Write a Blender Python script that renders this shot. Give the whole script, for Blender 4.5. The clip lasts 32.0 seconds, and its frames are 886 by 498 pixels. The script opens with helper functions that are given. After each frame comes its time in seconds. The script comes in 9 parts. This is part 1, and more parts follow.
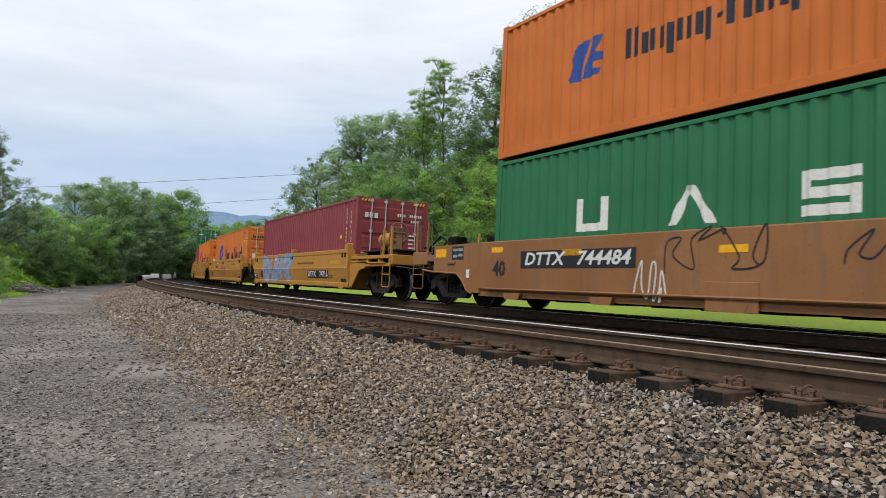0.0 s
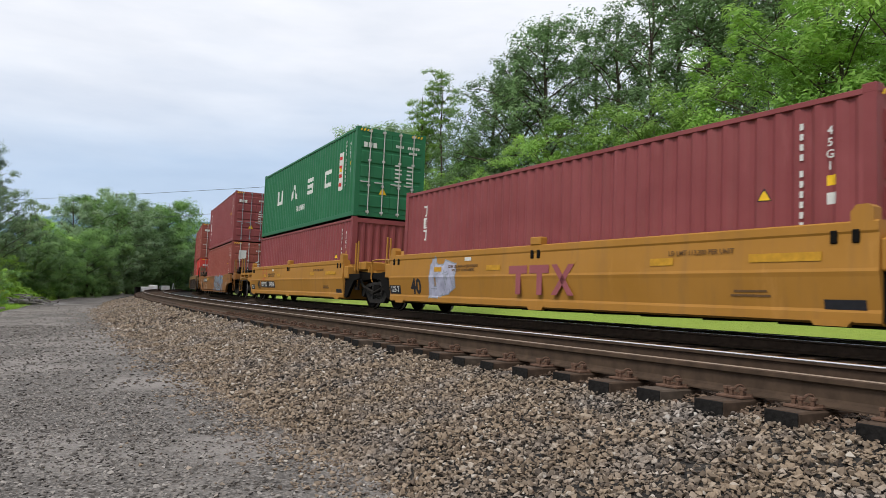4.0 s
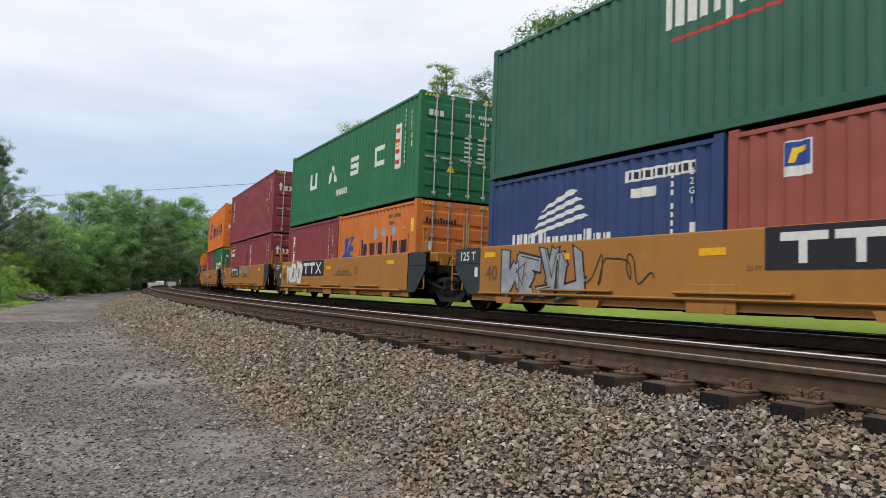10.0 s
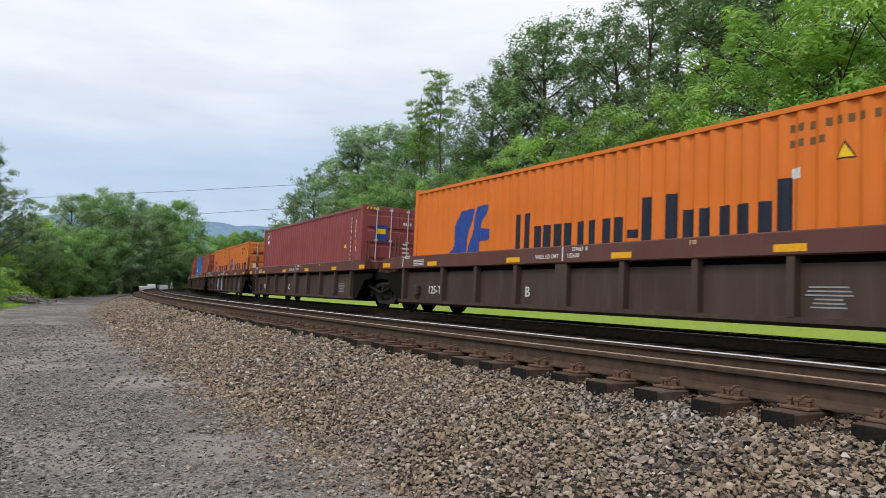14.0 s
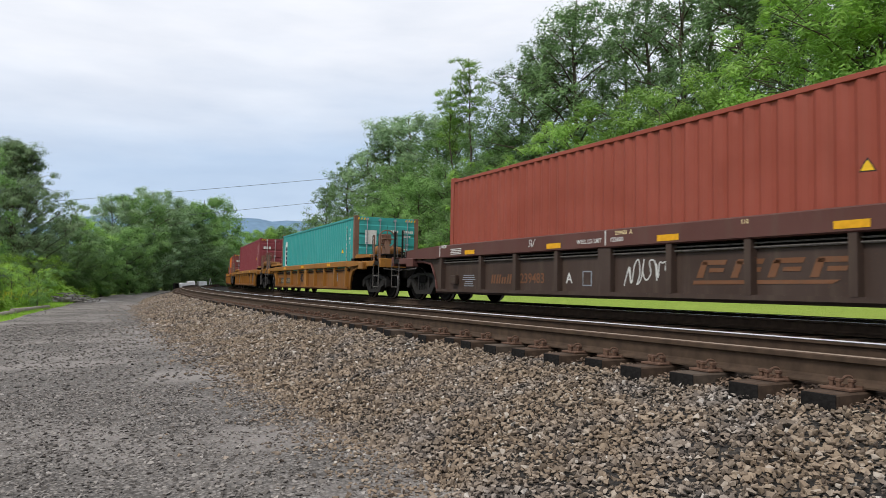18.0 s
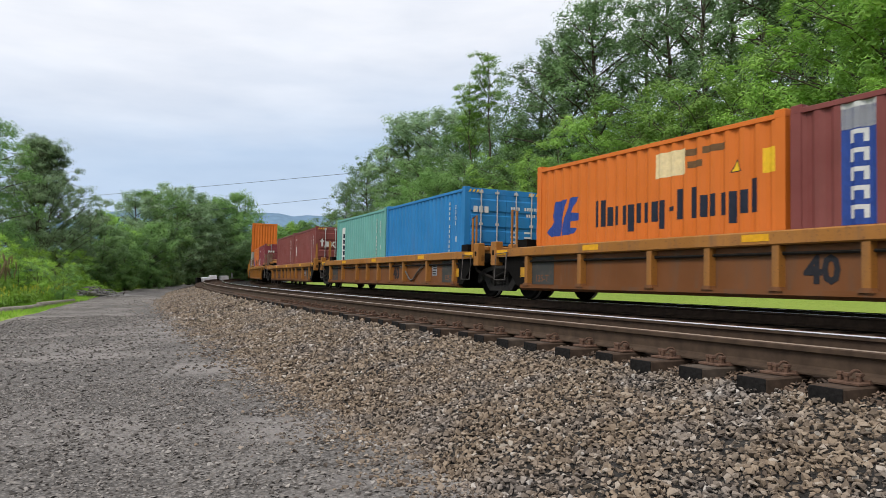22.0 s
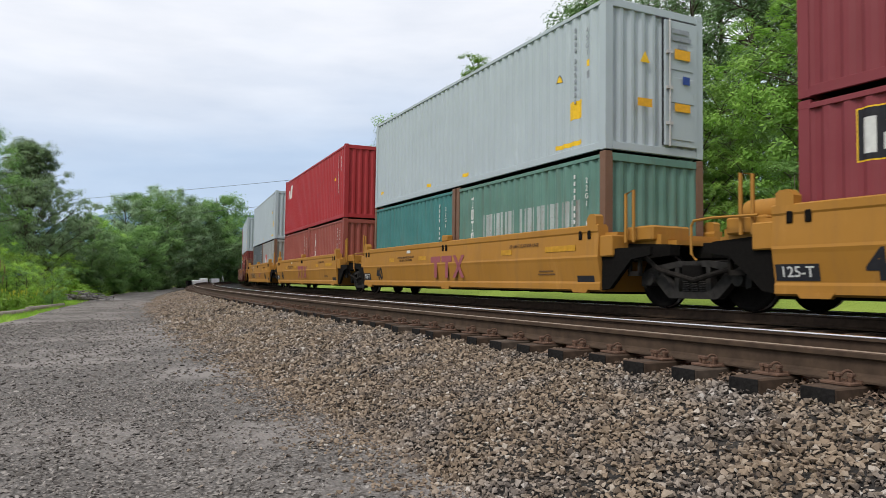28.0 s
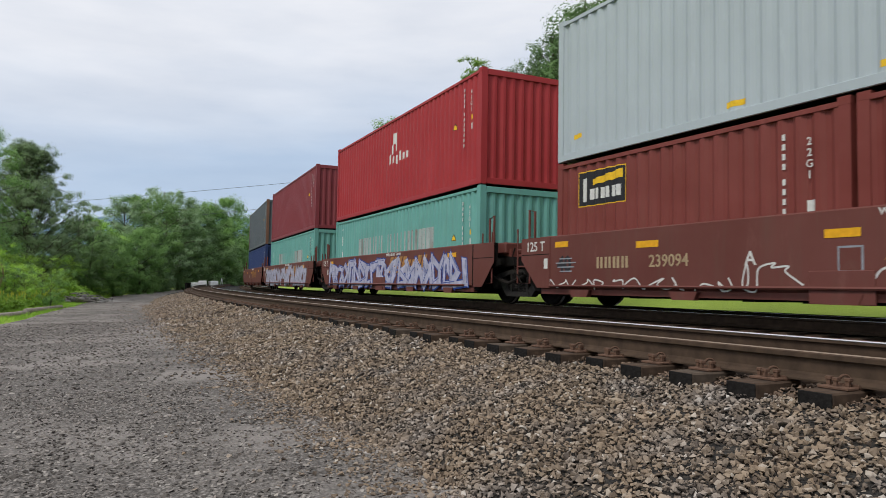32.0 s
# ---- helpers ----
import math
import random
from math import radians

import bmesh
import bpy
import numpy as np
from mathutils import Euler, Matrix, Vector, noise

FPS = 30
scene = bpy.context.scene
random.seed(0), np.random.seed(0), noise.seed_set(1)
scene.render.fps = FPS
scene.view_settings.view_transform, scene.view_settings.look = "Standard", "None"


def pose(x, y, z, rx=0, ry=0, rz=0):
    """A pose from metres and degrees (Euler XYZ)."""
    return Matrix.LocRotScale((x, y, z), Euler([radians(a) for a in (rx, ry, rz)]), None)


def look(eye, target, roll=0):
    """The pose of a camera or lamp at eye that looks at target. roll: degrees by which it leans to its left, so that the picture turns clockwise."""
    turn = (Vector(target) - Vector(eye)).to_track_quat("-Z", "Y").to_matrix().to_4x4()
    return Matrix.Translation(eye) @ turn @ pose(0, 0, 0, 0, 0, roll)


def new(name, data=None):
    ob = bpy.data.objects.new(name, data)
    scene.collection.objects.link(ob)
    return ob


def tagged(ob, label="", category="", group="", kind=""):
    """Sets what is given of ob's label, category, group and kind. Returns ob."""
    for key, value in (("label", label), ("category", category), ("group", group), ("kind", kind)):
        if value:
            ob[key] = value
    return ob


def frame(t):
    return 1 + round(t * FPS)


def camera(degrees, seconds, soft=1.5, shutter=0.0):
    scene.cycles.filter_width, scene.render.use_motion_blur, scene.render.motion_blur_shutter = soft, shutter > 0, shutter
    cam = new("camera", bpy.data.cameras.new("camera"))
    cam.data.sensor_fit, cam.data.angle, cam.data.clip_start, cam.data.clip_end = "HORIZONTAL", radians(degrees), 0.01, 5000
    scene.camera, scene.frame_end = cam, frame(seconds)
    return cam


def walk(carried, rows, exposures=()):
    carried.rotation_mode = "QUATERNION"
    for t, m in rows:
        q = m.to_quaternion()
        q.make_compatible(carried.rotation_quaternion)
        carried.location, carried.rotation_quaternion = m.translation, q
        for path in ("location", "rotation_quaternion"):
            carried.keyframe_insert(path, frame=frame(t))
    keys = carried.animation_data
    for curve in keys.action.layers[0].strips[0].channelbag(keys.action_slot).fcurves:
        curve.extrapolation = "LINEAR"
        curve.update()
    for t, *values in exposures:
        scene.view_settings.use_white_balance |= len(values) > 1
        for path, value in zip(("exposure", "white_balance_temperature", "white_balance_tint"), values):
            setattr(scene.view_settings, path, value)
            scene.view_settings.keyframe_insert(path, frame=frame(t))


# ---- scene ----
# Camera: handheld beside a gravel road, watching a train on the far track of a curve.
cam = camera(64.64, 32.0, soft=0.5, shutter=0.06)
# seconds, heading right of +y, tilt, lean (degrees), eye (metres)
PATH = [
    (0, 31.8, 2.516, 1.276, -0.063, 0.079, 0.504),
    (0.5, 31.797, 2.391, 1.291, -0.068, 0.079, 0.507),
    (1, 31.869, 2.324, 1.432, -0.073, 0.079, 0.506),
    (1.5, 31.97, 2.387, 1.271, -0.07, 0.082, 0.511),
    (2, 31.907, 2.583, 1.32, -0.06, 0.086, 0.506),
    (2.5, 31.944, 2.765, 1.136, -0.057, 0.088, 0.509),
    (3, 31.971, 3.108, 0.966, -0.059, 0.088, 0.513),
    (3.5, 31.892, 3.239, 1.019, -0.063, 0.083, 0.508),
    (5.5, 31.93, 3.597, 0.915, -0.072, 0.082, 0.507),
    (6, 31.898, 3.575, 0.854, -0.07, 0.075, 0.511),
    (6.5, 31.961, 3.406, 0.563, -0.065, 0.074, 0.514),
    (7, 32.051, 3.461, 0.457, -0.06, 0.076, 0.516),
    (7.5, 32.033, 3.47, 0.285, -0.052, 0.08, 0.513),
    (8, 32.029, 3.456, 0.347, -0.046, 0.081, 0.508),
    (8.5, 31.892, 3.304, 0.376, -0.044, 0.082, 0.501),
    (9, 31.706, 3.077, 0.675, -0.044, 0.086, 0.503),
    (9.5, 31.548, 2.913, 0.807, -0.053, 0.08, 0.505),
    (10, 31.454, 2.891, 0.752, -0.055, 0.083, 0.508),
    (10.5, 31.47, 3.128, 0.565, -0.067, 0.074, 0.507),
    (11, 31.41, 3.261, 0.798, -0.081, 0.066, 0.51),
    (11.5, 31.319, 3.324, 0.659, -0.084, 0.052, 0.508),
    (12, 31.425, 3.398, 0.79, -0.085, 0.057, 0.517),
    (12.5, 31.667, 3.414, 0.916, -0.089, 0.058, 0.519),
    (13, 31.874, 3.518, 1.177, -0.082, 0.064, 0.516),
    (13.5, 32.068, 3.593, 1.148, -0.09, 0.052, 0.512),
    (14, 32.028, 3.34, 1.175, -0.086, 0.061, 0.511),
    (14.5, 31.905, 3.199, 1.075, -0.083, 0.058, 0.505),
    (16.5, 30.269, 2.822, 0.783, -0.064, 0.079, 0.499),
    (17, 29.798, 2.781, 0.447, -0.051, 0.078, 0.499),
    (17.5, 29.516, 2.712, 0.045, -0.045, 0.069, 0.502),
    (18, 29.275, 2.491, -0.285, -0.036, 0.064, 0.494),
    (18.5, 28.956, 1.921, -0.085, -0.025, 0.06, 0.493),
    (19, 28.271, 1.734, -0.278, -0.014, 0.043, 0.494),
    (19.5, 28.19, 1.658, -0.067, 0.001, 0.018, 0.496),
    (20, 28.137, 1.634, 0.401, 0.001, -0.001, 0.491),
    (20.5, 27.724, 1.716, -0.156, 0.021, -0.008, 0.489),
    (21, 27.612, 1.75, -0.229, 0.015, -0.019, 0.495),
    (21.5, 27.664, 2.072, -0.272, 0.002, -0.03, 0.491),
    (22, 27.639, 2.05, -0.245, -0.003, -0.029, 0.491),
    (22.5, 27.672, 1.448, -1.085, -0.014, -0.033, 0.498),
    (23, 28.191, 1.2, -0.776, -0.026, -0.018, 0.496),
    (23.5, 28.755, 1.088, -0.861, -0.032, -0.005, 0.499),
    (24, 28.902, 1.138, -0.68, -0.03, -0.001, 0.497),
    (24.5, 28.855, 1.332, -0.572, -0.018, 0.002, 0.503),
    (25, 28.968, 2.005, -0.838, -0.013, -0.006, 0.505),
    (25.5, 29.032, 2.181, -0.973, -0.019, -0.012, 0.504),
    (27.5, 28.354, 2.155, -0.843, -0.022, -0.017, 0.499),
    (28, 28.344, 2.147, -0.634, -0.011, -0.022, 0.505),
    (28.5, 28.4, 2.188, -1.141, 0.003, -0.027, 0.507),
    (29, 28.333, 2.331, -1.289, 0.017, -0.03, 0.498),
    (29.5, 28.215, 2.247, -1.006, 0.02, -0.03, 0.501),
    (30, 28.339, 2.343, -1.158, 0.024, -0.028, 0.505),
    (30.5, 28.445, 2.505, -1.141, 0.019, -0.029, 0.503),
    (31, 28.521, 2.426, -0.863, 0.011, -0.028, 0.499),
    (31.5, 28.493, 2.353, -0.69, 0.01, -0.022, 0.5),
    (32, 28.401, 2.408, -0.44, 0.012, -0.017, 0.503),
]


def eye_pose(yaw, tilt, lean, x, y, z):
    a, b = radians(yaw), radians(tilt)
    way = Vector((math.sin(a) * math.cos(b), math.cos(a) * math.cos(b), math.sin(b)))
    eye = Vector((x, y, z))
    return look(eye, eye + way, lean)


walk(cam, [(row[0], eye_pose(*row[1:])) for row in PATH], [(0, -0.03), (28.0, -0.03), (28.9, -0.20), (32, -0.20)])

# Plan: both tracks are arcs round one centre; offsets are positive towards the road.
R_NEAR, CX = 370.92, 375.28        # radius of the near track's outer rail, x of the centre
R_TRAIN = 365.49                   # radius of the train's track centre
GAUGE = 1.505
Z_TRAIN = -0.100                   # rail top at the train's track centre
CANT = 1.6
ROAD_Z = -0.76


def at(off, s, z=0.0):
    a = s / R_NEAR
    r = R_NEAR + off
    return Vector((CX - r * math.cos(a), r * math.sin(a), z))

# ---- light: a bright, broken overcast with a low soft sun ----
world = bpy.data.worlds.new("sky")
scene.world = world
world.use_nodes = True
wn, wl = world.node_tree.nodes, world.node_tree.links
wn.clear()
SUN_EL, SUN_AZ = radians(52), radians(250)
w_out = wn.new("ShaderNodeOutputWorld")
w_bg = wn.new("ShaderNodeBackground")
w_sky = wn.new("ShaderNodeTexSky")
w_sky.sky_type, w_sky.sun_disc = "NISHITA", False
w_sky.sun_elevation, w_sky.sun_rotation = SUN_EL, SUN_AZ
w_sky.air_density, w_sky.dust_density = 1.0, 2.0
w_co = wn.new("ShaderNodeTexCoord")
w_map = wn.new("ShaderNodeMapping")
w_map.inputs["Scale"].default_value = (1.0, 1.0, 4.2)
w_map.inputs["Location"].default_value = (0.35, 0.1, 0.2)
w_n1 = wn.new("ShaderNodeTexNoise")
w_n1.inputs["Scale"].default_value, w_n1.inputs["Detail"].default_value = 1.7, 6.0
w_n1.inputs["Roughness"].default_value = 0.5
w_n2 = wn.new("ShaderNodeTexNoise")
w_n2.inputs["Scale"].default_value, w_n2.inputs["Detail"].default_value = 4.5, 7.0
w_sep = wn.new("ShaderNodeSeparateXYZ")
w_add = wn.new("ShaderNodeMath")
w_add.operation = "MULTIPLY_ADD"
w_add.inputs[1].default_value = 0.30
w_ramp = wn.new("ShaderNodeValToRGB")
stops = [(0.05, (5.6, 6.7, 7.8)), (0.19, (5.2, 6.2, 7.6)), (0.27, (4.7, 5.8, 7.4)), (0.36, (6.3, 6.9, 7.9)), (0.46, (7.9, 8.1, 8.6)), (0.75, (8.2, 8.3, 8.7))]
while len(w_ramp.color_ramp.elements) < len(stops):
    w_ramp.color_ramp.elements.new(0.5)
for e, (p, c) in zip(w_ramp.color_ramp.elements, stops):
    e.position, e.color = p, (*c, 1)
w_r2 = wn.new("ShaderNodeValToRGB")
w_r2.color_ramp.elements[0].position, w_r2.color_ramp.elements[1].position = 0.3, 0.68
w_r2.color_ramp.elements[0].color = (0.88, 0.90, 0.93, 1)
w_r2.color_ramp.elements[1].color = (1.07, 1.06, 1.05, 1)
w_mul = wn.new("ShaderNodeMix")
w_mul.data_type, w_mul.blend_type = "RGBA", "MULTIPLY"
w_mul.inputs["Factor"].default_value = 1.0
w_mix = wn.new("ShaderNodeMix")
w_mix.data_type = "RGBA"
w_mix.inputs["Factor"].default_value = 0.9
wl.new(w_co.outputs["Generated"], w_map.inputs["Vector"])
wl.new(w_co.outputs["Generated"], w_sep.inputs["Vector"])
wl.new(w_map.outputs["Vector"], w_n1.inputs["Vector"])
wl.new(w_map.outputs["Vector"], w_n2.inputs["Vector"])
wl.new(w_n1.outputs["Fac"], w_add.inputs[0])
wl.new(w_sep.outputs["Z"], w_add.inputs[2])
wl.new(w_add.outputs["Value"], w_ramp.inputs["Fac"])
wl.new(w_n2.outputs["Fac"], w_r2.inputs["Fac"])
wl.new(w_ramp.outputs["Color"], w_mul.inputs[6])
wl.new(w_r2.outputs["Color"], w_mul.inputs[7])
wl.new(w_sky.outputs["Color"], w_mix.inputs[6])
wl.new(w_mul.outputs[2], w_mix.inputs[7])
wl.new(w_mix.outputs[2], w_bg.inputs["Color"])
w_bg.inputs["Strength"].default_value = 0.126
wl.new(w_bg.outputs["Background"], w_out.inputs["Surface"])

sun = new("sun", bpy.data.lights.new("sun", "SUN"))
sun.data.energy, sun.data.angle, sun.data.color = 2.5, radians(18), (1.0, 0.96, 0.9)
sun.matrix_world = look((0, 0, 0), (-math.sin(SUN_AZ) * math.cos(SUN_EL), -math.cos(SUN_AZ) * math.cos(SUN_EL), -math.sin(SUN_EL)))
scene.view_settings.exposure = 0.0

# ---- materials ----
def blank(name):
    m = bpy.data.materials.new(name)
    m.use_nodes = True
    nodes, links = m.node_tree.nodes, m.node_tree.links
    return m, nodes, links, nodes["Principled BSDF"]


def noise_node(nodes, links, scale, detail=4.0, rough=0.55, coords="Object", stretch=None):
    co = nodes.new("ShaderNodeTexCoord")
    tex = nodes.new("ShaderNodeTexNoise")
    tex.inputs["Scale"].default_value, tex.inputs["Detail"].default_value = scale, detail
    tex.inputs["Roughness"].default_value = rough
    src = co.outputs[coords]
    if stretch:
        mp = nodes.new("ShaderNodeMapping")
        mp.inputs["Scale"].default_value = stretch
        links.new(src, mp.inputs["Vector"])
        src = mp.outputs["Vector"]
    links.new(src, tex.inputs["Vector"])
    return tex


def ramp_node(nodes, links, fac, stops):
    r = nodes.new("ShaderNodeValToRGB")
    while len(r.color_ramp.elements) < len(stops):
        r.color_ramp.elements.new(0.5)
    for e, (p, c) in zip(r.color_ramp.elements, stops):
        e.position, e.color = p, (*c, 1.0)
    links.new(fac, r.inputs["Fac"])
    return r.outputs["Color"]


def mix_node(nodes, links, fac, a, b, mode="MIX"):
    m = nodes.new("ShaderNodeMix")
    m.data_type, m.blend_type = "RGBA", mode
    for sock, v in ((m.inputs["Factor"], fac), (m.inputs[6], a), (m.inputs[7], b)):
        if isinstance(v, (int, float)):
            sock.default_value = v
        elif isinstance(v, tuple):
            sock.default_value = (*v, 1.0)
        else:
            links.new(v, sock)
    return m.outputs[2]


def bump_node(nodes, links, bsdf, height, strength, distance):
    b = nodes.new("ShaderNodeBump")
    b.inputs["Strength"].default_value, b.inputs["Distance"].default_value = strength, distance
    links.new(height, b.inputs["Height"])
    links.new(b.outputs["Normal"], bsdf.inputs["Normal"])


def painted(name, colour, rust=0.15, fade=0.25, grime=0.3, rough=0.55):
    """Weathered paint on steel: faded patches, vertical dirt runs, rust freckles."""
    m, n, l, b = blank(name)
    big = noise_node(n, l, 0.9, 4)
    runs = noise_node(n, l, 1.0, 5, 0.6, stretch=(5.0, 5.0, 0.5))
    fine = noise_node(n, l, 26.0, 5, 0.65)
    pale = tuple(min(1.0, c * 1.18 + 0.02) for c in colour)
    deep = tuple(c * 0.82 for c in colour)
    col = ramp_node(n, l, big.outputs["Fac"], [(0.32, deep), (0.68, pale)])
    col = mix_node(n, l, 1.0 - fade, col, colour)
    dirt = ramp_node(n, l, runs.outputs["Fac"], [(0.5, (0, 0, 0)), (0.78, (grime, grime, grime))])
    col = mix_node(n, l, dirt, col, (0.10, 0.075, 0.055))
    spots = ramp_node(n, l, fine.outputs["Fac"], [(0.66 - 0.14 * rust, (0, 0, 0)), (0.72, (rust * 2.2, rust * 2.2, rust * 2.2))])
    col = mix_node(n, l, spots, col, (0.13, 0.055, 0.025))
    scuff = noise_node(n, l, 3.2, 6, 0.7, stretch=(1.0, 1.0, 0.22))
    worn = ramp_node(n, l, scuff.outputs["Fac"], [(0.60, (0, 0, 0)), (0.74, (0.28, 0.28, 0.28))])
    col = mix_node(n, l, worn, col, tuple(min(1.0, c * 1.5 + 0.05) for c in colour))
    rusty = noise_node(n, l, 1.7, 7, 0.72, stretch=(2.2, 2.2, 0.6))
    patch = ramp_node(n, l, rusty.outputs["Fac"], [(0.70 - 0.16 * rust, (0, 0, 0)), (0.77, (0.25 + rust, 0.25 + rust, 0.25 + rust))])
    col = mix_node(n, l, patch, col, (0.16, 0.065, 0.03))
    l.new(col, b.inputs["Base Color"])
    b.inputs["Roughness"].default_value = rough
    b.inputs["Specular IOR Level"].default_value = 0.22
    bump_node(n, l, b, fine.outputs["Fac"], 0.12, 0.004)
    return m


def plain(name, colour, rough=0.6, metal=0.0, scale=12.0, spread=0.2, bump=0.1):
    m, n, l, b = blank(name)
    tex = noise_node(n, l, scale, 5)
    col = ramp_node(n, l, tex.outputs["Fac"], [(0.3, tuple(c * (1 - spread) for c in colour)), (0.7, tuple(min(1, c * (1 + spread)) for c in colour))])
    l.new(col, b.inputs["Base Color"])
    b.inputs["Roughness"].default_value, b.inputs["Metallic"].default_value = rough, metal
    b.inputs["Specular IOR Level"].default_value = 0.5 if metal > 0.5 else 0.22 if max(colour) > 0.02 else 0.10
    bump_node(n, l, b, tex.outputs["Fac"], bump, 0.01)
    return m


def leafy(name, dark, light):
    m, n, l, b = blank(name)
    geo = n.new("ShaderNodeNewGeometry")
    info = n.new("ShaderNodeObjectInfo")
    tex = noise_node(n, l, 0.35, 3)
    col = ramp_node(n, l, geo.outputs["Random Per Island"], [(0.0, dark), (1.0, light)])
    col2 = ramp_node(n, l, tex.outputs["Fac"], [(0.35, dark), (0.7, light)])
    col = mix_node(n, l, 0.62, col, col2)
    hue = n.new("ShaderNodeHueSaturation")
    mr = n.new("ShaderNodeMapRange")
    mr.inputs["To Min"].default_value, mr.inputs["To Max"].default_value = 0.78, 1.30
    l.new(info.outputs["Random"], mr.inputs["Value"])
    l.new(mr.outputs["Result"], hue.inputs["Value"])
    l.new(col, hue.inputs["Color"])
    b.inputs["Roughness"].default_value = 0.55
    b.inputs["Specular IOR Level"].default_value = 0.3
    l.new(hue.outputs["Color"], b.inputs["Base Color"])
    tr = n.new("ShaderNodeBsdfTranslucent")
    l.new(hue.outputs["Color"], tr.inputs["Color"])
    mx = n.new("ShaderNodeMixShader")
    mx.inputs["Fac"].default_value = 0.36
    l.new(b.outputs["BSDF"], mx.inputs[1])
    l.new(tr.outputs["BSDF"], mx.inputs[2])
    l.new(mx.outputs["Shader"], n["Material Output"].inputs["Surface"])
    return m


def stony(name, stops, rough=0.9, zones=None):
    """Broken stone: each piece its own shade; zones: a second set of shades in drifts."""
    m, n, l, b = blank(name)
    geo = n.new("ShaderNodeNewGeometry")
    tex = noise_node(n, l, 30.0, 5)
    col = ramp_node(n, l, geo.outputs["Random Per Island"], stops)
    if zones:
        other = ramp_node(n, l, geo.outputs["Random Per Island"], zones)
        drift = noise_node(n, l, 1.5, 4, 0.6)
        col = mix_node(n, l, ramp_node(n, l, drift.outputs["Fac"], [(0.46, (0, 0, 0)), (0.66, (0.8, 0.8, 0.8))]), col, other)
    col = mix_node(n, l, 0.5, col, ramp_node(n, l, tex.outputs["Fac"], [(0.3, (0.5, 0.48, 0.46)), (0.7, (1, 1, 1))]), "MULTIPLY")
    l.new(col, b.inputs["Base Color"])
    b.inputs["Roughness"].default_value = rough
    bump_node(n, l, b, tex.outputs["Fac"], 0.4, 0.01)
    return m


def gravel_bed(name, stops, cell, bump=0.9, dist=0.03, patches=None):
    m, n, l, b = blank(name)
    co = n.new("ShaderNodeTexCoord")
    vor = n.new("ShaderNodeTexVoronoi")
    vor.inputs["Scale"].default_value = cell
    l.new(co.outputs["Object"], vor.inputs["Vector"])
    sep = n.new("ShaderNodeSeparateColor")
    l.new(vor.outputs["Color"], sep.inputs["Color"])
    col = ramp_node(n, l, sep.outputs["Red"], stops)
    fine = noise_node(n, l, cell * 2.0, 6, 0.7)
    col = mix_node(n, l, 0.55, col, ramp_node(n, l, fine.outputs["Fac"], [(0.3, (0.35, 0.34, 0.33)), (0.65, (1, 1, 1))]), "MULTIPLY")
    # gap shade between stones is put into the colour at cell rims
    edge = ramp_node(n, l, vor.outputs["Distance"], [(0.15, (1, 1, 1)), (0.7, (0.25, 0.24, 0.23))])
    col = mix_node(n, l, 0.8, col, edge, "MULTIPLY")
    if patches:
        big = noise_node(n, l, 0.55, 6, 0.6)
        mask = ramp_node(n, l, big.outputs["Fac"], [(0.47, (0, 0, 0)), (0.62, (0.8, 0.8, 0.8))])
        col = mix_node(n, l, mask, col, mix_node(n, l, 0.5, patches, fine.outputs["Color"], "MULTIPLY"))
    l.new(col, b.inputs["Base Color"])
    b.inputs["Roughness"].default_value = 0.95
    bump_node(n, l, b, edge, bump, dist)
    return m


TAN_A = painted("yellow_tan_paint", (0.347, 0.161, 0.025), 0.10, 0.3, 0.25)
TAN_C = painted("tan_paint", (0.2961, 0.1305, 0.0270), 0.08, 0.2, 0.22)
TAN_B = painted("orange_tan_paint", (0.235, 0.094, 0.022), 0.5, 0.5, 0.7)
TAN_RIB = painted("dirty_yellow_paint", (0.194, 0.078, 0.016), 0.35, 0.45, 0.7)
TAN_CHORD = painted("yellow_chord_paint", (0.270, 0.115, 0.018), 0.45, 0.5, 0.6)
RUST_RIB = painted("rusty_orange_paint", (0.150, 0.054, 0.014), 0.5, 0.5, 0.8)
RUST_CHORD = painted("rusty_yellow_chord_paint", (0.305, 0.125, 0.022), 0.6, 0.6, 0.7)
DARK_RIB = painted("grimy_brown_paint", (0.045, 0.033, 0.027), 0.3, 0.5, 0.5)
DARK_CHORD = painted("grimy_yellow_brown_paint", (0.160, 0.100, 0.048), 0.5, 0.6, 0.6)
# grimy brown, with the chord's shade over the panels put into the colour
BN_RIB = painted("grimy_shaded_brown_paint", (0.050, 0.031, 0.0235), 0.3, 0.4, 0.5)
BN_CHORD = painted("mineral_red_chord_paint", (0.094, 0.0365, 0.0295), 0.25, 0.4, 0.35)
BN_FLAT = painted("mineral_red_paint", (0.120, 0.036, 0.028), 0.15, 0.35, 0.3)
OLD_BROWN = painted("old_brown_paint", (0.215, 0.094, 0.034), 0.45, 0.5, 0.5)
# grime tones of the next two steels, darkened further for shade under the cars
BLACK_STEEL = plain("grimy_shade_black_steel", (0.0058, 0.0050, 0.0043), 0.85, 0.0, 18, 0.35)
GREY_STEEL = plain("grimy_shade_grey_steel", (0.0150, 0.0127, 0.0108), 0.8, 0.0, 14, 0.35)
TRUCK_STEEL = plain("dusty_cast_steel", (0.022, 0.020, 0.018), 0.8, 0.0, 11, 0.4)
DARK_PANEL = plain("dark_slate_paint", (0.028, 0.032, 0.036), 0.55, 0.0, 9, 0.2)
BRIGHT_STEEL = plain("polished_rail_steel", (0.80, 0.79, 0.78), 0.24, 1.0, 40, 0.08, 0.02)
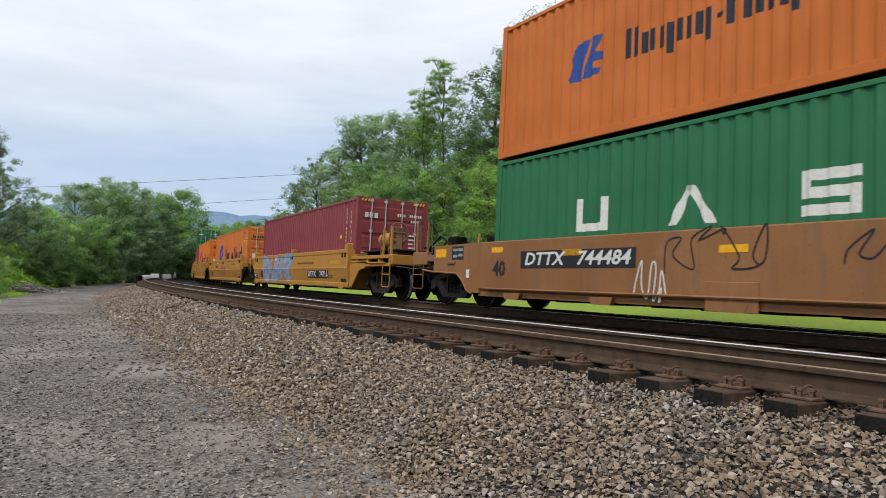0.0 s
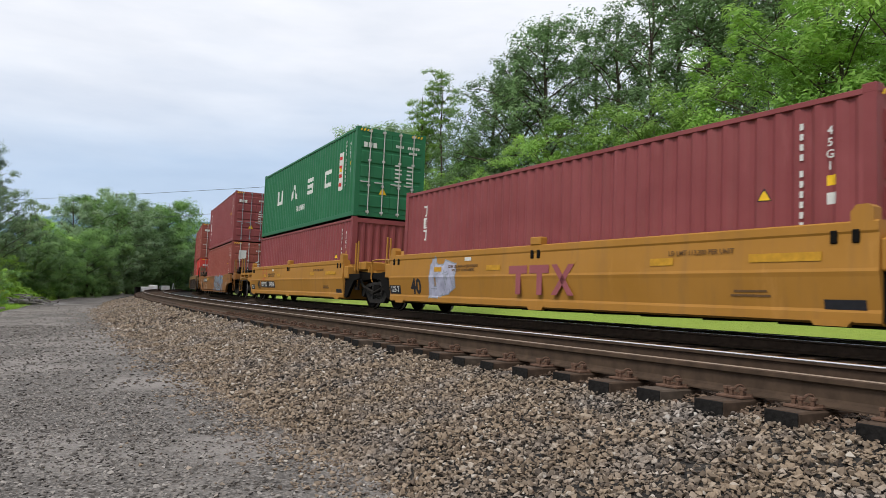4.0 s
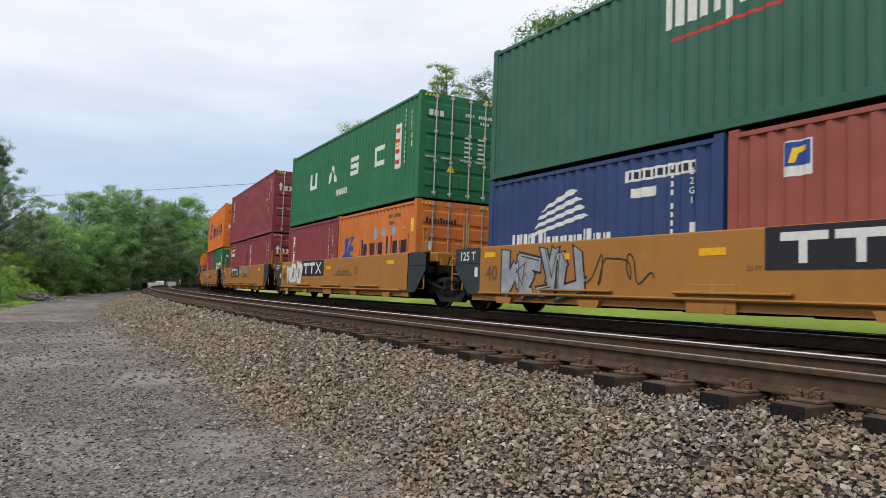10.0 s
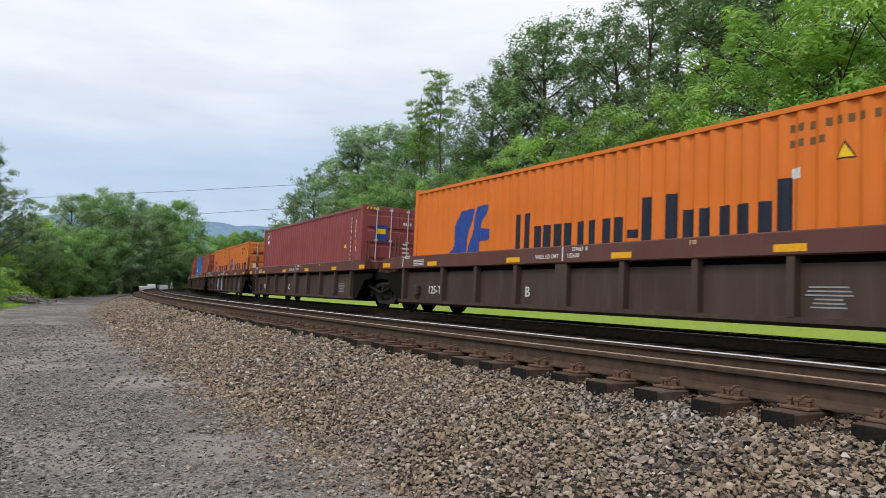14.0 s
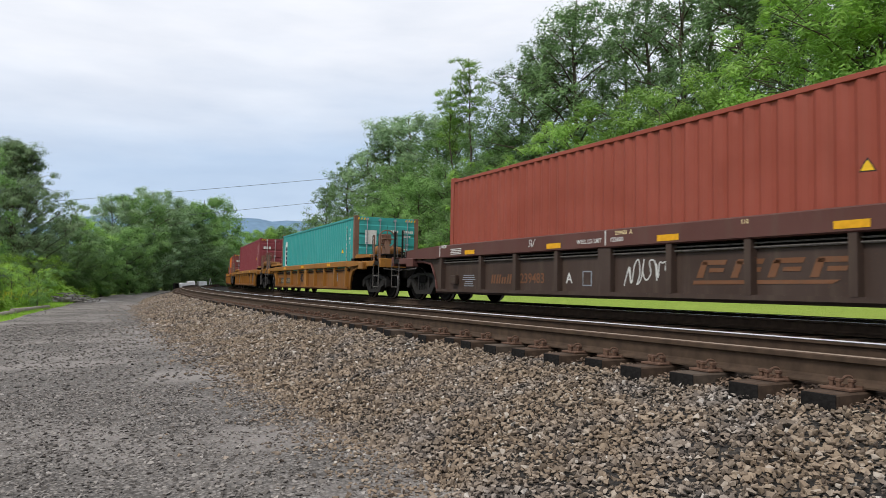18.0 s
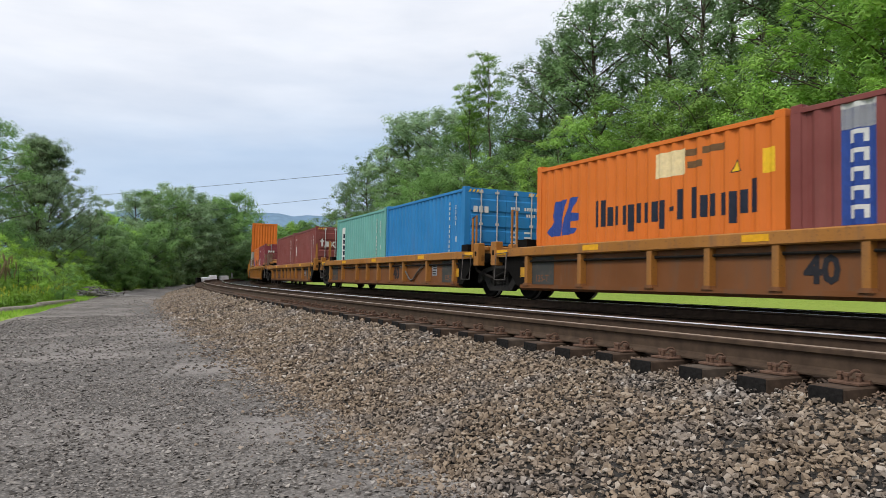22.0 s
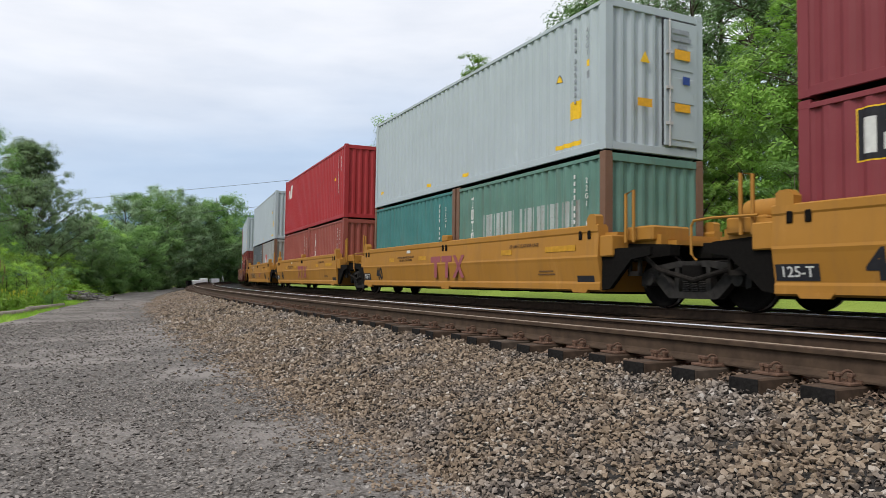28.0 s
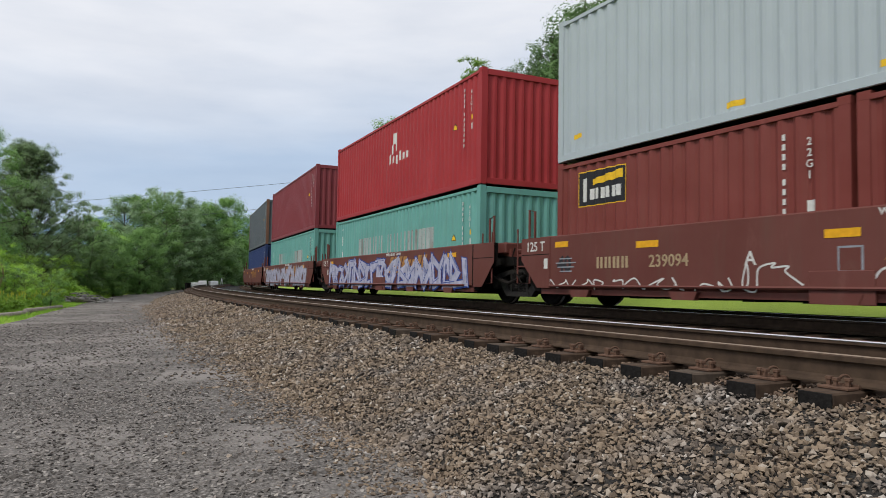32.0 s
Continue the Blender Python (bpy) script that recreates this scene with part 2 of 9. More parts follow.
DULL_STEEL = plain("rust_filmed_rail_head", (0.30, 0.235, 0.18), 0.45, 0.35, 30, 0.25, 0.05)
TREAD_STEEL = plain("worn_wheel_steel", (0.30, 0.29, 0.28), 0.35, 0.9, 30, 0.2)
RAIL_RUST = plain("brown_rail_rust", (0.060, 0.039, 0.026), 0.85, 0.0, 9, 0.3)
PLATE_RUST = plain("orange_brown_rust", (0.115, 0.066, 0.045), 0.9, 0.0, 22, 0.35, 0.3)
ZINC = plain("galvanised_bar", (0.46, 0.44, 0.43), 0.5, 0.3, 20, 0.15)
STEP_GREY = plain("worn_grey_bar", (0.10, 0.09, 0.083), 0.7, 0.0, 20, 0.4)
WHITE_MARK = plain("white_marking", (0.55, 0.55, 0.53), 0.6, 0, 14, 0.1)
WORN_WHITE = painted("flaked_white_marking", (0.30, 0.34, 0.33), 0.5, 0.6, 0.9)
CREAM_MARK = plain("cream_marking", (0.66, 0.53, 0.30), 0.6, 0, 14, 0.12)
BLACK_MARK = plain("black_marking", (0.018, 0.018, 0.022), 0.6, 0, 14, 0.2)
NAVY_MARK = plain("navy_marking", (0.012, 0.016, 0.030), 0.55, 0, 14, 0.2)
BLUE_MARK = plain("blue_marking", (0.022, 0.055, 0.24), 0.55, 0, 14, 0.15)
SKY_MARK = plain("light_blue_marking", (0.10, 0.32, 0.62), 0.55, 0, 14, 0.15)
YELLOW_MARK = plain("yellow_marking", (0.70, 0.43, 0.02), 0.55, 0, 14, 0.12)
AMBER_MARK = plain("amber_reflector", (0.66, 0.33, 0.012), 0.45, 0, 14, 0.12)
AMBER_OLD = plain("faded_amber_reflector", (0.46, 0.235, 0.020), 0.5, 0, 9, 0.2)
RED_MARK = plain("red_marking", (0.45, 0.03, 0.03), 0.55, 0, 14, 0.15)
PINK_MARK = painted("faded_maroon_marking", (0.27, 0.075, 0.085), 0.1, 0.3, 0.2)
GREY_MARK = plain("grey_marking", (0.24, 0.26, 0.29), 0.6, 0, 10, 0.2)
PALE_BLUE_SPRAY = plain("pale_blue_spray", (0.19, 0.25, 0.38), 0.6, 0, 5, 0.3)
TAN_SPOT = plain("orange_spray", (0.40, 0.13, 0.03), 0.6, 0, 6, 0.3)
SILVER_SPRAY = plain("silver_spray", (0.25, 0.26, 0.28), 0.45, 0.1, 5, 0.25)
SMOKE_SPRAY = plain("thin_silver_spray", (0.115, 0.112, 0.112), 0.5, 0, 3, 0.5)
LILAC_SPRAY = plain("lilac_grey_spray", (0.36, 0.36, 0.46), 0.6, 0, 4, 0.3)
CHORD_MARK = plain("faded_orange_marking", (0.33, 0.165, 0.05), 0.6, 0, 9, 0.3)
PATCH_GREY = painted("slate_grey_patch_paint", (0.040, 0.041, 0.038), 0.3, 0.5, 0.6)
RUST_MARK = painted("faded_rust_orange_lettering", (0.155, 0.066, 0.030), 0.3, 0.6, 0.6)
WORN_TAN = painted("worn_pale_lettering", (0.36, 0.27, 0.16), 0.4, 0.6, 0.8)
STENCIL = plain("brown_stencil", (0.13, 0.07, 0.03), 0.7, 0, 14, 0.2)

MAROON = painted("maroon_container", (0.188, 0.0345, 0.043), 0.06, 0.3, 0.12)
MAROON_2 = painted("faded_maroon_container", (0.2038, 0.0448, 0.0482), 0.08, 0.5, 0.16)
RUSTRED = painted("oxide_red_container", (0.25, 0.053, 0.032), 0.08, 0.5, 0.14)
TEXRED = painted("dull_red_container", (0.178, 0.046, 0.040), 0.12, 0.6, 0.22)
BROWNRED = painted("brown_red_container", (0.2400, 0.0612, 0.0468), 0.08, 0.5, 0.18)
ORANGE = painted("orange_container", (0.568, 0.140, 0.016), 0.06, 0.3, 0.12)
ORANGE_3 = painted("dulled_orange_container", (0.44, 0.112, 0.018), 0.12, 0.5, 0.2)
DEEPRED = painted("deep_red_container", (0.165, 0.034, 0.027), 0.08, 0.5, 0.15)
ORANGE_2 = painted("faded_orange_container", (0.476, 0.132, 0.025), 0.12, 0.6, 0.2)
GREEN = painted("green_container", (0.016, 0.120, 0.052), 0.05, 0.3, 0.12)
GREEN_2 = painted("dark_green_container", (0.028, 0.095, 0.066), 0.05, 0.4, 0.18)
TEAL = painted("turquoise_container", (0.035, 0.265, 0.25), 0.06, 0.3, 0.15)
TEAL_2 = painted("sea_green_container", (0.122, 0.320, 0.285), 0.14, 0.4, 0.2)
SEA_2 = painted("deep_teal_container", (0.045, 0.165, 0.160), 0.15, 0.5, 0.35)
SEA = painted("old_teal_container", (0.098, 0.196, 0.162), 0.22, 0.6, 0.45)
BLUE = painted("blue_container", (0.022, 0.105, 0.33), 0.10, 0.4, 0.2)
NAVY = painted("navy_container", (0.022, 0.042, 0.125), 0.06, 0.4, 0.15)
SKYBLUE = painted("bright_blue_container", (0.016, 0.168, 0.40), 0.08, 0.4, 0.2)
RED = painted("red_container", (0.314, 0.025, 0.030), 0.05, 0.3, 0.1)
BRIGHTRED = painted("bright_red_container", (0.47, 0.040, 0.030), 0.08, 0.5, 0.15)
PALE = painted("pale_grey_container", (0.365, 0.415, 0.447), 0.02, 0.2, 0.06)
GREY = painted("light_grey_container", (0.288, 0.296, 0.272), 0.06, 0.3, 0.15)
SLATE = painted("slate_container", (0.084, 0.100, 0.112), 0.15, 0.5, 0.3)
OLDGREY = painted("worn_grey_container", (0.27, 0.275, 0.268), 0.2, 0.5, 0.35)
RUSTPOST = painted("rusted_post", (0.16, 0.085, 0.055), 0.5, 0.5, 0.4)

# near-black bed colour stands in for shade down between the loose stones
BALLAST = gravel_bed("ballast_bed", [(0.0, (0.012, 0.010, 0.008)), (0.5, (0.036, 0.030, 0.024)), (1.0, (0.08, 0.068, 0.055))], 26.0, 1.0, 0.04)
# oil-dark bed made darker still, the train's shade put into its colour
SHADED_BALLAST = gravel_bed("oily_shaded_ballast_bed", [(0.0, (0.005, 0.0045, 0.004)), (1.0, (0.022, 0.019, 0.016))], 22.0, 1.0, 0.04)
ROAD = gravel_bed("gravel_road", [(0.0, (0.122, 0.110, 0.100)), (0.5, (0.208, 0.190, 0.175)), (1.0, (0.305, 0.281, 0.260))], 38.0, 0.7, 0.013, (0.31, 0.282, 0.26))
STONES = stony("ballast_stone", [(0.0, (0.080, 0.057, 0.041)), (0.25, (0.160, 0.120, 0.084)), (0.5, (0.234, 0.173, 0.119)), (0.8, (0.291, 0.222, 0.157)), (0.95, (0.342, 0.279, 0.214)), (1.0, (0.479, 0.433, 0.376))], 0.9,
               [(0.0, (0.068, 0.059, 0.054)), (0.3, (0.148, 0.128, 0.114)), (0.6, (0.222, 0.194, 0.173)), (0.9, (0.308, 0.271, 0.244)), (1.0, (0.456, 0.422, 0.388))])
CRIB = stony("rust_dusted_stone", [(0.0, (0.05, 0.034, 0.024)), (0.5, (0.135, 0.088, 0.058)), (1.0, (0.22, 0.155, 0.11))])
PEBBLES = stony("road_pebble", [(0.0, (0.045, 0.039, 0.034)), (0.35, (0.12, 0.107, 0.096)), (0.75, (0.225, 0.203, 0.184)), (0.92, (0.28, 0.257, 0.235)), (1.0, (0.34, 0.315, 0.29))])
TIE_WOOD = plain("creosoted_oak", (0.062, 0.040, 0.027), 0.85, 0, 9, 0.45, 0.4)
TIE_END = plain("black_end_grain", (0.012, 0.011, 0.0105), 0.8, 0, 40, 0.5, 0.5)
TIE_OLD = plain("weathered_oak", (0.075, 0.056, 0.042), 0.9, 0, 9, 0.4, 0.4)
LEAF_DARK = leafy("dark_leaf", (0.095, 0.165, 0.070), (0.215, 0.35, 0.135))
LEAF_MID = leafy("mid_leaf", (0.10, 0.20, 0.062), (0.245, 0.415, 0.12))
LEAF_LIGHT = leafy("light_leaf", (0.14, 0.285, 0.05), (0.345, 0.54, 0.11))
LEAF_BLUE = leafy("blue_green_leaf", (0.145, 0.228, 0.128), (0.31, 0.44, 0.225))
LEAF_BIRCH = leafy("birch_leaf", (0.185, 0.285, 0.150), (0.38, 0.53, 0.26))
WEED = leafy("weed_leaf", (0.17, 0.33, 0.04), (0.40, 0.60, 0.09))
GOLD = leafy("goldenrod_flower", (0.36, 0.38, 0.05), (0.58, 0.56, 0.07))
STRAW = leafy("dry_plume", (0.16, 0.13, 0.06), (0.30, 0.24, 0.13))
BARK = plain("grey_brown_bark", (0.085, 0.068, 0.055), 0.95, 0, 7, 0.4, 0.6)
DEADWOOD = plain("grey_dead_wood", (0.27, 0.25, 0.225), 0.95, 0, 8, 0.4, 0.5)


def grass_mat():
    m, n, l, b = blank("grass")
    fine = noise_node(n, l, 9.0, 8, 0.75)
    big = noise_node(n, l, 0.15, 4)
    col = ramp_node(n, l, fine.outputs["Fac"], [(0.3, (0.15, 0.245, 0.025)), (0.7, (0.30, 0.40, 0.05))])
    col = mix_node(n, l, ramp_node(n, l, big.outputs["Fac"], [(0.4, (0, 0, 0)), (0.7, (0.5, 0.5, 0.5))]), col, (0.30, 0.38, 0.06))
    l.new(col, b.inputs["Base Color"])
    b.inputs["Roughness"].default_value = 0.9
    bump_node(n, l, b, fine.outputs["Fac"], 0.8, 0.08)
    return m


GRASS = grass_mat()
# distance haze is put into the ridge's blue base colour
HILL = plain("haze_tinted_hill", (0.13, 0.215, 0.31), 1.0, 0, 0.05, 0.15)

# ---- mesh building ----
class Shape:
    """Collects vertices and faces of one part."""

    def __init__(self):
        self.v, self.f = [], []

    def add(self, verts, faces):
        k = len(self.v)
        self.v.extend(verts)
        self.f.extend([tuple(i + k for i in f) for f in faces])
        return self

    def box(self, x0, x1, y0, y1, z0, z1, c=0.0):
        """A box; c: width of the chamfer along its edges."""
        if c <= 0:
            v = [(x, y, z) for x in (x0, x1) for y in (y0, y1) for z in (z0, z1)]
            return self.add(v, [(0, 1, 3, 2), (4, 6, 7, 5), (0, 4, 5, 1), (2, 3, 7, 6), (0, 2, 6, 4), (1, 5, 7, 3)])
        bm = bmesh.new()
        bmesh.ops.create_cube(bm, size=1.0, matrix=Matrix.Translation(((x0 + x1) / 2, (y0 + y1) / 2, (z0 + z1) / 2)) @ Matrix.Diagonal((x1 - x0, y1 - y0, z1 - z0, 1)))
        bmesh.ops.bevel(bm, geom=bm.edges[:], offset=c, segments=1, affect="EDGES")
        bm.verts.index_update()
        self.add([tuple(q.co) for q in bm.verts], [tuple(q.index for q in f.verts) for f in bm.faces])
        bm.free()
        return self

    def prism(self, outline, axis, a, b):
        """Extrudes a closed outline of 2D points along an axis from a to b."""
        n = len(outline)
        put = {"x": lambda t, p: (t, p[0], p[1]), "y": lambda t, p: (p[0], t, p[1]), "z": lambda t, p: (p[0], p[1], t)}[axis]
        v = [put(a, p) for p in outline] + [put(b, p) for p in outline]
        f = [(i, (i + 1) % n, n + (i + 1) % n, n + i) for i in range(n)] + [tuple(range(n))[::-1], tuple(range(n, 2 * n))]
        return self.add(v, f)

    def tube(self, points, r, n=8, r_end=None):
        """A round bar through the points, tapering from r to r_end."""
        pts = [Vector(p) for p in points]
        v, f = [], []
        m = len(pts)
        for i, p in enumerate(pts):
            t = (pts[min(i + 1, m - 1)] - pts[max(i - 1, 0)]).normalized()
            side = t.cross(Vector((0, 0, 1)) if abs(t.z) < 0.9 else Vector((1, 0, 0))).normalized()
            up = side.cross(t)
            rr = r if r_end is None else r + (r_end - r) * i / max(m - 1, 1)
            for j in range(n):
                q = 2 * math.pi * j / n
                v.append(tuple(p + side * (rr * math.cos(q)) + up * (rr * math.sin(q))))
        for i in range(m - 1):
            for j in range(n):
                f.append((i * n + j, i * n + (j + 1) % n, (i + 1) * n + (j + 1) % n, (i + 1) * n + j))
        f.append(tuple(range(n))[::-1])
        f.append(tuple(range((m - 1) * n, m * n)))
        return self.add(v, f)

    def lathe(self, profile, centre, n=24):
        """Turns (radius, y) points round an axle along y through centre."""
        v, f = [], []
        m = len(profile)
        for j in range(n):
            q = 2 * math.pi * j / n
            for r, y in profile:
                v.append((centre[0] + r * math.cos(q), centre[1] + y, centre[2] + r * math.sin(q)))
        for j in range(n):
            k = (j + 1) % n
            for i in range(m - 1):
                f.append((j * m + i, j * m + i + 1, k * m + i + 1, k * m + i))
        return self.add(v, f)

    def mesh(self, name, smooth=False):
        me = bpy.data.meshes.new(name)
        me.from_pydata(self.v, [], self.f)
        if smooth:
            me.polygons.foreach_set("use_smooth", [True] * len(me.polygons))
        me.update()
        return me


def part(name, shape, material, parent, label=""):
    """Links a shape, or a shared mesh, as one part under its thing."""
    me = shape.mesh(name) if isinstance(shape, Shape) else shape
    ob = new(name, me)
    if material is not None:
        if not me.materials:
            me.materials.append(material)
        if me.materials[0] is not material:
            ob.material_slots[0].link = "OBJECT"
            ob.material_slots[0].material = material
    ob.parent = parent
    return tagged(ob, label)


def thing(name, m, label, category, group="", kind=""):
    ob = new(name)
    ob.empty_display_size = 0.2
    ob.matrix_world = m
    return tagged(ob, label, category, group, kind)


def solid(name, shape, material, label, category="", group="", kind="", smooth=False):
    me = shape.mesh(name, smooth) if isinstance(shape, Shape) else shape
    ob = new(name, me)
    if not me.materials:
        me.materials.append(material)
    return tagged(ob, label, category, group, kind)


CACHE = {}


def cached(key, maker):
    if key not in CACHE:
        CACHE[key] = maker()
    return CACHE[key]


def text_mesh(words, size, slant=0.0, bold=0.012):
    """Lettering in the built-in font, centred, as a flat mesh of its own."""
    def make():
        cu = bpy.data.curves.new("lettering", "FONT")
        cu.body, cu.size, cu.align_x, cu.align_y = words, size, "CENTER", "CENTER"
        cu.extrude, cu.shear = 0.002, slant
        cu.offset = 0.035 * size if words == "40" else bold * size
        cu.resolution_u = 2
        ob = bpy.data.objects.new("lettering", cu)
        me = bpy.data.meshes.new_from_object(ob)
        bpy.data.objects.remove(ob)
        bpy.data.curves.remove(cu)
        me.name = "lettering"
        return me
    return cached(("text", words, size, slant, bold), make)


W2 = 1.219            # half a container's width
OUT = W2 - 0.0105     # face of the flat folds
FOLD_OF, FOLD_DEPTH = {}, 0.040


def fold_share(u):
    """How deep the sheet lies, 0 to 1, u folds along it."""
    f = (u + 1e-4) % 1.0
    return 0.0 if f < 0.25 else (f - 0.25) * 4 if f < 0.5 else 1.0 if f < 0.75 else (1.0 - f) * 4


NEAR_SIDE = Matrix(((-1, 0, 0, 0), (0, 0, 1, 0), (0, 1, 0, 0), (0, 0, 0, 1)))
FRONT_END = Matrix(((0, 0, -1, 0), (-1, 0, 0, 0), (0, 1, 0, 0), (0, 0, 0, 1)))


def lettering(parent, words, size, x, y, z, material, face=NEAR_SIDE, slant=0.0, bold=0.012):
    ob = part("lettering", text_mesh(words, size, slant, bold), material, parent)
    ob.matrix_local = Matrix.Translation((x, y, z)) @ face
    return ob


def marking(parent, name, outlines, material, x, y, z, face=NEAR_SIDE, label=""):
    """A flat painted mark: outlines in the plane of the face, a few millimetres proud."""
    if name in ("number_bars", "stencil_line") and len(outlines) < 7 and (len(outlines) > 1 or name == "number_bars"):
        for o in outlines:
            marking(parent, {"number_bars": "number_bar"}.get(name, name), [o], material, x, y, z, face, label)
        return None
    s = Shape()
    wide = max(p[0] for o in outlines for p in o) - min(p[0] for o in outlines for p in o)
    if face is NEAR_SIDE and parent.name in FOLD_OF and wide > 0.12 and y < 1.225:
        # paint on a container's side follows the folds of the sheet
        pitch, half = FOLD_OF[parent.name]
        for o in outlines:
            bm = bmesh.new()
            bm.faces.new([bm.verts.new((x - p[0], z + p[1], 0)) for p in o])
            lo, hi = min(q.co.x for q in bm.verts), max(q.co.x for q in bm.verts)
            for i in range(math.floor((lo + half) / pitch * 4), math.ceil((hi + half) / pitch * 4) + 1):
                bmesh.ops.bisect_plane(bm, geom=bm.verts[:] + bm.edges[:] + bm.faces[:], plane_co=(i * pitch / 4 - half, 0, 0), plane_no=(1, 0, 0))
            bmesh.ops.triangulate(bm, faces=bm.faces[:])
            bm.verts.index_update()
            s.add([(q.co.x, W2 - 0.0105 + (y - OUT) - FOLD_DEPTH * fold_share((q.co.x + half) / pitch), q.co.y) for q in bm.verts], [tuple(q.index for q in f.verts) for f in bm.faces])
            bm.free()
        return tagged(part(name, s, material, parent, label), kind="stuff" if len(outlines) > 4 else "")
    for o in outlines:
        s.prism(o, "z", 0.0, 0.003)
    ob = tagged(part(name, s, material, parent, label), kind="stuff" if len(outlines) > 4 else "")
    ob.matrix_local = Matrix.Translation((x, y, z)) @ face
    return ob


def rect(x0, z0, x1, z1):
    return [(x0, z0), (x1, z0), (x1, z1), (x0, z1)]


def block_word(pattern, size, slant=0.0, thick=0.17):
    """A name kept as plain bars: x a low pair, H a tall pair, g low and hanging, d low and rising, l and L one tall bar."""
    out, x, t = [], 0.0, size * thick * 1.3
    spans = {"x": ((0.0, 0.70), (0.0, 0.70)), "g": ((0.0, 0.70), (-0.27, 0.70)), "d": ((0.0, 0.70), (0.0, 1.0)), "H": ((0.0, 1.0), (0.0, 1.0)), "l": ((0.0, 1.0),), "L": ((0.0, 1.0),)}
    for ch in pattern:
        if ch == " ":
            x += size * 0.3
        elif ch == "-":
            out.append(rect(x, size * 0.30, x + size * 0.25, size * 0.45))
            x += size * 0.35
        else:
            for lo, hi in spans[ch]:
                lo, hi = lo * size, hi * size
                out.append([(x + slant * lo, lo), (x + t + slant * lo, lo), (x + t + slant * hi, hi), (x + slant * hi, hi)])
                x += t + size * 0.10
            x += size * (0.22 if ch == "L" else 0.05)
    return out, x

# ---- ground, road, tracks ----
def strip(offs, s_list, height):
    """A sheet over offsets across and distances along the tracks; height(off, s)."""
    v = [tuple(at(o, s, height(o, s))) for s in s_list for o in offs]
    n = len(offs)
    f = [(i * n + j, i * n + j + 1, (i + 1) * n + j + 1, (i + 1) * n + j) for i in range(len(s_list) - 1) for j in range(n - 1)]
    return Shape().add(v, f)


def lumps(x, y, scale, seed=0.0):
    return noise.noise(Vector((x * scale, y * scale, seed)))


def hill_rise(off):
    return 5.0 * max(0.0, min(1.0, (-off - 15.0) / 40.0)) ** 1.2


def ground_z(off, s):
    p = at(off, s)
    z = -1.02 + 0.10 * lumps(p.x, p.y, 0.15)
    if off < -7.5:
        z = -0.62 + 0.06 * lumps(p.x, p.y, 0.1) + 0.72 * max(0.0, min(1.0, (-off - 8.6) / 5.4)) + hill_rise(off)
    elif off > 5.0:
        z = -0.88 + 0.10 * max(0.0, min(1.0, off - 6.2)) + 0.08 * max(0.0, min(6.5, off - 7.5)) + 0.05 * lumps(p.x, p.y, 0.3)
    if off > 150 or off < -250:
        z = -1.0
    return z


offs = [-370.9, -330, -260, -200, -150, -110, -85, -65, -55, -45, -38, -32, -27, -23, -20, -17, -15, -13, -12, -11, -10.2, -9.5, -8.8, -8.2, -7.3, -6, -3, 0, 3, 5, 6, 6.8, 7.6, 8.5, 10, 12, 14, 17, 21, 26, 33, 42, 60, 90, 140, 220, 400, 900, 1800, 3600]
along = [R_NEAR * radians(a) for a in range(-180, -24, 12)] + [R_NEAR * radians(a) for a in range(-22, 40)] + [R_NEAR * radians(a) for a in range(42, 181, 6)]
along[0], along[-1] = -math.pi * R_NEAR, math.pi * R_NEAR
solid("ground", strip(offs, along, ground_z), GRASS, "mown grass and rough verge beside the tracks", kind="structure", smooth=True)


def road_edge(s):
    return 6.25 + 0.05 * max(0.0, 40.0 - max(s, 5.0)) + 0.22 * lumps(s * 0.2, 3.0, 1.0) + 0.12 * lumps(s, 1.0, 1.0)


def road_z(o, s):
    rut = 0.035 * math.exp(-((o - 4.0) / 0.35) ** 2) + 0.03 * math.exp(-((o - 5.4) / 0.3) ** 2)
    return ROAD_Z + 0.014 * lumps(o * 1.3, s * 0.5, 2.0) + 0.018 * lumps(o * 0.35, s * 0.2, 5.0) - rut * 0.6


road_s = [-60 + 2.0 * i for i in range(25)] + [-9.5 + 0.25 * i for i in range(170)] + [33.5 + 1.5 * i for i in range(90)]
rv, rf = [], []
RN = 34
for s in road_s:
    e = road_edge(s)
    for j in range(RN):
        o = 1.75 + (e - 1.75) * j / (RN - 1)
        drop = 0.25 * max(0.0, (j - (RN - 3)) / 2.0)
        rv.append(tuple(at(o, s, road_z(o, s) - drop)))
rf = [(i * RN + j, i * RN + j + 1, (i + 1) * RN + j + 1, (i + 1) * RN + j) for i in range(len(road_s) - 1) for j in range(RN - 1)]
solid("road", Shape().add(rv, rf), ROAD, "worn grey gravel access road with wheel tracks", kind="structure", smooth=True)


def bed_profile(o):
    """Height of the ballast against the offset from the near track's outer rail."""
    if o > 2.35:
        return ROAD_Z - 0.04 - 0.1 * (o - 2.35)
    if o > 0.42:
        return -0.310 - 0.470 * (o - 0.42) / 1.93
    if o > 0.10:
        return -0.250 - 0.060 * (o - 0.10) / 0.32
    if o > -2.15:
        return -0.250 + 0.024 * (o - 0.10)
    if o > -3.45:
        return -0.355 - 0.08 * math.sin((-o - 2.15) / 1.3 * math.pi)
    if o > -7.4:
        return -0.355 - 0.028 * (-o - 3.45)
    return -0.44 - 0.55 * min(1.0, (-o - 7.4) / 1.0)


def bed_z(o, s):
    return bed_profile(o) + 0.03 * lumps(o * 3.0, s * 3.0, 4.0) * (1.0 if o > 0.62 else 0.3)


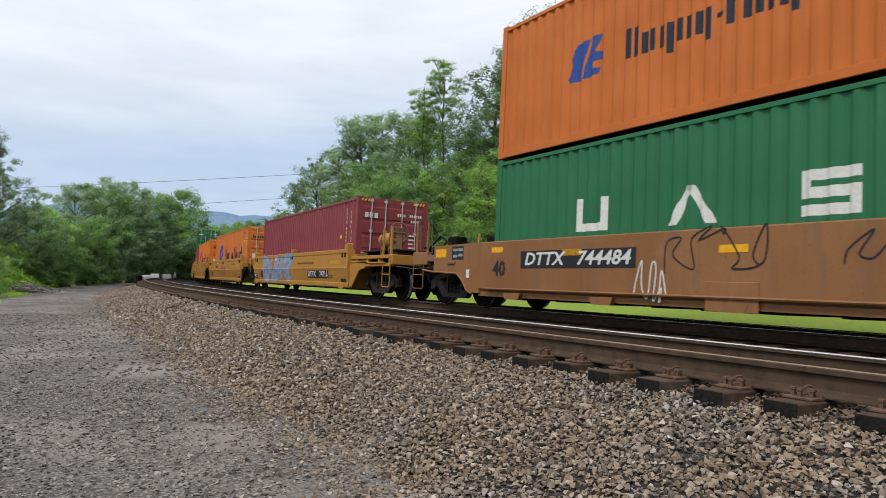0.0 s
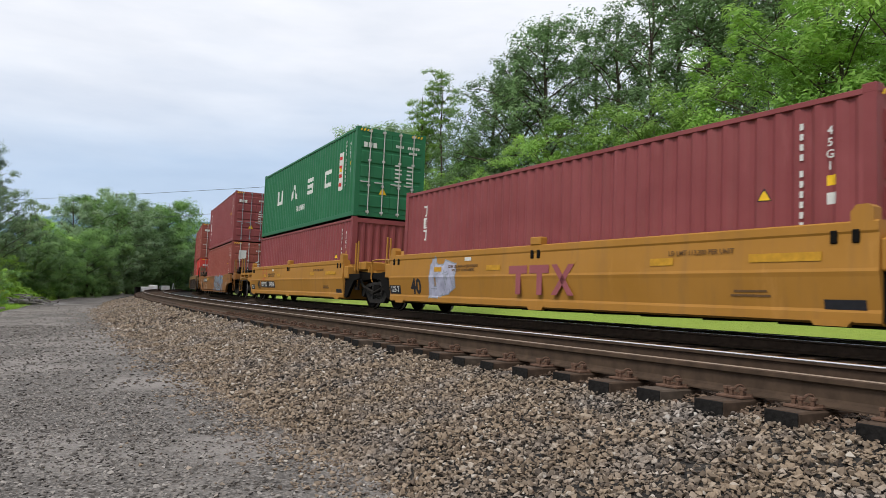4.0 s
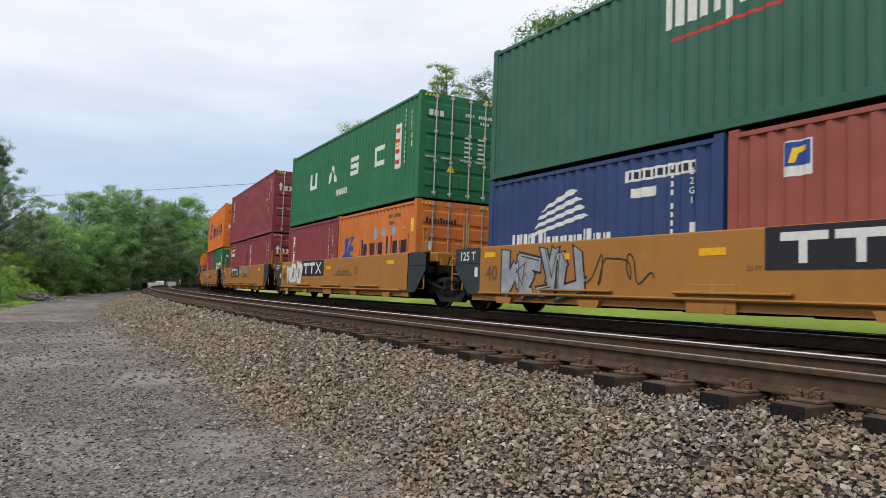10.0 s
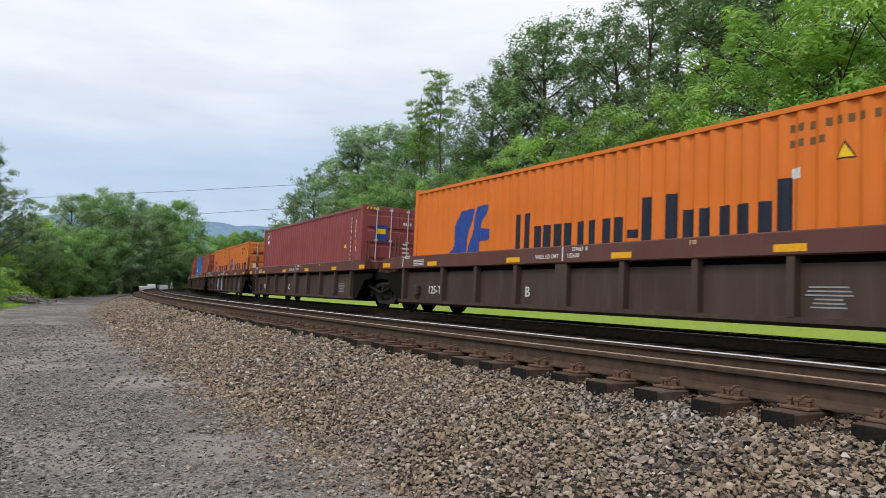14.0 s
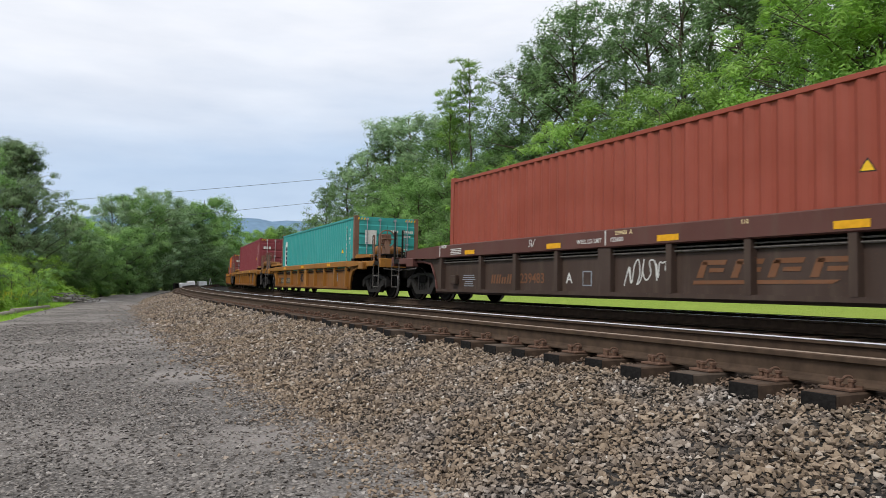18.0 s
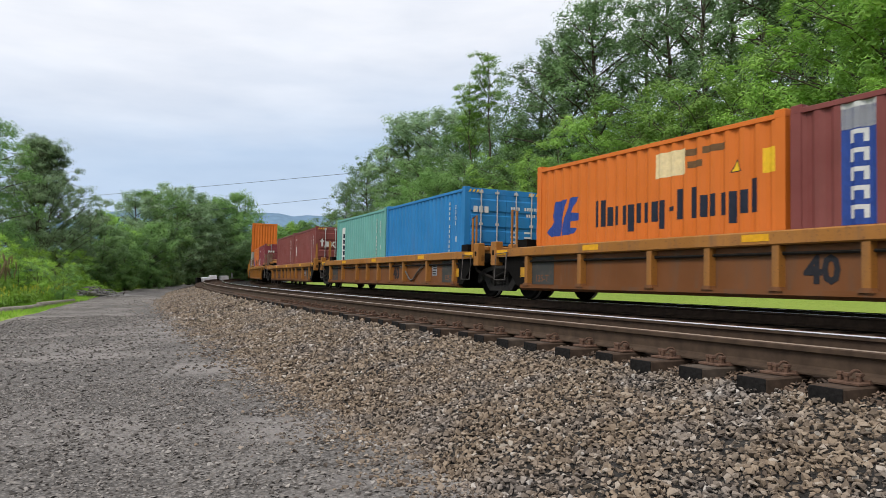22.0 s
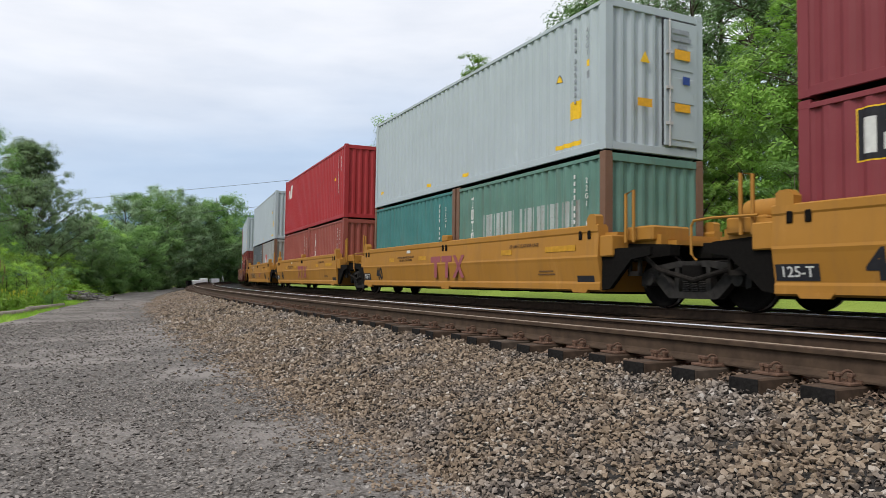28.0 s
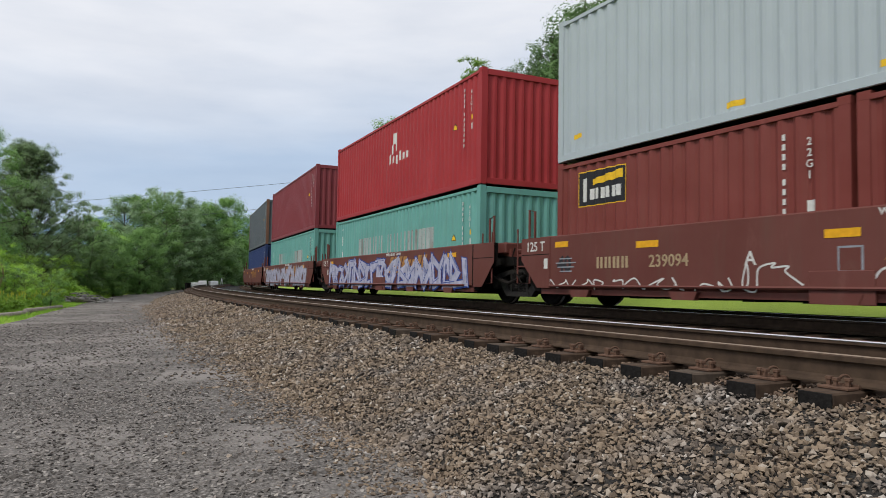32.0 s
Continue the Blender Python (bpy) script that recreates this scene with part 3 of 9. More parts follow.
bed_offs = [2.75, 2.5, 2.3, 2.1, 1.9, 1.7, 1.5, 1.3, 1.1, 0.95, 0.8, 0.65, 0.45, 0.2]
bed_s = [-70 + 2 * i for i in range(31)] + [-9 + 0.3 * i for i in range(130)] + [30 + 1.5 * i for i in range(140)]
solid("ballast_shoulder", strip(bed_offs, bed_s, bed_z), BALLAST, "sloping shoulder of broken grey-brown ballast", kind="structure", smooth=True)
bed2_s = [R_NEAR * radians(a * 0.5) for a in range(-160, 185)]
solid("track_bed", strip([0.2, -0.4, -1.1, -1.9, -2.15, -2.5, -2.9, -3.3, -3.5, -4.3, -5.3, -6.3, -7.2, -7.6, -8.0, -8.5], bed2_s, lambda o, s: bed_profile(o)), SHADED_BALLAST, "oil-stained ballast between and under the tracks, the train's shade in its colour", kind="structure", smooth=True)

# Loose stones on the shoulder, thick near the camera and thinner further off.
rng = np.random.default_rng(7)


def stone_forms(count, seed):
    """Angular stones, each the hull of a few points on a rounded block."""
    g, forms = random.Random(seed), []
    for i in range(count):
        bm = bmesh.new()
        for k in range(9):
            p = Vector((g.gauss(0, 1), g.gauss(0, 1), g.gauss(0, 1))).normalized()
            e = 0.55 + 0.45 / max(abs(p.x), abs(p.y), abs(p.z))
            bm.verts.new(p * (e * g.uniform(0.82, 1.05)))
        bmesh.ops.convex_hull(bm, input=bm.verts[:])
        for q in [q for q in bm.verts if not q.link_faces]:
            bm.verts.remove(q)
        bm.verts.index_update()
        forms.append((np.array([q.co[:] for q in bm.verts]), np.array([[q.index for q in f.verts] for f in bm.faces])))
        bm.free()
    return forms


FORMS = stone_forms(28, 3)


def stone_field(name, count, place, size, material, label, flat=0.62):
    """One mesh of angular stones: place(n) gives points (n, 3), size(n) their radii."""
    pts, rad = place(count), size(count)
    pick = rng.integers(0, len(FORMS), count)
    verts, faces, base = [], [], 0
    for i, (fv, ff) in enumerate(FORMS):
        mine = np.nonzero(pick == i)[0]
        n, k = len(mine), len(fv)
        v = np.repeat(fv[None], n, 0) * rng.uniform(0.72, 1.3, (n, 1, 3)) * np.array([1, 1, flat])
        a = rng.uniform(-1, 1, (3, n)) * np.array([[np.pi], [0.45], [0.45]])
        for ax, (p, q) in zip(a[::-1], ((1, 2), (0, 2), (0, 1))):
            c, d = np.cos(ax)[:, None], np.sin(ax)[:, None]
            vp, vq = v[:, :, p].copy(), v[:, :, q].copy()
            v[:, :, p], v[:, :, q] = c * vp - d * vq, d * vp + c * vq
        v = v * rad[mine][:, None, None] + pts[mine][:, None, :]
        verts.append(v.reshape(-1, 3))
        faces.append((ff[None] + (base + np.arange(n) * k)[:, None, None]).reshape(-1, 3))
        base += n * k
    me = bpy.data.meshes.new(name)
    me.from_pydata(np.concatenate(verts).tolist(), [], np.concatenate(faces).tolist())
    return solid(name, me, material, label, "gravel", kind="stuff")


def scatter(s0, s1, o0, o1, pitch, lift, spread):
    """Points over a strip, one to each cell of a jittered net."""
    ns, no = int((s1 - s0) / pitch), int((o1 - o0) / pitch)
    a, b = np.meshgrid(np.arange(ns), np.arange(no), indexing="ij")
    s = s0 + (a.ravel() + rng.uniform(0.0, 1.0, ns * no)) * pitch
    o = o0 + (b.ravel() + rng.uniform(0.0, 1.0, ns * no)) * pitch
    return s, o, lift + spread * rng.uniform(-1.0, 1.0, ns * no)


def on_bed(s0, s1, o0, o1, pitch, lift=0.006, spread=0.012):
    s, o, z = scatter(s0, s1, o0, o1, pitch, lift, spread)
    return np.array([at(a, b, bed_profile(a) + c)[:] for a, b, c in zip(o, s, z)])


def stones(name, pts, lo, hi, material, label, flat=0.62):
    stone_field(name, len(pts), lambda n: pts, lambda n: rng.uniform(lo, hi, n) * rng.choice([0.7, 1.0, 1.3], n, p=[0.3, 0.5, 0.2]), material, label, flat)


ROCKS = "loose angular ballast stones, grey and tan"
stones("ballast_stones", on_bed(1.0, 7.0, 0.3, 2.75, 0.0255, 0.008, 0.020), 0.0140, 0.0235, STONES, ROCKS, 0.82)
stones("ballast_stones", on_bed(7.0, 18.0, 0.3, 2.75, 0.036, 0.008, 0.026), 0.019, 0.031, STONES, ROCKS, 0.82)
stones("ballast_stones", on_bed(18.0, 54.0, 0.3, 2.6, 0.072, 0.010, 0.035), 0.030, 0.047, STONES, ROCKS, 0.82)
stones("ballast_stones", on_bed(-8.0, 1.0, 0.3, 2.75, 0.046, 0.006, 0.016), 0.024, 0.036, STONES, ROCKS, 0.82)
stones("crib_stones", on_bed(-8.0, 1.5, -0.6, 0.3, 0.055), 0.022, 0.036, CRIB, "rust-dusted ballast stones between the ties")
stones("crib_stones", on_bed(1.5, 20.0, -0.6, 0.3, 0.034), 0.015, 0.025, CRIB, "rust-dusted ballast stones between the ties")


def on_road(s0, s1, pitch, o1, share):
    """Gravel on the road, thin along the dusty wheel tracks."""
    s, o, z = scatter(s0, s1, 2.2, o1, pitch, 0.0, 0.006)
    bare = np.array([lumps(a * 0.9, b * 0.45, 9.0) + 0.45 * lumps(a * 3.0, b * 2.0, 3.0) for a, b in zip(o, s)])
    bare = bare + 0.42 * np.exp(-((o - 3.0 - 0.1 * np.sin(s * 0.7)) / 0.30) ** 2) + 0.2 * np.exp(-((o - 4.9) / 0.3) ** 2)
    keep = rng.random(len(s)) < np.clip(share - 1.1 * bare, 0.08, 1.0)
    return np.array([at(a, b, road_z(a, b) + c)[:] for a, b, c in zip(o[keep], s[keep], z[keep])])


def spilled(s0, s1, pitch):
    """Ballast that has rolled off the toe of the shoulder."""
    s, o, z = scatter(s0, s1, 2.2, 3.7, pitch, 0.006, 0.006)
    ragged = np.array([0.5 * lumps(b * 0.8, 2.0, 7.0) + 0.3 * lumps(b * 2.6, a, 8.0) for a, b in zip(o, s)])
    keep = rng.random(len(s)) < np.clip(1.15 - (o - 2.3 - ragged * 0.9) / 0.55, 0.02, 1.0)
    return np.array([at(a, b, road_z(a, b) + c)[:] for a, b, c in zip(o[keep], s[keep], z[keep])])


stones("ballast_stones", spilled(1.2, 9.0, 0.034), 0.011, 0.022, STONES, "stray ballast stones rolled onto the road edge")
stones("ballast_stones", spilled(9.0, 40.0, 0.075), 0.020, 0.036, STONES, "stray ballast stones rolled onto the road edge")
stones("road_gravel", on_road(1.4, 9.0, 0.031, 5.9, 1.0), 0.008, 0.021, PEBBLES, "loose angular gravel on the road", 0.42)
stones("road_gravel", on_road(9.0, 24.0, 0.058, 6.7, 0.75), 0.014, 0.03, PEBBLES, "loose angular gravel on the road", 0.42)
stones("road_gravel", on_road(24.0, 46.0, 0.10, 6.4, 0.22), 0.018, 0.032, PEBBLES, "loose angular gravel on the road", 0.42)

RAIL = [(-0.070, -0.186), (0.070, -0.186), (0.070, -0.175), (0.018, -0.155), (0.009, -0.135), (0.009, -0.055), (0.020, -0.043), (0.037, -0.038), (0.037, -0.008), (0.030, -0.001), (-0.030, -0.001), (-0.037, -0.008), (-0.037, -0.038), (-0.020, -0.043), (-0.009, -0.055), (-0.009, -0.135), (-0.018, -0.155), (-0.070, -0.175)]
HEAD = [(-0.028, -0.0015), (0.028, -0.0015), (0.026, 0.0006), (-0.026, 0.0006)]
WORN_HEAD = [(-0.028, -0.004), (0.034, -0.014), (0.0385, -0.014), (0.0385, -0.0075), (0.0312, 0.0008), (-0.028, 0.0008)]


def sweep(outline, off, z, s_list):
    v, n = [], len(outline)
    for s in s_list:
        v += [tuple(at(off + o, s, z + h)) for o, h in outline]
    f = [(i * n + j, (i + 1) * n + j, (i + 1) * n + (j + 1) % n, i * n + (j + 1) % n) for i in range(len(s_list) - 1) for j in range(n)]
    return Shape().add(v, f + [tuple(range(n)), tuple(range((len(s_list) - 1) * n, len(s_list) * n))[::-1]])


rail_s = [R_NEAR * radians(a * 0.25) for a in range(-330, 365)]
track_1 = thing("track_1", Matrix(), "rusty-sided steel track on dark wooden ties", "track", kind="structure")
track_2 = thing("track_2", Matrix(), "busy steel track under the train", "track", kind="structure")
for tr, off, z in ((track_1, 0.0, 0.0), (track_1, -GAUGE, -0.043), (track_2, -4.672, -0.079), (track_2, -4.672 - GAUGE, -0.121)):
    rail = part("rail", sweep(RAIL, off, z, rail_s), RAIL_RUST, tr)
    part("rail_head", sweep(HEAD if off == 0.0 else WORN_HEAD, off, z, rail_s), DULL_STEEL if off == 0.0 else BRIGHT_STEEL, rail, "dull brown running surface" if off == 0.0 else "polished running surface")

TIE_STEP, TIE_0 = 0.519, 2.65 - 0.519 * 14
tie_me = cached("tie", lambda: Shape().box(-0.115, 0.115, -1.30, 1.135, -0.18, 0.0, 0.012).mesh("tie"))


def tie_pose(s, centre, z, turn=0.0):
    return Matrix.Translation(at(centre, s, z)) @ pose(0, 0, 0, CANT, 0, 90 - math.degrees(s / R_NEAR) + turn)


def plate_shape():
    s = Shape().box(-0.10, 0.10, -0.20, 0.20, 0.0, 0.018, 0.004)
    return s.box(-0.10, 0.10, 0.075, 0.09, 0.0, 0.032).box(-0.10, 0.10, -0.09, -0.075, 0.0, 0.032)


def spike_shape():
    return Shape().box(-0.011, 0.011, -0.011, 0.011, 0.0, 0.045).box(-0.018, 0.018, -0.03, 0.016, 0.04, 0.062, 0.004)


def clip_shape():
    pts = [(0.035 * math.cos(a), 0.02 + 0.018 * math.sin(a * 0.5), 0.035 + 0.033 * math.sin(a)) for a in [0.3 * i for i in range(18)]]
    return Shape().tube(pts, 0.009, 6)


plate_me = cached("plate", lambda: plate_shape().mesh("tie_plate"))
spike_me = cached("spike", lambda: spike_shape().mesh("spike"))
end_me = cached("end_grain", lambda: Shape().box(-0.112, 0.112, 1.128, 1.139, -0.178, -0.004, 0.004).mesh("end_grain"))
clip_me = cached("clip", lambda: clip_shape().mesh("clip"))
far_ties = Shape()
for i in range(-130, 330):
    s = TIE_0 + TIE_STEP * i
    wob = 0.035 * math.sin(i * 2.7) + 0.03 * math.sin(i * 1.3)
    if 6 <= i < 90:
        tie = part("tie", tie_me, TIE_OLD if i % 5 == 1 else TIE_WOOD, track_1)
        tie.matrix_local = tie_pose(s, -GAUGE / 2 + wob, -0.2255, 1.2 * math.sin(i * 3.1))
        if i < 60:
            part("end_grain", end_me, TIE_END, tie, "black creosoted end grain")
        if i < 60:
            for off in (0.0, -GAUGE):
                pl = part("tie_plate", plate_me, PLATE_RUST, tie)
                pl.matrix_local = Matrix.Translation((0, GAUGE / 2 + off - wob, 0.002))
            if i < 44:
                for dx, dy in ((-0.055, 0.125), (0.07, 0.125), (0.0, 0.165)):
                    sp = part("spike", spike_me, PLATE_RUST, tie)
                    sp.matrix_local = Matrix.Translation((dx, GAUGE / 2 + dy - wob, 0.012)) @ pose(0, 0, 0, 0, 0, 8 * math.sin(i * 5 + dx * 90))
                cl = part("clip", clip_me, PLATE_RUST, tie)
                cl.matrix_local = Matrix.Translation((0.01, GAUGE / 2 + 0.10 - wob, 0.02)) @ pose(0, 0, 0, 0, 0, 80)
    else:
        m = tie_pose(s, -GAUGE / 2 + wob, -0.2255)
        q = Shape().box(-0.115, 0.115, -1.30, 1.30, -0.18, 0.0)
        far_ties.add([tuple(m @ Vector(p)) for p in q.v], q.f)
tagged(part("far_ties", far_ties, TIE_WOOD, track_1), kind="stuff")
ties_2 = Shape()
for i in range(-130, 330):
    m = tie_pose(TIE_0 + TIE_STEP * i, -4.672 - GAUGE / 2, -0.304)
    q = Shape().box(-0.115, 0.115, -1.30, 1.30, -0.18, 0.0)
    ties_2.add([tuple(m @ Vector(p)) for p in q.v], q.f)
tagged(part("ties", ties_2, TIE_WOOD, track_2), kind="stuff")

# ---- shipping containers: x runs back along the train, y towards the road, z up from the base ----
def corrugated(length, height, pitch, depth):
    """A steel sheet with upright trapezoid folds, in x (length) and z (height), outer face at y = 0."""
    n = max(1, round(length / pitch))
    p = length / n
    xs = []
    for i in range(n):
        x = -length / 2 + i * p
        xs += [(x, 0.0), (x + 0.25 * p, 0.0), (x + 0.50 * p, -depth), (x + 0.75 * p, -depth)]
    xs.append((length / 2, 0.0))
    v = [(x, y, 0.0) for x, y in xs] + [(x, y, height) for x, y in xs]
    k = len(xs)
    f = [(i, i + 1, k + i + 1, k + i) for i in range(k - 1)]
    b = len(v)
    v += [(-length / 2, -depth - 0.01, 0), (length / 2, -depth - 0.01, 0), (length / 2, -depth - 0.01, height), (-length / 2, -depth - 0.01, height)]
    f.append((b, b + 3, b + 2, b + 1))
    return Shape().add(v, f)


def door_leaf(width, height):
    """One sheet pressed into five raised bands."""
    n, step = 5, (height - 0.2) / 5
    zx = [(0.0, -0.03), (0.10, -0.03)]
    for i in range(n):
        z0 = 0.10 + i * step
        zx += [(z0 + 0.04, -0.03), (z0 + 0.08, -0.058), (z0 + step - 0.06, -0.058), (z0 + step - 0.02, -0.03)]
    zx.append((height, -0.03))
    outline = [(x, z) for z, x in zx] + [(0.0, height), (0.0, 0.0)]
    return Shape().prism(outline, "y", -width / 2, width / 2)


def door_bar(height):
    s = Shape().tube([(-0.085, 0, 0.0), (-0.085, 0, height)], 0.017, 8)
    for z in (0.06, 0.33 * height, 0.62 * height, height - 0.1):
        s.box(-0.105, -0.03, -0.045, 0.045, z, z + 0.06)
    s.box(-0.11, -0.085, -0.02, 0.30, 0.37 * height, 0.37 * height + 0.035)
    return s


def casting():
    s = Shape().box(-0.089, 0.089, -0.081, 0.081, -0.059, 0.059, 0.008)
    return s.box(-0.035, 0.035, 0.0812, 0.0822, -0.028, 0.028)


def container(length, height, paint, label, doors=True, posts=None, seed=0):
    """One container, empty of marks; the doors face the head of the train."""
    posts = posts or paint
    c = thing("shipping_container", Matrix(), label, "container", "containers on the train")
    hx = length / 2
    key = (length, height)
    FOLD_OF[c.name] = ((length - 0.30) / round((length - 0.30) / 0.278), hx - 0.15)
    side = cached(("side",) + key, lambda: corrugated(length - 0.30, height - 0.27, 0.278, FOLD_DEPTH).mesh("side_panel"))
    for sgn in (1, -1):
        ob = part("side_panel", side, paint, c)
        ob.matrix_local = Matrix.Translation((0, sgn * (W2 - 0.012), 0.15)) @ pose(0, 0, 0, 0, 0, 0 if sgn > 0 else 180)
        rail = cached(("rail_b",) + key, lambda: Shape().box(-hx + 0.17, hx - 0.17, -0.05, 0.0, 0.012, 0.155, 0.006).mesh("bottom_rail"))
        ob = part("bottom_rail", rail, paint, c)
        ob.matrix_local = Matrix.Translation((0, sgn * W2 + (0 if sgn > 0 else 0.05), 0))
        rail = cached(("rail_t",) + key, lambda: Shape().box(-hx + 0.17, hx - 0.17, -0.06, 0.0, height - 0.125, height - 0.05, 0.006).mesh("top_rail"))
        ob = part("top_rail", rail, paint, c)
        ob.matrix_local = Matrix.Translation((0, sgn * W2 + (0 if sgn > 0 else 0.06), 0))
    roof = cached(("roof",) + key, lambda: Shape().box(-hx + 0.1, hx - 0.1, -W2 + 0.05, W2 - 0.05, height - 0.07, height - 0.045).mesh("roof_panel"))
    part("roof_panel", roof, paint, c)
    floor = cached(("floor",) + key, lambda: Shape().box(-hx + 0.1, hx - 0.1, -W2 + 0.06, W2 - 0.06, 0.10, 0.15).mesh("floor_panel"))
    part("floor_panel", floor, GREY_STEEL, c)
    post = cached(("post",) + key, lambda: Shape().prism([(-0.08, -0.085), (0.08, -0.085), (0.08, 0.085), (-0.08, 0.085)], "z", 0.10, height - 0.10).mesh("corner_post"))
    cast = cached("casting", lambda: casting().mesh("corner_casting"))
    for sx in (1, -1):
        for sy in (1, -1):
            ob = part("corner_post", post, posts, c)
            ob.matrix_local = Matrix.Translation((sx * (hx - 0.083), sy * (W2 - 0.087), 0))
            for z in (0.059, height - 0.059):
                ob = part("corner_casting", cast, posts, c)
                ob.matrix_local = Matrix.Translation((sx * (hx - 0.089), sy * (W2 - 0.081), z)) @ pose(0, 0, 0, 0, 0, 0 if sy > 0 else 180)
        beam = cached("end_sill", lambda: Shape().box(-0.10, 0.0, -W2 + 0.17, W2 - 0.17, 0.012, 0.16, 0.006).mesh("end_sill"))
        for z in (0.0, height - 0.185):
            ob = part("end_sill" if z == 0.0 else "end_header", beam, paint, c)
            ob.matrix_local = Matrix.Translation((sx * (hx - 0.01), 0, z)) @ pose(0, 0, 0, 0, 0, 0 if sx > 0 else 180)
    end = cached(("end",) + key, lambda: corrugated(2 * W2 - 0.34, height - 0.33, 0.25, 0.045).mesh("end_panel"))
    ob = part("end_panel", end, paint, c)
    ob.matrix_local = Matrix.Translation((hx - 0.03, 0, 0.16)) @ pose(0, 0, 0, 0, 0, -90)
    if doors is True:
        leaf = cached(("leaf", height), lambda: door_leaf(1.045, height - 0.34).mesh("door"))
        bar = cached(("bar", height), lambda: door_bar(height - 0.12).mesh("locking_bar"))
        for sgn in (1, -1):
            d = part("door", leaf, paint, c)
            d.matrix_local = Matrix.Translation((-hx + 0.035, sgn * 0.527, 0.165))
            for dy in (0.24, -0.24):
                b = part("locking_bar", bar, ZINC if seed % 3 else GREY_MARK, d, "galvanised locking bar")
                b.matrix_local = Matrix.Translation((0, dy, -0.10))
        for y in (-0.9, 0.9):
            marking(c, "stripe_mark", [[(x, 0), (x + 0.05, 0), (x + 0.09, 0.075), (x + 0.04, 0.075)] for x in (-0.22, -0.11, 0.0, 0.11)], YELLOW_MARK, -hx - 0.012, y, height - 0.14, FRONT_END)
    else:
        ob = part("end_panel", end, paint, c)
        ob.matrix_local = Matrix.Translation((-hx + 0.03, 0, 0.16)) @ pose(0, 0, 0, 0, 0, 90)
    if doors == "hatch":
        d = part("door", cached(("hatch", height), lambda: Shape().box(-0.05, 0.0, -0.42, 0.42, 0.0, height - 0.42, 0.01).mesh("door")), paint, c, "narrow steel end door")
        d.matrix_local = Matrix.Translation((-hx + 0.02, -0.62, 0.2))
        for z0, z1 in ((0.12, 0.7), (0.85, 1.35), (1.5, 1.95)):
            part("door_panel", Shape().box(-0.066, -0.05, -0.3, 0.3, z0, z1, 0.006), paint, d)
        part("door_seal", Shape().box(-0.012, 0.0, -0.46, -0.42, 0, height - 0.4).box(-0.012, 0.0, 0.42, 0.46, 0, height - 0.4).box(-0.012, 0, -0.46, 0.46, height - 0.42, height - 0.38), BLACK_MARK, d)
        b = part("locking_bar", Shape().tube([(-0.085, 0.33, -0.02), (-0.085, 0.33, height - 0.4)], 0.018, 8).box(-0.1, -0.05, 0.26, 0.4, 0.4, 0.46).box(-0.1, -0.05, 0.26, 0.4, 1.1, 1.16).box(-0.1, -0.05, 0.26, 0.4, 1.8, 1.86), ZINC, d)
    return c


def side_x(c_len, u):
    """u metres from the tail end of the container, as seen from the road."""
    return c_len / 2 - u


def warning(c, L, u, z, size=0.26):
    marking(c, "warning_sign", [[(-size / 2, 0), (size / 2, 0), (0, size * 0.9)]], BLACK_MARK, side_x(L, u), OUT, z)
    marking(c, "warning_sign", [[(-size * 0.38, size * 0.07), (size * 0.38, size * 0.07), (0, size * 0.74)]], YELLOW_MARK, side_x(L, u), OUT + 0.003, z)


def plate(c, L, u, z, w, h, material, name="sign_plate"):
    return marking(c, name, [rect(-w / 2, -h / 2, w / 2, h / 2)], material, side_x(L, u), OUT, z)


def number_bars(c, L, H, material=WHITE_MARK, u=None, code="45G1"):
    """The upright rows of marks by the door end; the owner's number is kept as bars."""
    u = L - 0.95 if u is None else u
    zs = [H - 0.42 - 0.135 * i - (0.08 if i > 3 else 0.0) for i in range(11)]
    marking(c, "number_bars", [rect(-0.024, z, 0.024, z + 0.085) for z in zs], material, side_x(L, u), OUT, 0)
    lettering(c, "\n".join(code), 0.15, side_x(L, u + 0.38), OUT, H - 0.72, material)
    plate(c, L, u + 0.38, H - 1.35, 0.13, 0.15, material)
    if code != "22G1":
        plate(c, L, u + 0.38, H - 1.12, 0.13, 0.13, YELLOW_MARK)


def door_marks(c, L, H, material=WHITE_MARK):
    """Rows of small marks on the doors, kept as bars."""
    x = -L / 2 - 0.026
    z = H - 0.55
    marking(c, "number_bars", [rect(q, z, q + 0.048, z + 0.085) for q in (0.14, 0.215, 0.29, 0.365, 0.56, 0.635, 0.71, 0.785, 0.86, 0.935)] + [rect(q, z - 0.17, q + 0.048, z - 0.09) for q in (0.62, 0.695, 0.77, 0.845)], material, x, 0, 0, FRONT_END)
    small = [rect(0.14 + 0.42 * j, z - 0.62 - 0.13 * i, 0.14 + 0.42 * j + (0.24 if (i + j) % 3 else 0.15), z - 0.57 - 0.13 * i) for i in range(6) for j in (0, 1)]
    marking(c, "stencil_line", small, material, x, 0, 0, FRONT_END)


def end_square(c, L, y, z, w, h, material, name="sign_plate"):
    return marking(c, name, [rect(-w / 2, -h / 2, w / 2, h / 2)], material, -L / 2 - 0.028, y, z, FRONT_END)


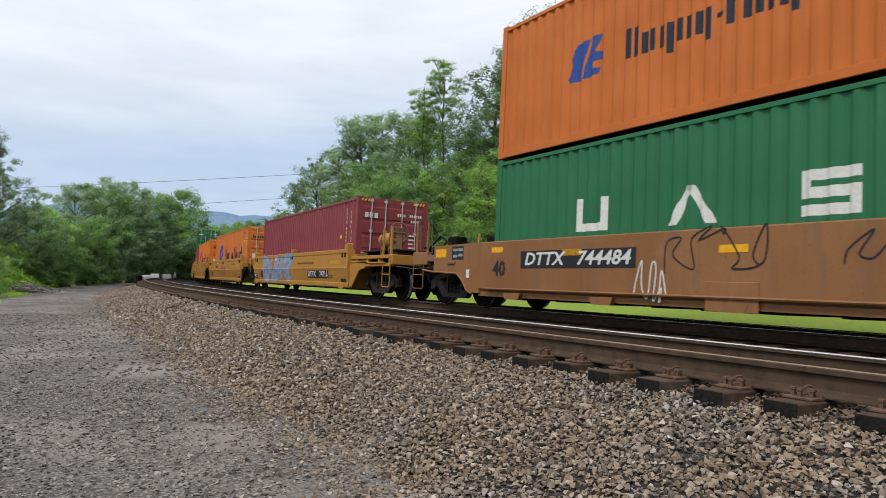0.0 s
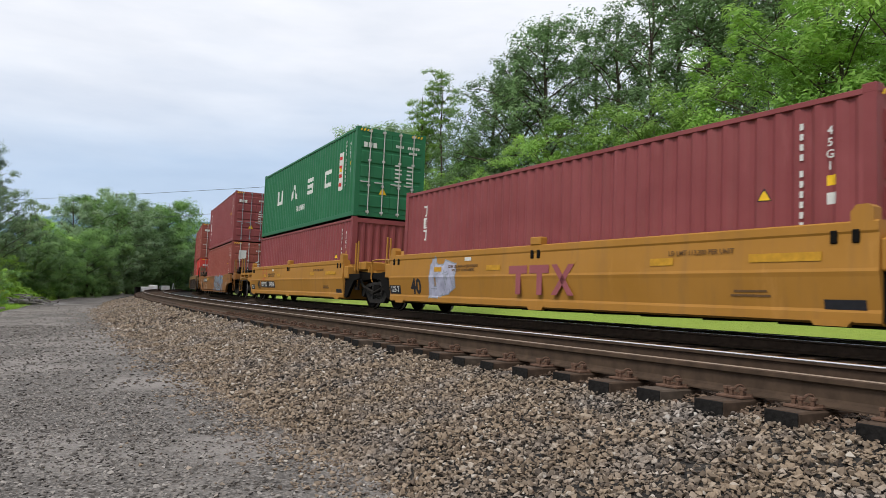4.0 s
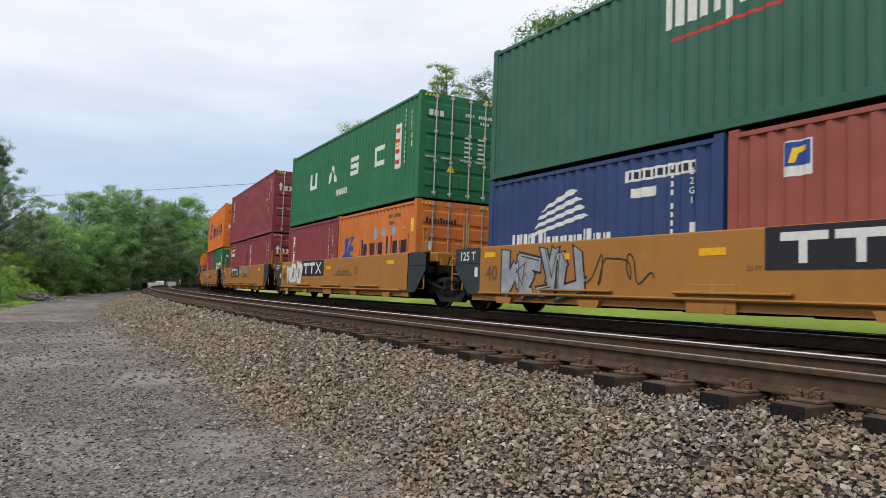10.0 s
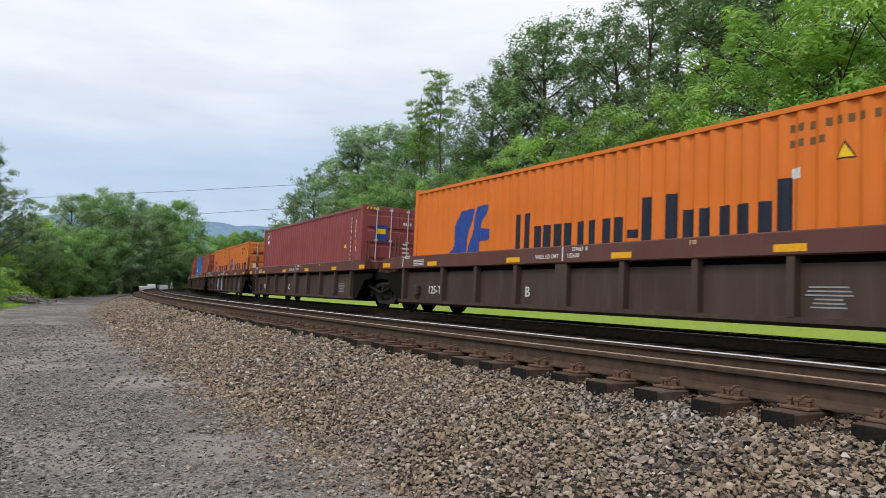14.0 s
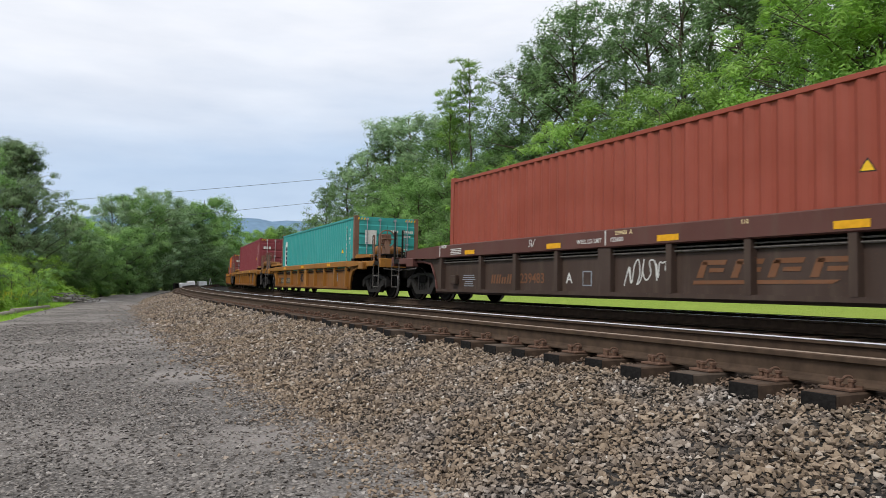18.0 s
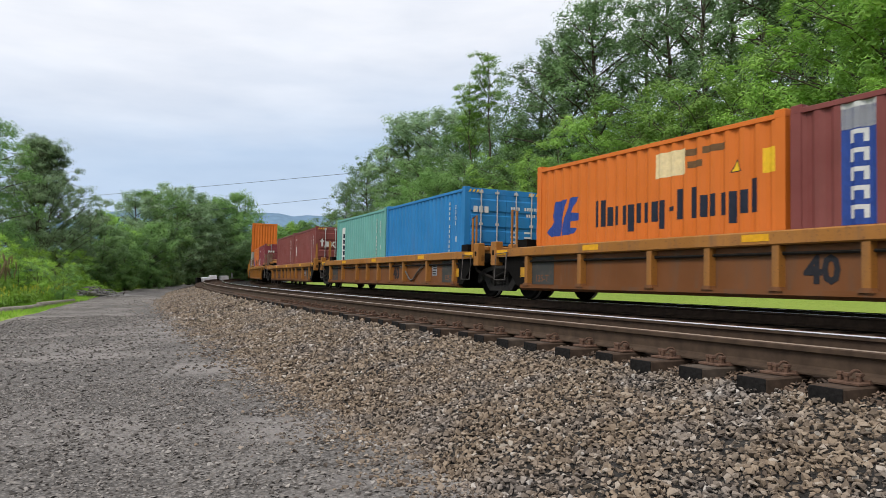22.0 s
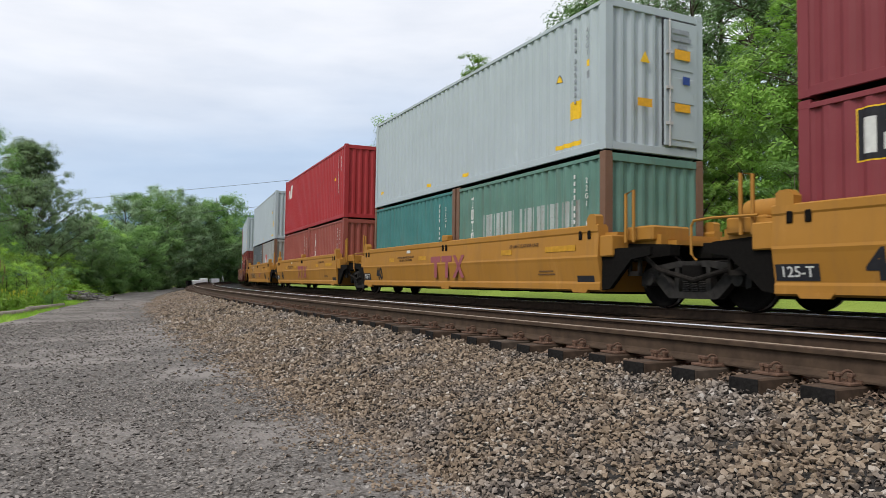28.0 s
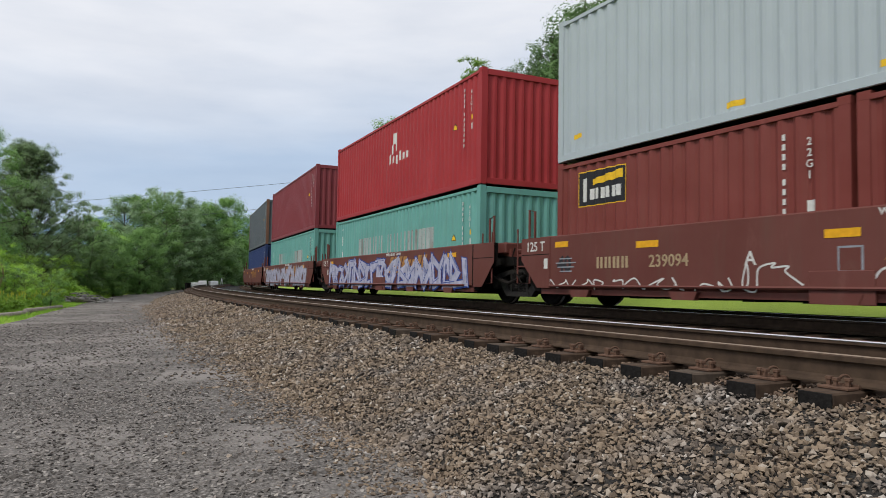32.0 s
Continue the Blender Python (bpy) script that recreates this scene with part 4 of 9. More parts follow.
def lion_mark(c, L, u, z, w, h):
    """The shipping line's slanting mark, as plain shapes."""
    shapes = [[(0.0, 0.12), (0.10, 0.0), (0.40, 0.0), (0.46, 0.30), (0.62, 0.97), (0.28, 0.94), (0.14, 0.60), (0.18, 0.40)],
              [(0.46, 0.0), (0.86, 0.04), (0.92, 0.18), (0.74, 0.20), (0.74, 0.36), (1.0, 0.38), (1.0, 0.56), (0.78, 0.60), (0.96, 1.0), (0.70, 0.99), (0.52, 0.30)]]
    marking(c, "emblem", [[(x * w, y * h) for x, y in o] for o in shapes], BLUE_MARK, side_x(L, u), OUT, z)


def line_name(c, L, u, z, width, size, pattern, material=NAVY_MARK, slant=0.0, thick=0.17):
    """A painted name kept as plain letter-sized blocks, fitted to the width."""
    out, w = block_word(pattern, size, slant, thick)
    marking(c, "line_name", [[(x * width / w, y) for x, y in o] for o in out], material, side_x(L, u), OUT, z)


def hl_marks(c, L, H, small=False):
    """Orange containers: slanting blue mark and long dark name."""
    if small:
        lion_mark(c, L, 2.15, 1.145, 0.95, 0.75)
        line_name(c, L, 3.66, 1.245, 3.6, 0.52, "Hxgxg-Llxgd")
    elif L > 8:
        lion_mark(c, L, 1.72, 0.95, 1.75, 1.28)
        line_name(c, L, 4.38, 0.97, 6.25, 0.93, "Hxgxg-Llxgd")
    if L > 8:
        warning(c, L, 11.2, H - 0.85)
        plate(c, L, 11.78, H - 0.78, 0.22, 0.34, YELLOW_MARK)
        for dz in (-0.07, 0.07):
            plate(c, L, 11.78, H - 0.78 + dz, 0.15, 0.06, BLACK_MARK, "stencil_line").location.y += 0.004
        marking(c, "number_bars", [rect(0.14 * i, 0, 0.14 * i + 0.075, 0.11) for i in (0, 1, 2, 3.6, 4.6, 5.6, 6.6, 7.8)] + [rect(0.14 * i, -0.2, 0.14 * i + 0.075, -0.1) for i in range(4)], STENCIL, side_x(L, 10.45), OUT, H - 0.40)
        plate(c, L, 10.55, H - 0.95, 0.14, 0.14, WHITE_MARK)
    else:
        lion_mark(c, L, 0.38, 1.07, 1.04, 0.76)
        line_name(c, L, 1.92, 1.18, 3.75, 0.50, "Hxgxg-Llxgd")
        warning(c, L, L - 0.85, H - 0.78, 0.22)
        plate(c, L, L - 0.28, H - 0.68, 0.22, 0.36, YELLOW_MARK)
        marking(c, "number_bars", [rect(0, 0, 0.3, 0.11), rect(0.4, 0, 0.85, 0.11), rect(0.1, -0.2, 0.4, -0.09)], STENCIL, side_x(L, L - 1.9), OUT, H - 0.4)


def letters_down(c, L, u, z_top, size, count, material, step=1.12):
    """Upright letters one under the other, as plain blocks."""
    out = []
    for i in range(count):
        z = z_top - size - i * size * step
        t = size * 0.2
        w = size * 0.72
        if i % 2:
            out += [rect(-w / 2, z, -w / 2 + t, z + size), rect(w / 2 - t, z, w / 2, z + size), rect(-w / 2 + t, z + size - t * 0.8, w / 2 - t, z + size), rect(-w / 2 + t, z, w / 2 - t, z + t * 0.8)]
        else:
            out += [rect(-w / 2, z + size - t, w / 2, z + size), rect(-t * 0.6, z + t * 0.8, t * 0.6, z + size - t), rect(-w * 0.38, z, w * 0.38, z + t * 0.8)]
    marking(c, "line_name", out, material, side_x(L, u), OUT, 0)


def wide_letters(c, L, u, z, size, count, gap, material):
    """Large letters set wide apart, as plain blocks."""
    out = []
    for i in range(count):
        x, t, w = i * (size * 1.3 + gap), size * 0.24, size * 1.3
        if i == 0:
            out += [rect(x, z, x + t, z + size), rect(x + w - t, z, x + w, z + size), rect(x + t, z, x + w - t, z + t)]
        elif i == 1:
            out += [[(x - 0.05, z), (x + t, z), (x + w / 2 + t / 2, z + size), (x + w / 2 - t / 2, z + size)], [(x + w - t + 0.05, z), (x + w + 0.1, z), (x + w / 2 + t / 2, z + size), (x + w / 2 - t / 2, z + size)]]
        elif i == 2:
            out += [rect(x, z, x + w, z + t), rect(x, z + size / 2 - t / 2, x + w, z + size / 2 + t / 2), rect(x, z + size - t, x + w, z + size)]
            out += [rect(x + w - t, z + t, x + w, z + size / 2 - t / 2), rect(x, z + size / 2 + t / 2, x + t, z + size - t)]
        else:
            out += [rect(x, z, x + t, z + size), rect(x + t, z, x + w, z + t), rect(x + t, z + size - t, x + w, z + size)]
    marking(c, "line_name", out, material, side_x(L, u), OUT, 0)


def board(c, L, u, z, w, h, back, fore, fore2):
    """A lessor's sign: coloured field, lighter band and a block of letters."""
    plate(c, L, u, z, w, h, fore)
    marking(c, "sign_plate", [rect(-w * 0.485, -h * 0.47, w * 0.485, h * 0.47)], back, side_x(L, u), OUT + 0.003, z)
    marking(c, "sign_band", [[(-w * 0.2, h * 0.08), (w * 0.44, h * 0.16), (w * 0.44, h * 0.40), (-w * 0.2, h * 0.24)]], fore2, side_x(L, u), OUT + 0.006, z)
    marking(c, "sign_word", [rect(-w * 0.42, -h * 0.36, -w * 0.30, h * 0.30)] + [rect(-w * 0.24 + i * w * 0.115, -h * 0.32, -w * 0.16 + i * w * 0.115, -h * 0.02) for i in range(6)], WHITE_MARK, side_x(L, u), OUT + 0.006, z)

# ---- well cars: x back along the train, y towards the road, z up from the rail top ----
WHEEL_R = 0.46


def wheel_pair():
    prof = [(0.10, -0.09), (0.16, -0.085), (0.30, -0.03), (0.385, -0.035), (0.40, -0.068), (0.46, -0.068), (0.462, 0.02), (0.465, 0.035), (0.49, 0.05), (0.485, 0.068), (0.40, 0.068), (0.385, 0.02), (0.30, 0.035), (0.16, 0.09), (0.10, 0.09)]
    s = Shape()
    s.lathe([(r, -y) for r, y in prof], (0, 0.765, 0), 28)
    s.lathe(prof, (0, -0.765, 0), 28)
    s.lathe([(0.0, -1.02), (0.075, -1.02), (0.08, -0.9), (0.085, 0.9), (0.075, 1.02), (0.0, 1.02)], (0, 0, 0), 12)
    return s


def side_frame():
    """Cast side frame with its two window openings, in x and z, 0.13 m thick."""
    s = Shape()
    # solid frame in pieces so that the openings stay free
    for sg in (1, -1):
        s.prism([(sg * 1.12, 0.36), (sg * 1.12, 0.56), (sg * 0.92, 0.66), (sg * 0.74, 0.70), (sg * 0.72, 0.48), (sg * 0.80, 0.42), (sg * 0.98, 0.42), (sg * 1.02, 0.32)][::sg], "y", -0.075, 0.075)
        s.prism([(sg * 0.74, 0.70), (sg * 0.30, 0.76), (0, 0.76), (0, 0.66), (sg * 0.34, 0.66), (sg * 0.72, 0.58)][::sg], "y", -0.075, 0.075)
        s.prism([(sg * 0.80, 0.44), (sg * 0.66, 0.58), (sg * 0.36, 0.28), (sg * 0.46, 0.16), (sg * 0.52, 0.18)][::sg], "y", -0.075, 0.075)
        s.prism([(sg * 0.36, 0.66), (sg * 0.28, 0.66), (sg * 0.28, 0.24), (sg * 0.38, 0.24)][::-sg], "y", -0.07, 0.07)
        s.lathe([(0.0, 0.10), (0.10, 0.10), (0.11, 0.06), (0.11, -0.06)], (sg * 0.90, 0.02, 0.46), 14)
    s.prism([(-0.46, 0.16), (0.46, 0.16), (0.40, 0.27), (-0.40, 0.27)], "y", -0.09, 0.09)
    return s


def truck_parts(car, x, turn):
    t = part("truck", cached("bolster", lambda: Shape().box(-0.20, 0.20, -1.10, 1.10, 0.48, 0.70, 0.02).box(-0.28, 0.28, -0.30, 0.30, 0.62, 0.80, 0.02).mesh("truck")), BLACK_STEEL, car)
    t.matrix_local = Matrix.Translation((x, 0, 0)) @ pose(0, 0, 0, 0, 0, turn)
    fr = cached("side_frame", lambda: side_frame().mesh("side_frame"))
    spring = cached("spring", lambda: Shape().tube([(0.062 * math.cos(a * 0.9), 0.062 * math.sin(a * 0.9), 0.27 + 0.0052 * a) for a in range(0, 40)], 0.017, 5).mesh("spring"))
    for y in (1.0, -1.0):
        # far frame takes the black steel with shade in its colour
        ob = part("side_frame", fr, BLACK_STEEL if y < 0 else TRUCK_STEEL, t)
        ob.matrix_local = Matrix.Translation((0, y, 0)) @ pose(0, 0, 0, 0, 0, 0 if y > 0 else 180)
        if y > 0:
            for dx in (-0.17, 0.0, 0.17):
                sp = part("spring", spring, TRUCK_STEEL, t)
                sp.matrix_local = Matrix.Translation((dx, y, 0))
    wheels = []
    for dx in (-0.89, 0.89):
        w = part("wheel_set", cached("wheel_pair", lambda: wheel_pair().mesh("wheel_set", True)), BLACK_STEEL, t, "steel wheels on an axle")
        w.location = (dx, 0, WHEEL_R)
        for y in (0.765, -0.765):
            part("tread", cached(("tread", y), lambda: Shape().lathe([(0.463, y - 0.066), (0.465, y - 0.05), (0.467, y + 0.02), (0.463, y + 0.03)], (0, 0, 0), 28).mesh("tread", True)), TREAD_STEEL, w, "worn bright tread")
        wheels.append(w)
    return wheels


SIDES = {
    # outlines of the near side beam in y and z
    "bulged": [(1.34, 1.45), (1.50, 1.45), (1.53, 1.43), (1.53, 1.33), (1.515, 1.30), (1.535, 0.90), (1.545, 0.86), (1.53, 0.80), (1.47, 0.42), (1.485, 0.38), (1.485, 0.27), (1.44, 0.24), (1.30, 0.24), (1.30, 1.40)],
    "flat": [(1.34, 1.38), (1.49, 1.38), (1.51, 1.36), (1.51, 0.40), (1.46, 0.34), (1.46, 0.24), (1.30, 0.24), (1.30, 1.36)],
    "low": [(1.34, 1.20), (1.49, 1.20), (1.51, 1.18), (1.51, 0.34), (1.46, 0.28), (1.46, 0.20), (1.30, 0.20), (1.30, 1.18)],
    "rib": [(1.36, 1.00), (1.39, 1.00), (1.39, 0.32), (1.36, 0.32)],
    "ribtop": [(1.30, 1.10), (1.31, 1.10), (1.31, 0.98), (1.30, 0.98)],
    "ribchord": [(1.32, 1.41), (1.51, 1.41), (1.53, 1.39), (1.53, 1.11), (1.51, 1.09), (1.32, 1.09)],
    "ribhigh": [(1.36, 0.98), (1.39, 0.94), (1.39, 0.32), (1.36, 0.32)],
    "tanchord": [(1.32, 1.22), (1.51, 1.22), (1.53, 1.20), (1.53, 1.03), (1.51, 1.01), (1.32, 1.01)],
    "rustchord": [(1.32, 1.12), (1.51, 1.12), (1.53, 1.10), (1.53, 0.94), (1.51, 0.92), (1.32, 0.92)],
    "ribfoot": [(1.32, 0.32), (1.50, 0.32), (1.50, 0.25), (1.44, 0.20), (1.32, 0.20)],
}


def mirrored(outline):
    return [(-y, z) for y, z in outline][::-1]


RIBS_WIDE = [0.05, 2.0, 3.42, 4.86, 7.76, 9.21, 10.69, 12.14]
RIBS_CLOSE = [0.05, 1.86, 3.72, 4.94, 6.12, 7.36, 8.52, 10.36, 12.14]


def well_car(style, paint, chord, front, rear, label, centre_end=None, gap=7.87):
    """One unit. front and rear: 'link' (shared truck), 'owner' (this unit carries the shared truck) or 'platform'."""
    car = thing("well_car", Matrix(), label, "freight car", "well cars of the train")
    half = 6.28
    for sgn in (1, -1):
        def beam(kind):
            o = SIDES[kind]
            return Shape().prism(o if sgn > 0 else mirrored(o), "x", -half, half)
        if style == "rib":
            deep = {RUST_RIB: "rustchord", TAN_RIB: "tanchord"}.get(paint, "ribchord")
            c0, c1 = SIDES[deep][-1][1], SIDES[deep][0][1]
            part("side_beam", cached(("web", sgn, deep), lambda: beam("rib" if deep == "ribchord" else "ribhigh").mesh("side_beam")), paint, car)
            part("top_chord", cached((deep, sgn), lambda: beam(deep).mesh("top_chord")), chord, car)
            # a black strip puts the shade under the chord into colour
            if deep == "ribchord":
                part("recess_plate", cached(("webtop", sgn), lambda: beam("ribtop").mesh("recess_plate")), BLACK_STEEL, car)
            part("bottom_chord", cached(("foot", sgn), lambda: beam("ribfoot").mesh("bottom_chord")), paint, car)
            rib = cached(("rib", sgn, deep), lambda: Shape().prism([(-0.065, 0), (0.065, 0), (0.055, 0.118), (-0.055, 0.118)], "z", 0.32, c0).mesh("rib"))
            rib_paint = chord if paint in (TAN_RIB, RUST_RIB) else paint
            wide_ribs = paint in (BN_RIB, DARK_RIB) or centre_end == "even"
            if wide_ribs:
                part("centre_post", cached(("cpost", sgn, deep), lambda: Shape().box(-0.31, 0.02, min(sgn * 1.39, sgn * 1.505), max(sgn * 1.39, sgn * 1.505), 0.24, c0, 0.01).mesh("centre_post")), rib_paint, car)
                part("jacking_box", cached(("jbox", sgn), lambda: Shape().box(5.28, 5.52, min(sgn * 1.39, sgn * 1.50), max(sgn * 1.39, sgn * 1.50), 0.44, 0.66, 0.012).mesh("jacking_box")), rib_paint, car)
            for u in (RIBS_WIDE if wide_ribs else RIBS_CLOSE):
                x = 6.096 - u
                ob = part("rib", rib, rib_paint, car)
                ob.matrix_local = Matrix.Translation((x, sgn * 1.39, 0)) @ pose(0, 0, 0, 0, 0, 0 if sgn > 0 else 180)
                if sgn > 0 and not wide_ribs:
                    part("rib_foot", cached("rib_foot", lambda: Shape().prism([(-0.11, 0.30), (0.11, 0.30), (0.07, 0.36), (-0.07, 0.36)], "y", 1.40, 1.525).mesh("rib_foot")), paint, car).location = (x, 0, 0)
            if paint is not BN_RIB:
                for pz, pr in ((1.035, 0.013), (0.975, 0.017)) if deep == "ribchord" else ((c0 - 0.11, 0.024),):
                    part("pipe", cached(("pipe", sgn, pz), lambda: Shape().tube([(-half, sgn * 1.43, pz), (half, sgn * 1.43, pz)], pr, 6).mesh("pipe")), GREY_STEEL, car)
        else:
            part("side_beam", cached((style, sgn), lambda: beam(style).mesh("side_beam")), paint, car)
            if style == "flat" and sgn > 0:
                bracket = cached("bracket", lambda: Shape().prism([(-0.28, 0.33), (0.28, 0.33), (0.22, 0.20), (-0.22, 0.20)], "y", 1.44, 1.54).mesh("bracket"))
                for x in (-5.0, -2.5, 0.0, 2.5, 5.0):
                    ob = part("bracket", bracket, paint, car)
                    ob.location = (x, 0, 0)
                part("pipe", cached("lowpipe", lambda: Shape().tube([(-5.9, 1.545, 0.40), (5.9, 1.545, 0.40)], 0.026, 6).mesh("pipe")), paint, car)
                part("jacking_pad", cached("fpad", lambda: Shape().box(-0.42, 0.42, 1.50, 1.53, 0.20, 0.62, 0.008).mesh("jacking_pad")), paint, car)
            if style == "bulged":
                horn = cached(("horn", sgn), lambda: Shape().prism([(0.08, 1.43), (0.34, 1.43), (0.34, 1.60), (0.28, 1.64), (0.15, 1.64), (0.08, 1.56)], "y", sgn * 1.36 if sgn > 0 else -1.53, 1.53 if sgn > 0 else -1.36).mesh("guide_horn"))
                for x, flip in ((half - 0.40, 1), (-half + 0.40, -1)):
                    ob = part("guide_horn", horn, paint, car)
                    ob.matrix_local = Matrix.Translation((x, 0, 0)) @ Matrix.Diagonal((flip, 1, 1, 1))
                ob = part("centre_guide", cached(("mid", sgn), lambda: Shape().box(-0.16, 0.16, min(sgn * 1.36, sgn * 1.54), max(sgn * 1.36, sgn * 1.54), 1.44, 1.60, 0.02).mesh("centre_guide")), paint, car)
                if sgn > 0:
                    # solid black blocks stand in for the shade inside open lifting slots
                    slot = cached("slot", lambda: Shape().box(-0.045, 0.045, 1.50, 1.542, 1.19, 1.35, 0.012).mesh("slot"))
                    for x in (-0.1, 0.1, half - 0.52, half - 0.26, -half + 0.52, -half + 0.26):
                        ob = part("slot", slot, BLACK_STEEL, car, "lifting slot, its shade a black block")
                        ob.location = (x, 0, 0.0)
                    foot = cached("bfoot", lambda: Shape().prism([(-0.26, 0.29), (0.26, 0.29), (0.20, 0.215), (-0.20, 0.215)], "y", 1.42, 1.50).mesh("jacking_pad"))
                    for x in (0.0, -5.7, 5.7):
                        ob = part("jacking_pad", foot, paint, car)
                        ob.location = (x, 0, 0)
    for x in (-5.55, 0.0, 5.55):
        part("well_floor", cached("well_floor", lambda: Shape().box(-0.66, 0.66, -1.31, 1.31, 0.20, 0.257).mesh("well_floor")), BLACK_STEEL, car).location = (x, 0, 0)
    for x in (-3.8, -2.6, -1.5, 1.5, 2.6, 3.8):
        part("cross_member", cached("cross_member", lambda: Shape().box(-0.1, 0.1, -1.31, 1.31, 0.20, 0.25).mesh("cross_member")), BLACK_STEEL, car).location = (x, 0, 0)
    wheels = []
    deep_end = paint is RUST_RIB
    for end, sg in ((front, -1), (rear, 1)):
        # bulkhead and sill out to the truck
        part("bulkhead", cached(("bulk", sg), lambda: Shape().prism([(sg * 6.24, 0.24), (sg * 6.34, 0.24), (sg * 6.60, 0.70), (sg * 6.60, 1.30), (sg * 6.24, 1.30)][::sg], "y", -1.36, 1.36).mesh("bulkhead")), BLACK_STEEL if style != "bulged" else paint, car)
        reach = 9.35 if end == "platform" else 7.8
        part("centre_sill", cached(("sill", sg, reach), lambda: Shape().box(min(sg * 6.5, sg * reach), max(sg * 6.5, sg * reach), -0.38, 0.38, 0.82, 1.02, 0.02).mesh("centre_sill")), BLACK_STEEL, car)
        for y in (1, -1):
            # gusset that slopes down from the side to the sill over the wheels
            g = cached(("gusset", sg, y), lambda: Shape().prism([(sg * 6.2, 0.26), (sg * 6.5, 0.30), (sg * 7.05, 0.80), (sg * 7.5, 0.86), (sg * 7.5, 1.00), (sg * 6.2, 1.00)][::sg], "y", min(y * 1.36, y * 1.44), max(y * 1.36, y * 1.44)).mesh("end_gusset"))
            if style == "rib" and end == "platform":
                # black sheet added so that it looks dark behind the wheels
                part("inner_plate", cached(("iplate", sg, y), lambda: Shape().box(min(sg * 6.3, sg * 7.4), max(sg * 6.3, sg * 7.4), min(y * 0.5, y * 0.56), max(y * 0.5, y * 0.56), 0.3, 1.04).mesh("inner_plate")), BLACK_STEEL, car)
                arch = [(6.2, 0.22), (6.36, 0.22), (6.43, 0.48), (6.54, 0.70), (6.72, c0 - 0.13), (7.2, c0 - 0.06), (8.1, c0 - 0.03)]
                part("arch_plate", cached(("archplate", sg, y, deep), lambda: Shape().prism(([(sg * p, q) for p, q in arch] + [(sg * 8.1, c0 + 0.01), (sg * 6.2, c0 + 0.01)])[::sg], "y", min(y * 1.35, y * 1.40), max(y * 1.35, y * 1.40)).mesh("arch_plate")), paint, car)
                part("wheel_arch", cached(("arch", sg, y, deep), lambda: Shape().tube([(sg * p, y * 1.42, q) for p, q in arch[1:]], 0.032, 6).mesh("wheel_arch")), chord or paint, car)
                continue
            if style in ("flat", "low") and end == "platform" and y > 0:
                continue
            part("end_gusset", g, paint if style in ("flat", "low", "bulged") and end == "platform" else BLACK_STEEL, car)
        if end == "platform":
            part("end_deck", cached(("deck", sg), lambda: Shape().box(min(sg * 6.6, sg * 9.3), max(sg * 6.6, sg * 9.3), -1.26, 1.26, 1.10, 1.16).mesh("end_deck")), GREY_STEEL, car)
            if style == "bulged":
                for y in (1, -1):
                    for nm, z0, z1 in (("deck_beam", 1.12, 1.22), ("lower_rail", 0.90, 0.98)):
                        part(nm, cached((nm, sg, y), lambda: Shape().box(min(sg * 6.3, sg * 9.3), max(sg * 6.3, sg * 9.3), min(y * 1.28, y * 1.42), max(y * 1.28, y * 1.42), z0, z1, 0.01).mesh(nm)), paint, car)
                    for x in (6.75, 7.6, 8.45, 9.2):
                        part("deck_post", cached(("dpost", y), lambda: Shape().box(-0.05, 0.05, min(y * 1.30, y * 1.40), max(y * 1.30, y * 1.40), 0.98, 1.12).mesh("deck_post")), paint, car).location = (sg * x, 0, 0)
                part("rod", cached(("rod", sg), lambda: Shape().tube([(sg * 6.4, 1.44, 1.05), (sg * 7.6, 1.44, 1.05), (sg * 7.9, 1.44, 1.0), (sg * 9.0, 1.44, 1.0)], 0.025, 6).mesh("rod")), paint, car)
            else:
                for y in (1, -1):
                    part("deck_beam", cached(("deckbeam", sg, y), lambda: Shape().box(min(sg * 7.3, sg * 8.8), max(sg * 7.3, sg * 8.8), min(y * 1.26, y * 1.42), max(y * 1.26, y * 1.42), 1.00, 1.16, 0.01).mesh("deck_beam")), (chord or paint) if style == "rib" else RUSTPOST, car)
                    part("deck_end", cached(("deckend", sg, y), lambda: Shape().box(min(sg * 8.8, sg * 9.25), max(sg * 8.8, sg * 9.25), min(y * 1.26, y * 1.39), max(y * 1.26, y * 1.39), 1.02, 1.15, 0.01).mesh("deck_end")), GREY_STEEL, car)
            part("end_sill", cached(("endsill", sg), lambda: Shape().box(min(sg * 9.25, sg * 9.4), max(sg * 9.25, sg * 9.4), -1.40, 1.40, 0.95, 1.22, 0.01).mesh("end_sill")), chord or paint, car)
            part("draft_box", cached(("draft", sg), lambda: Shape().box(min(sg * 8.9, sg * 9.45), max(sg * 8.9, sg * 9.45), -0.55, 0.55, 0.62, 1.04, 0.03).mesh("draft_box")), BLACK_STEEL, car)
            part("cover_plate", cached(("cover", sg), lambda: Shape().box(min(sg * 6.75, sg * 9.2), max(sg * 6.75, sg * 9.2), -0.45, 1.22, 1.34, 1.38, 0.008).mesh("cover_plate")), GREY_STEEL, car, "dark grated walkway")
            for x in (6.85, 8.0, 9.1):
                part("plate_leg", cached("plate_leg", lambda: Shape().box(-0.05, 0.05, -0.4, 1.1, 1.16, 1.34).mesh("plate_leg")), GREY_STEEL, car).location = (sg * x, 0, 0)
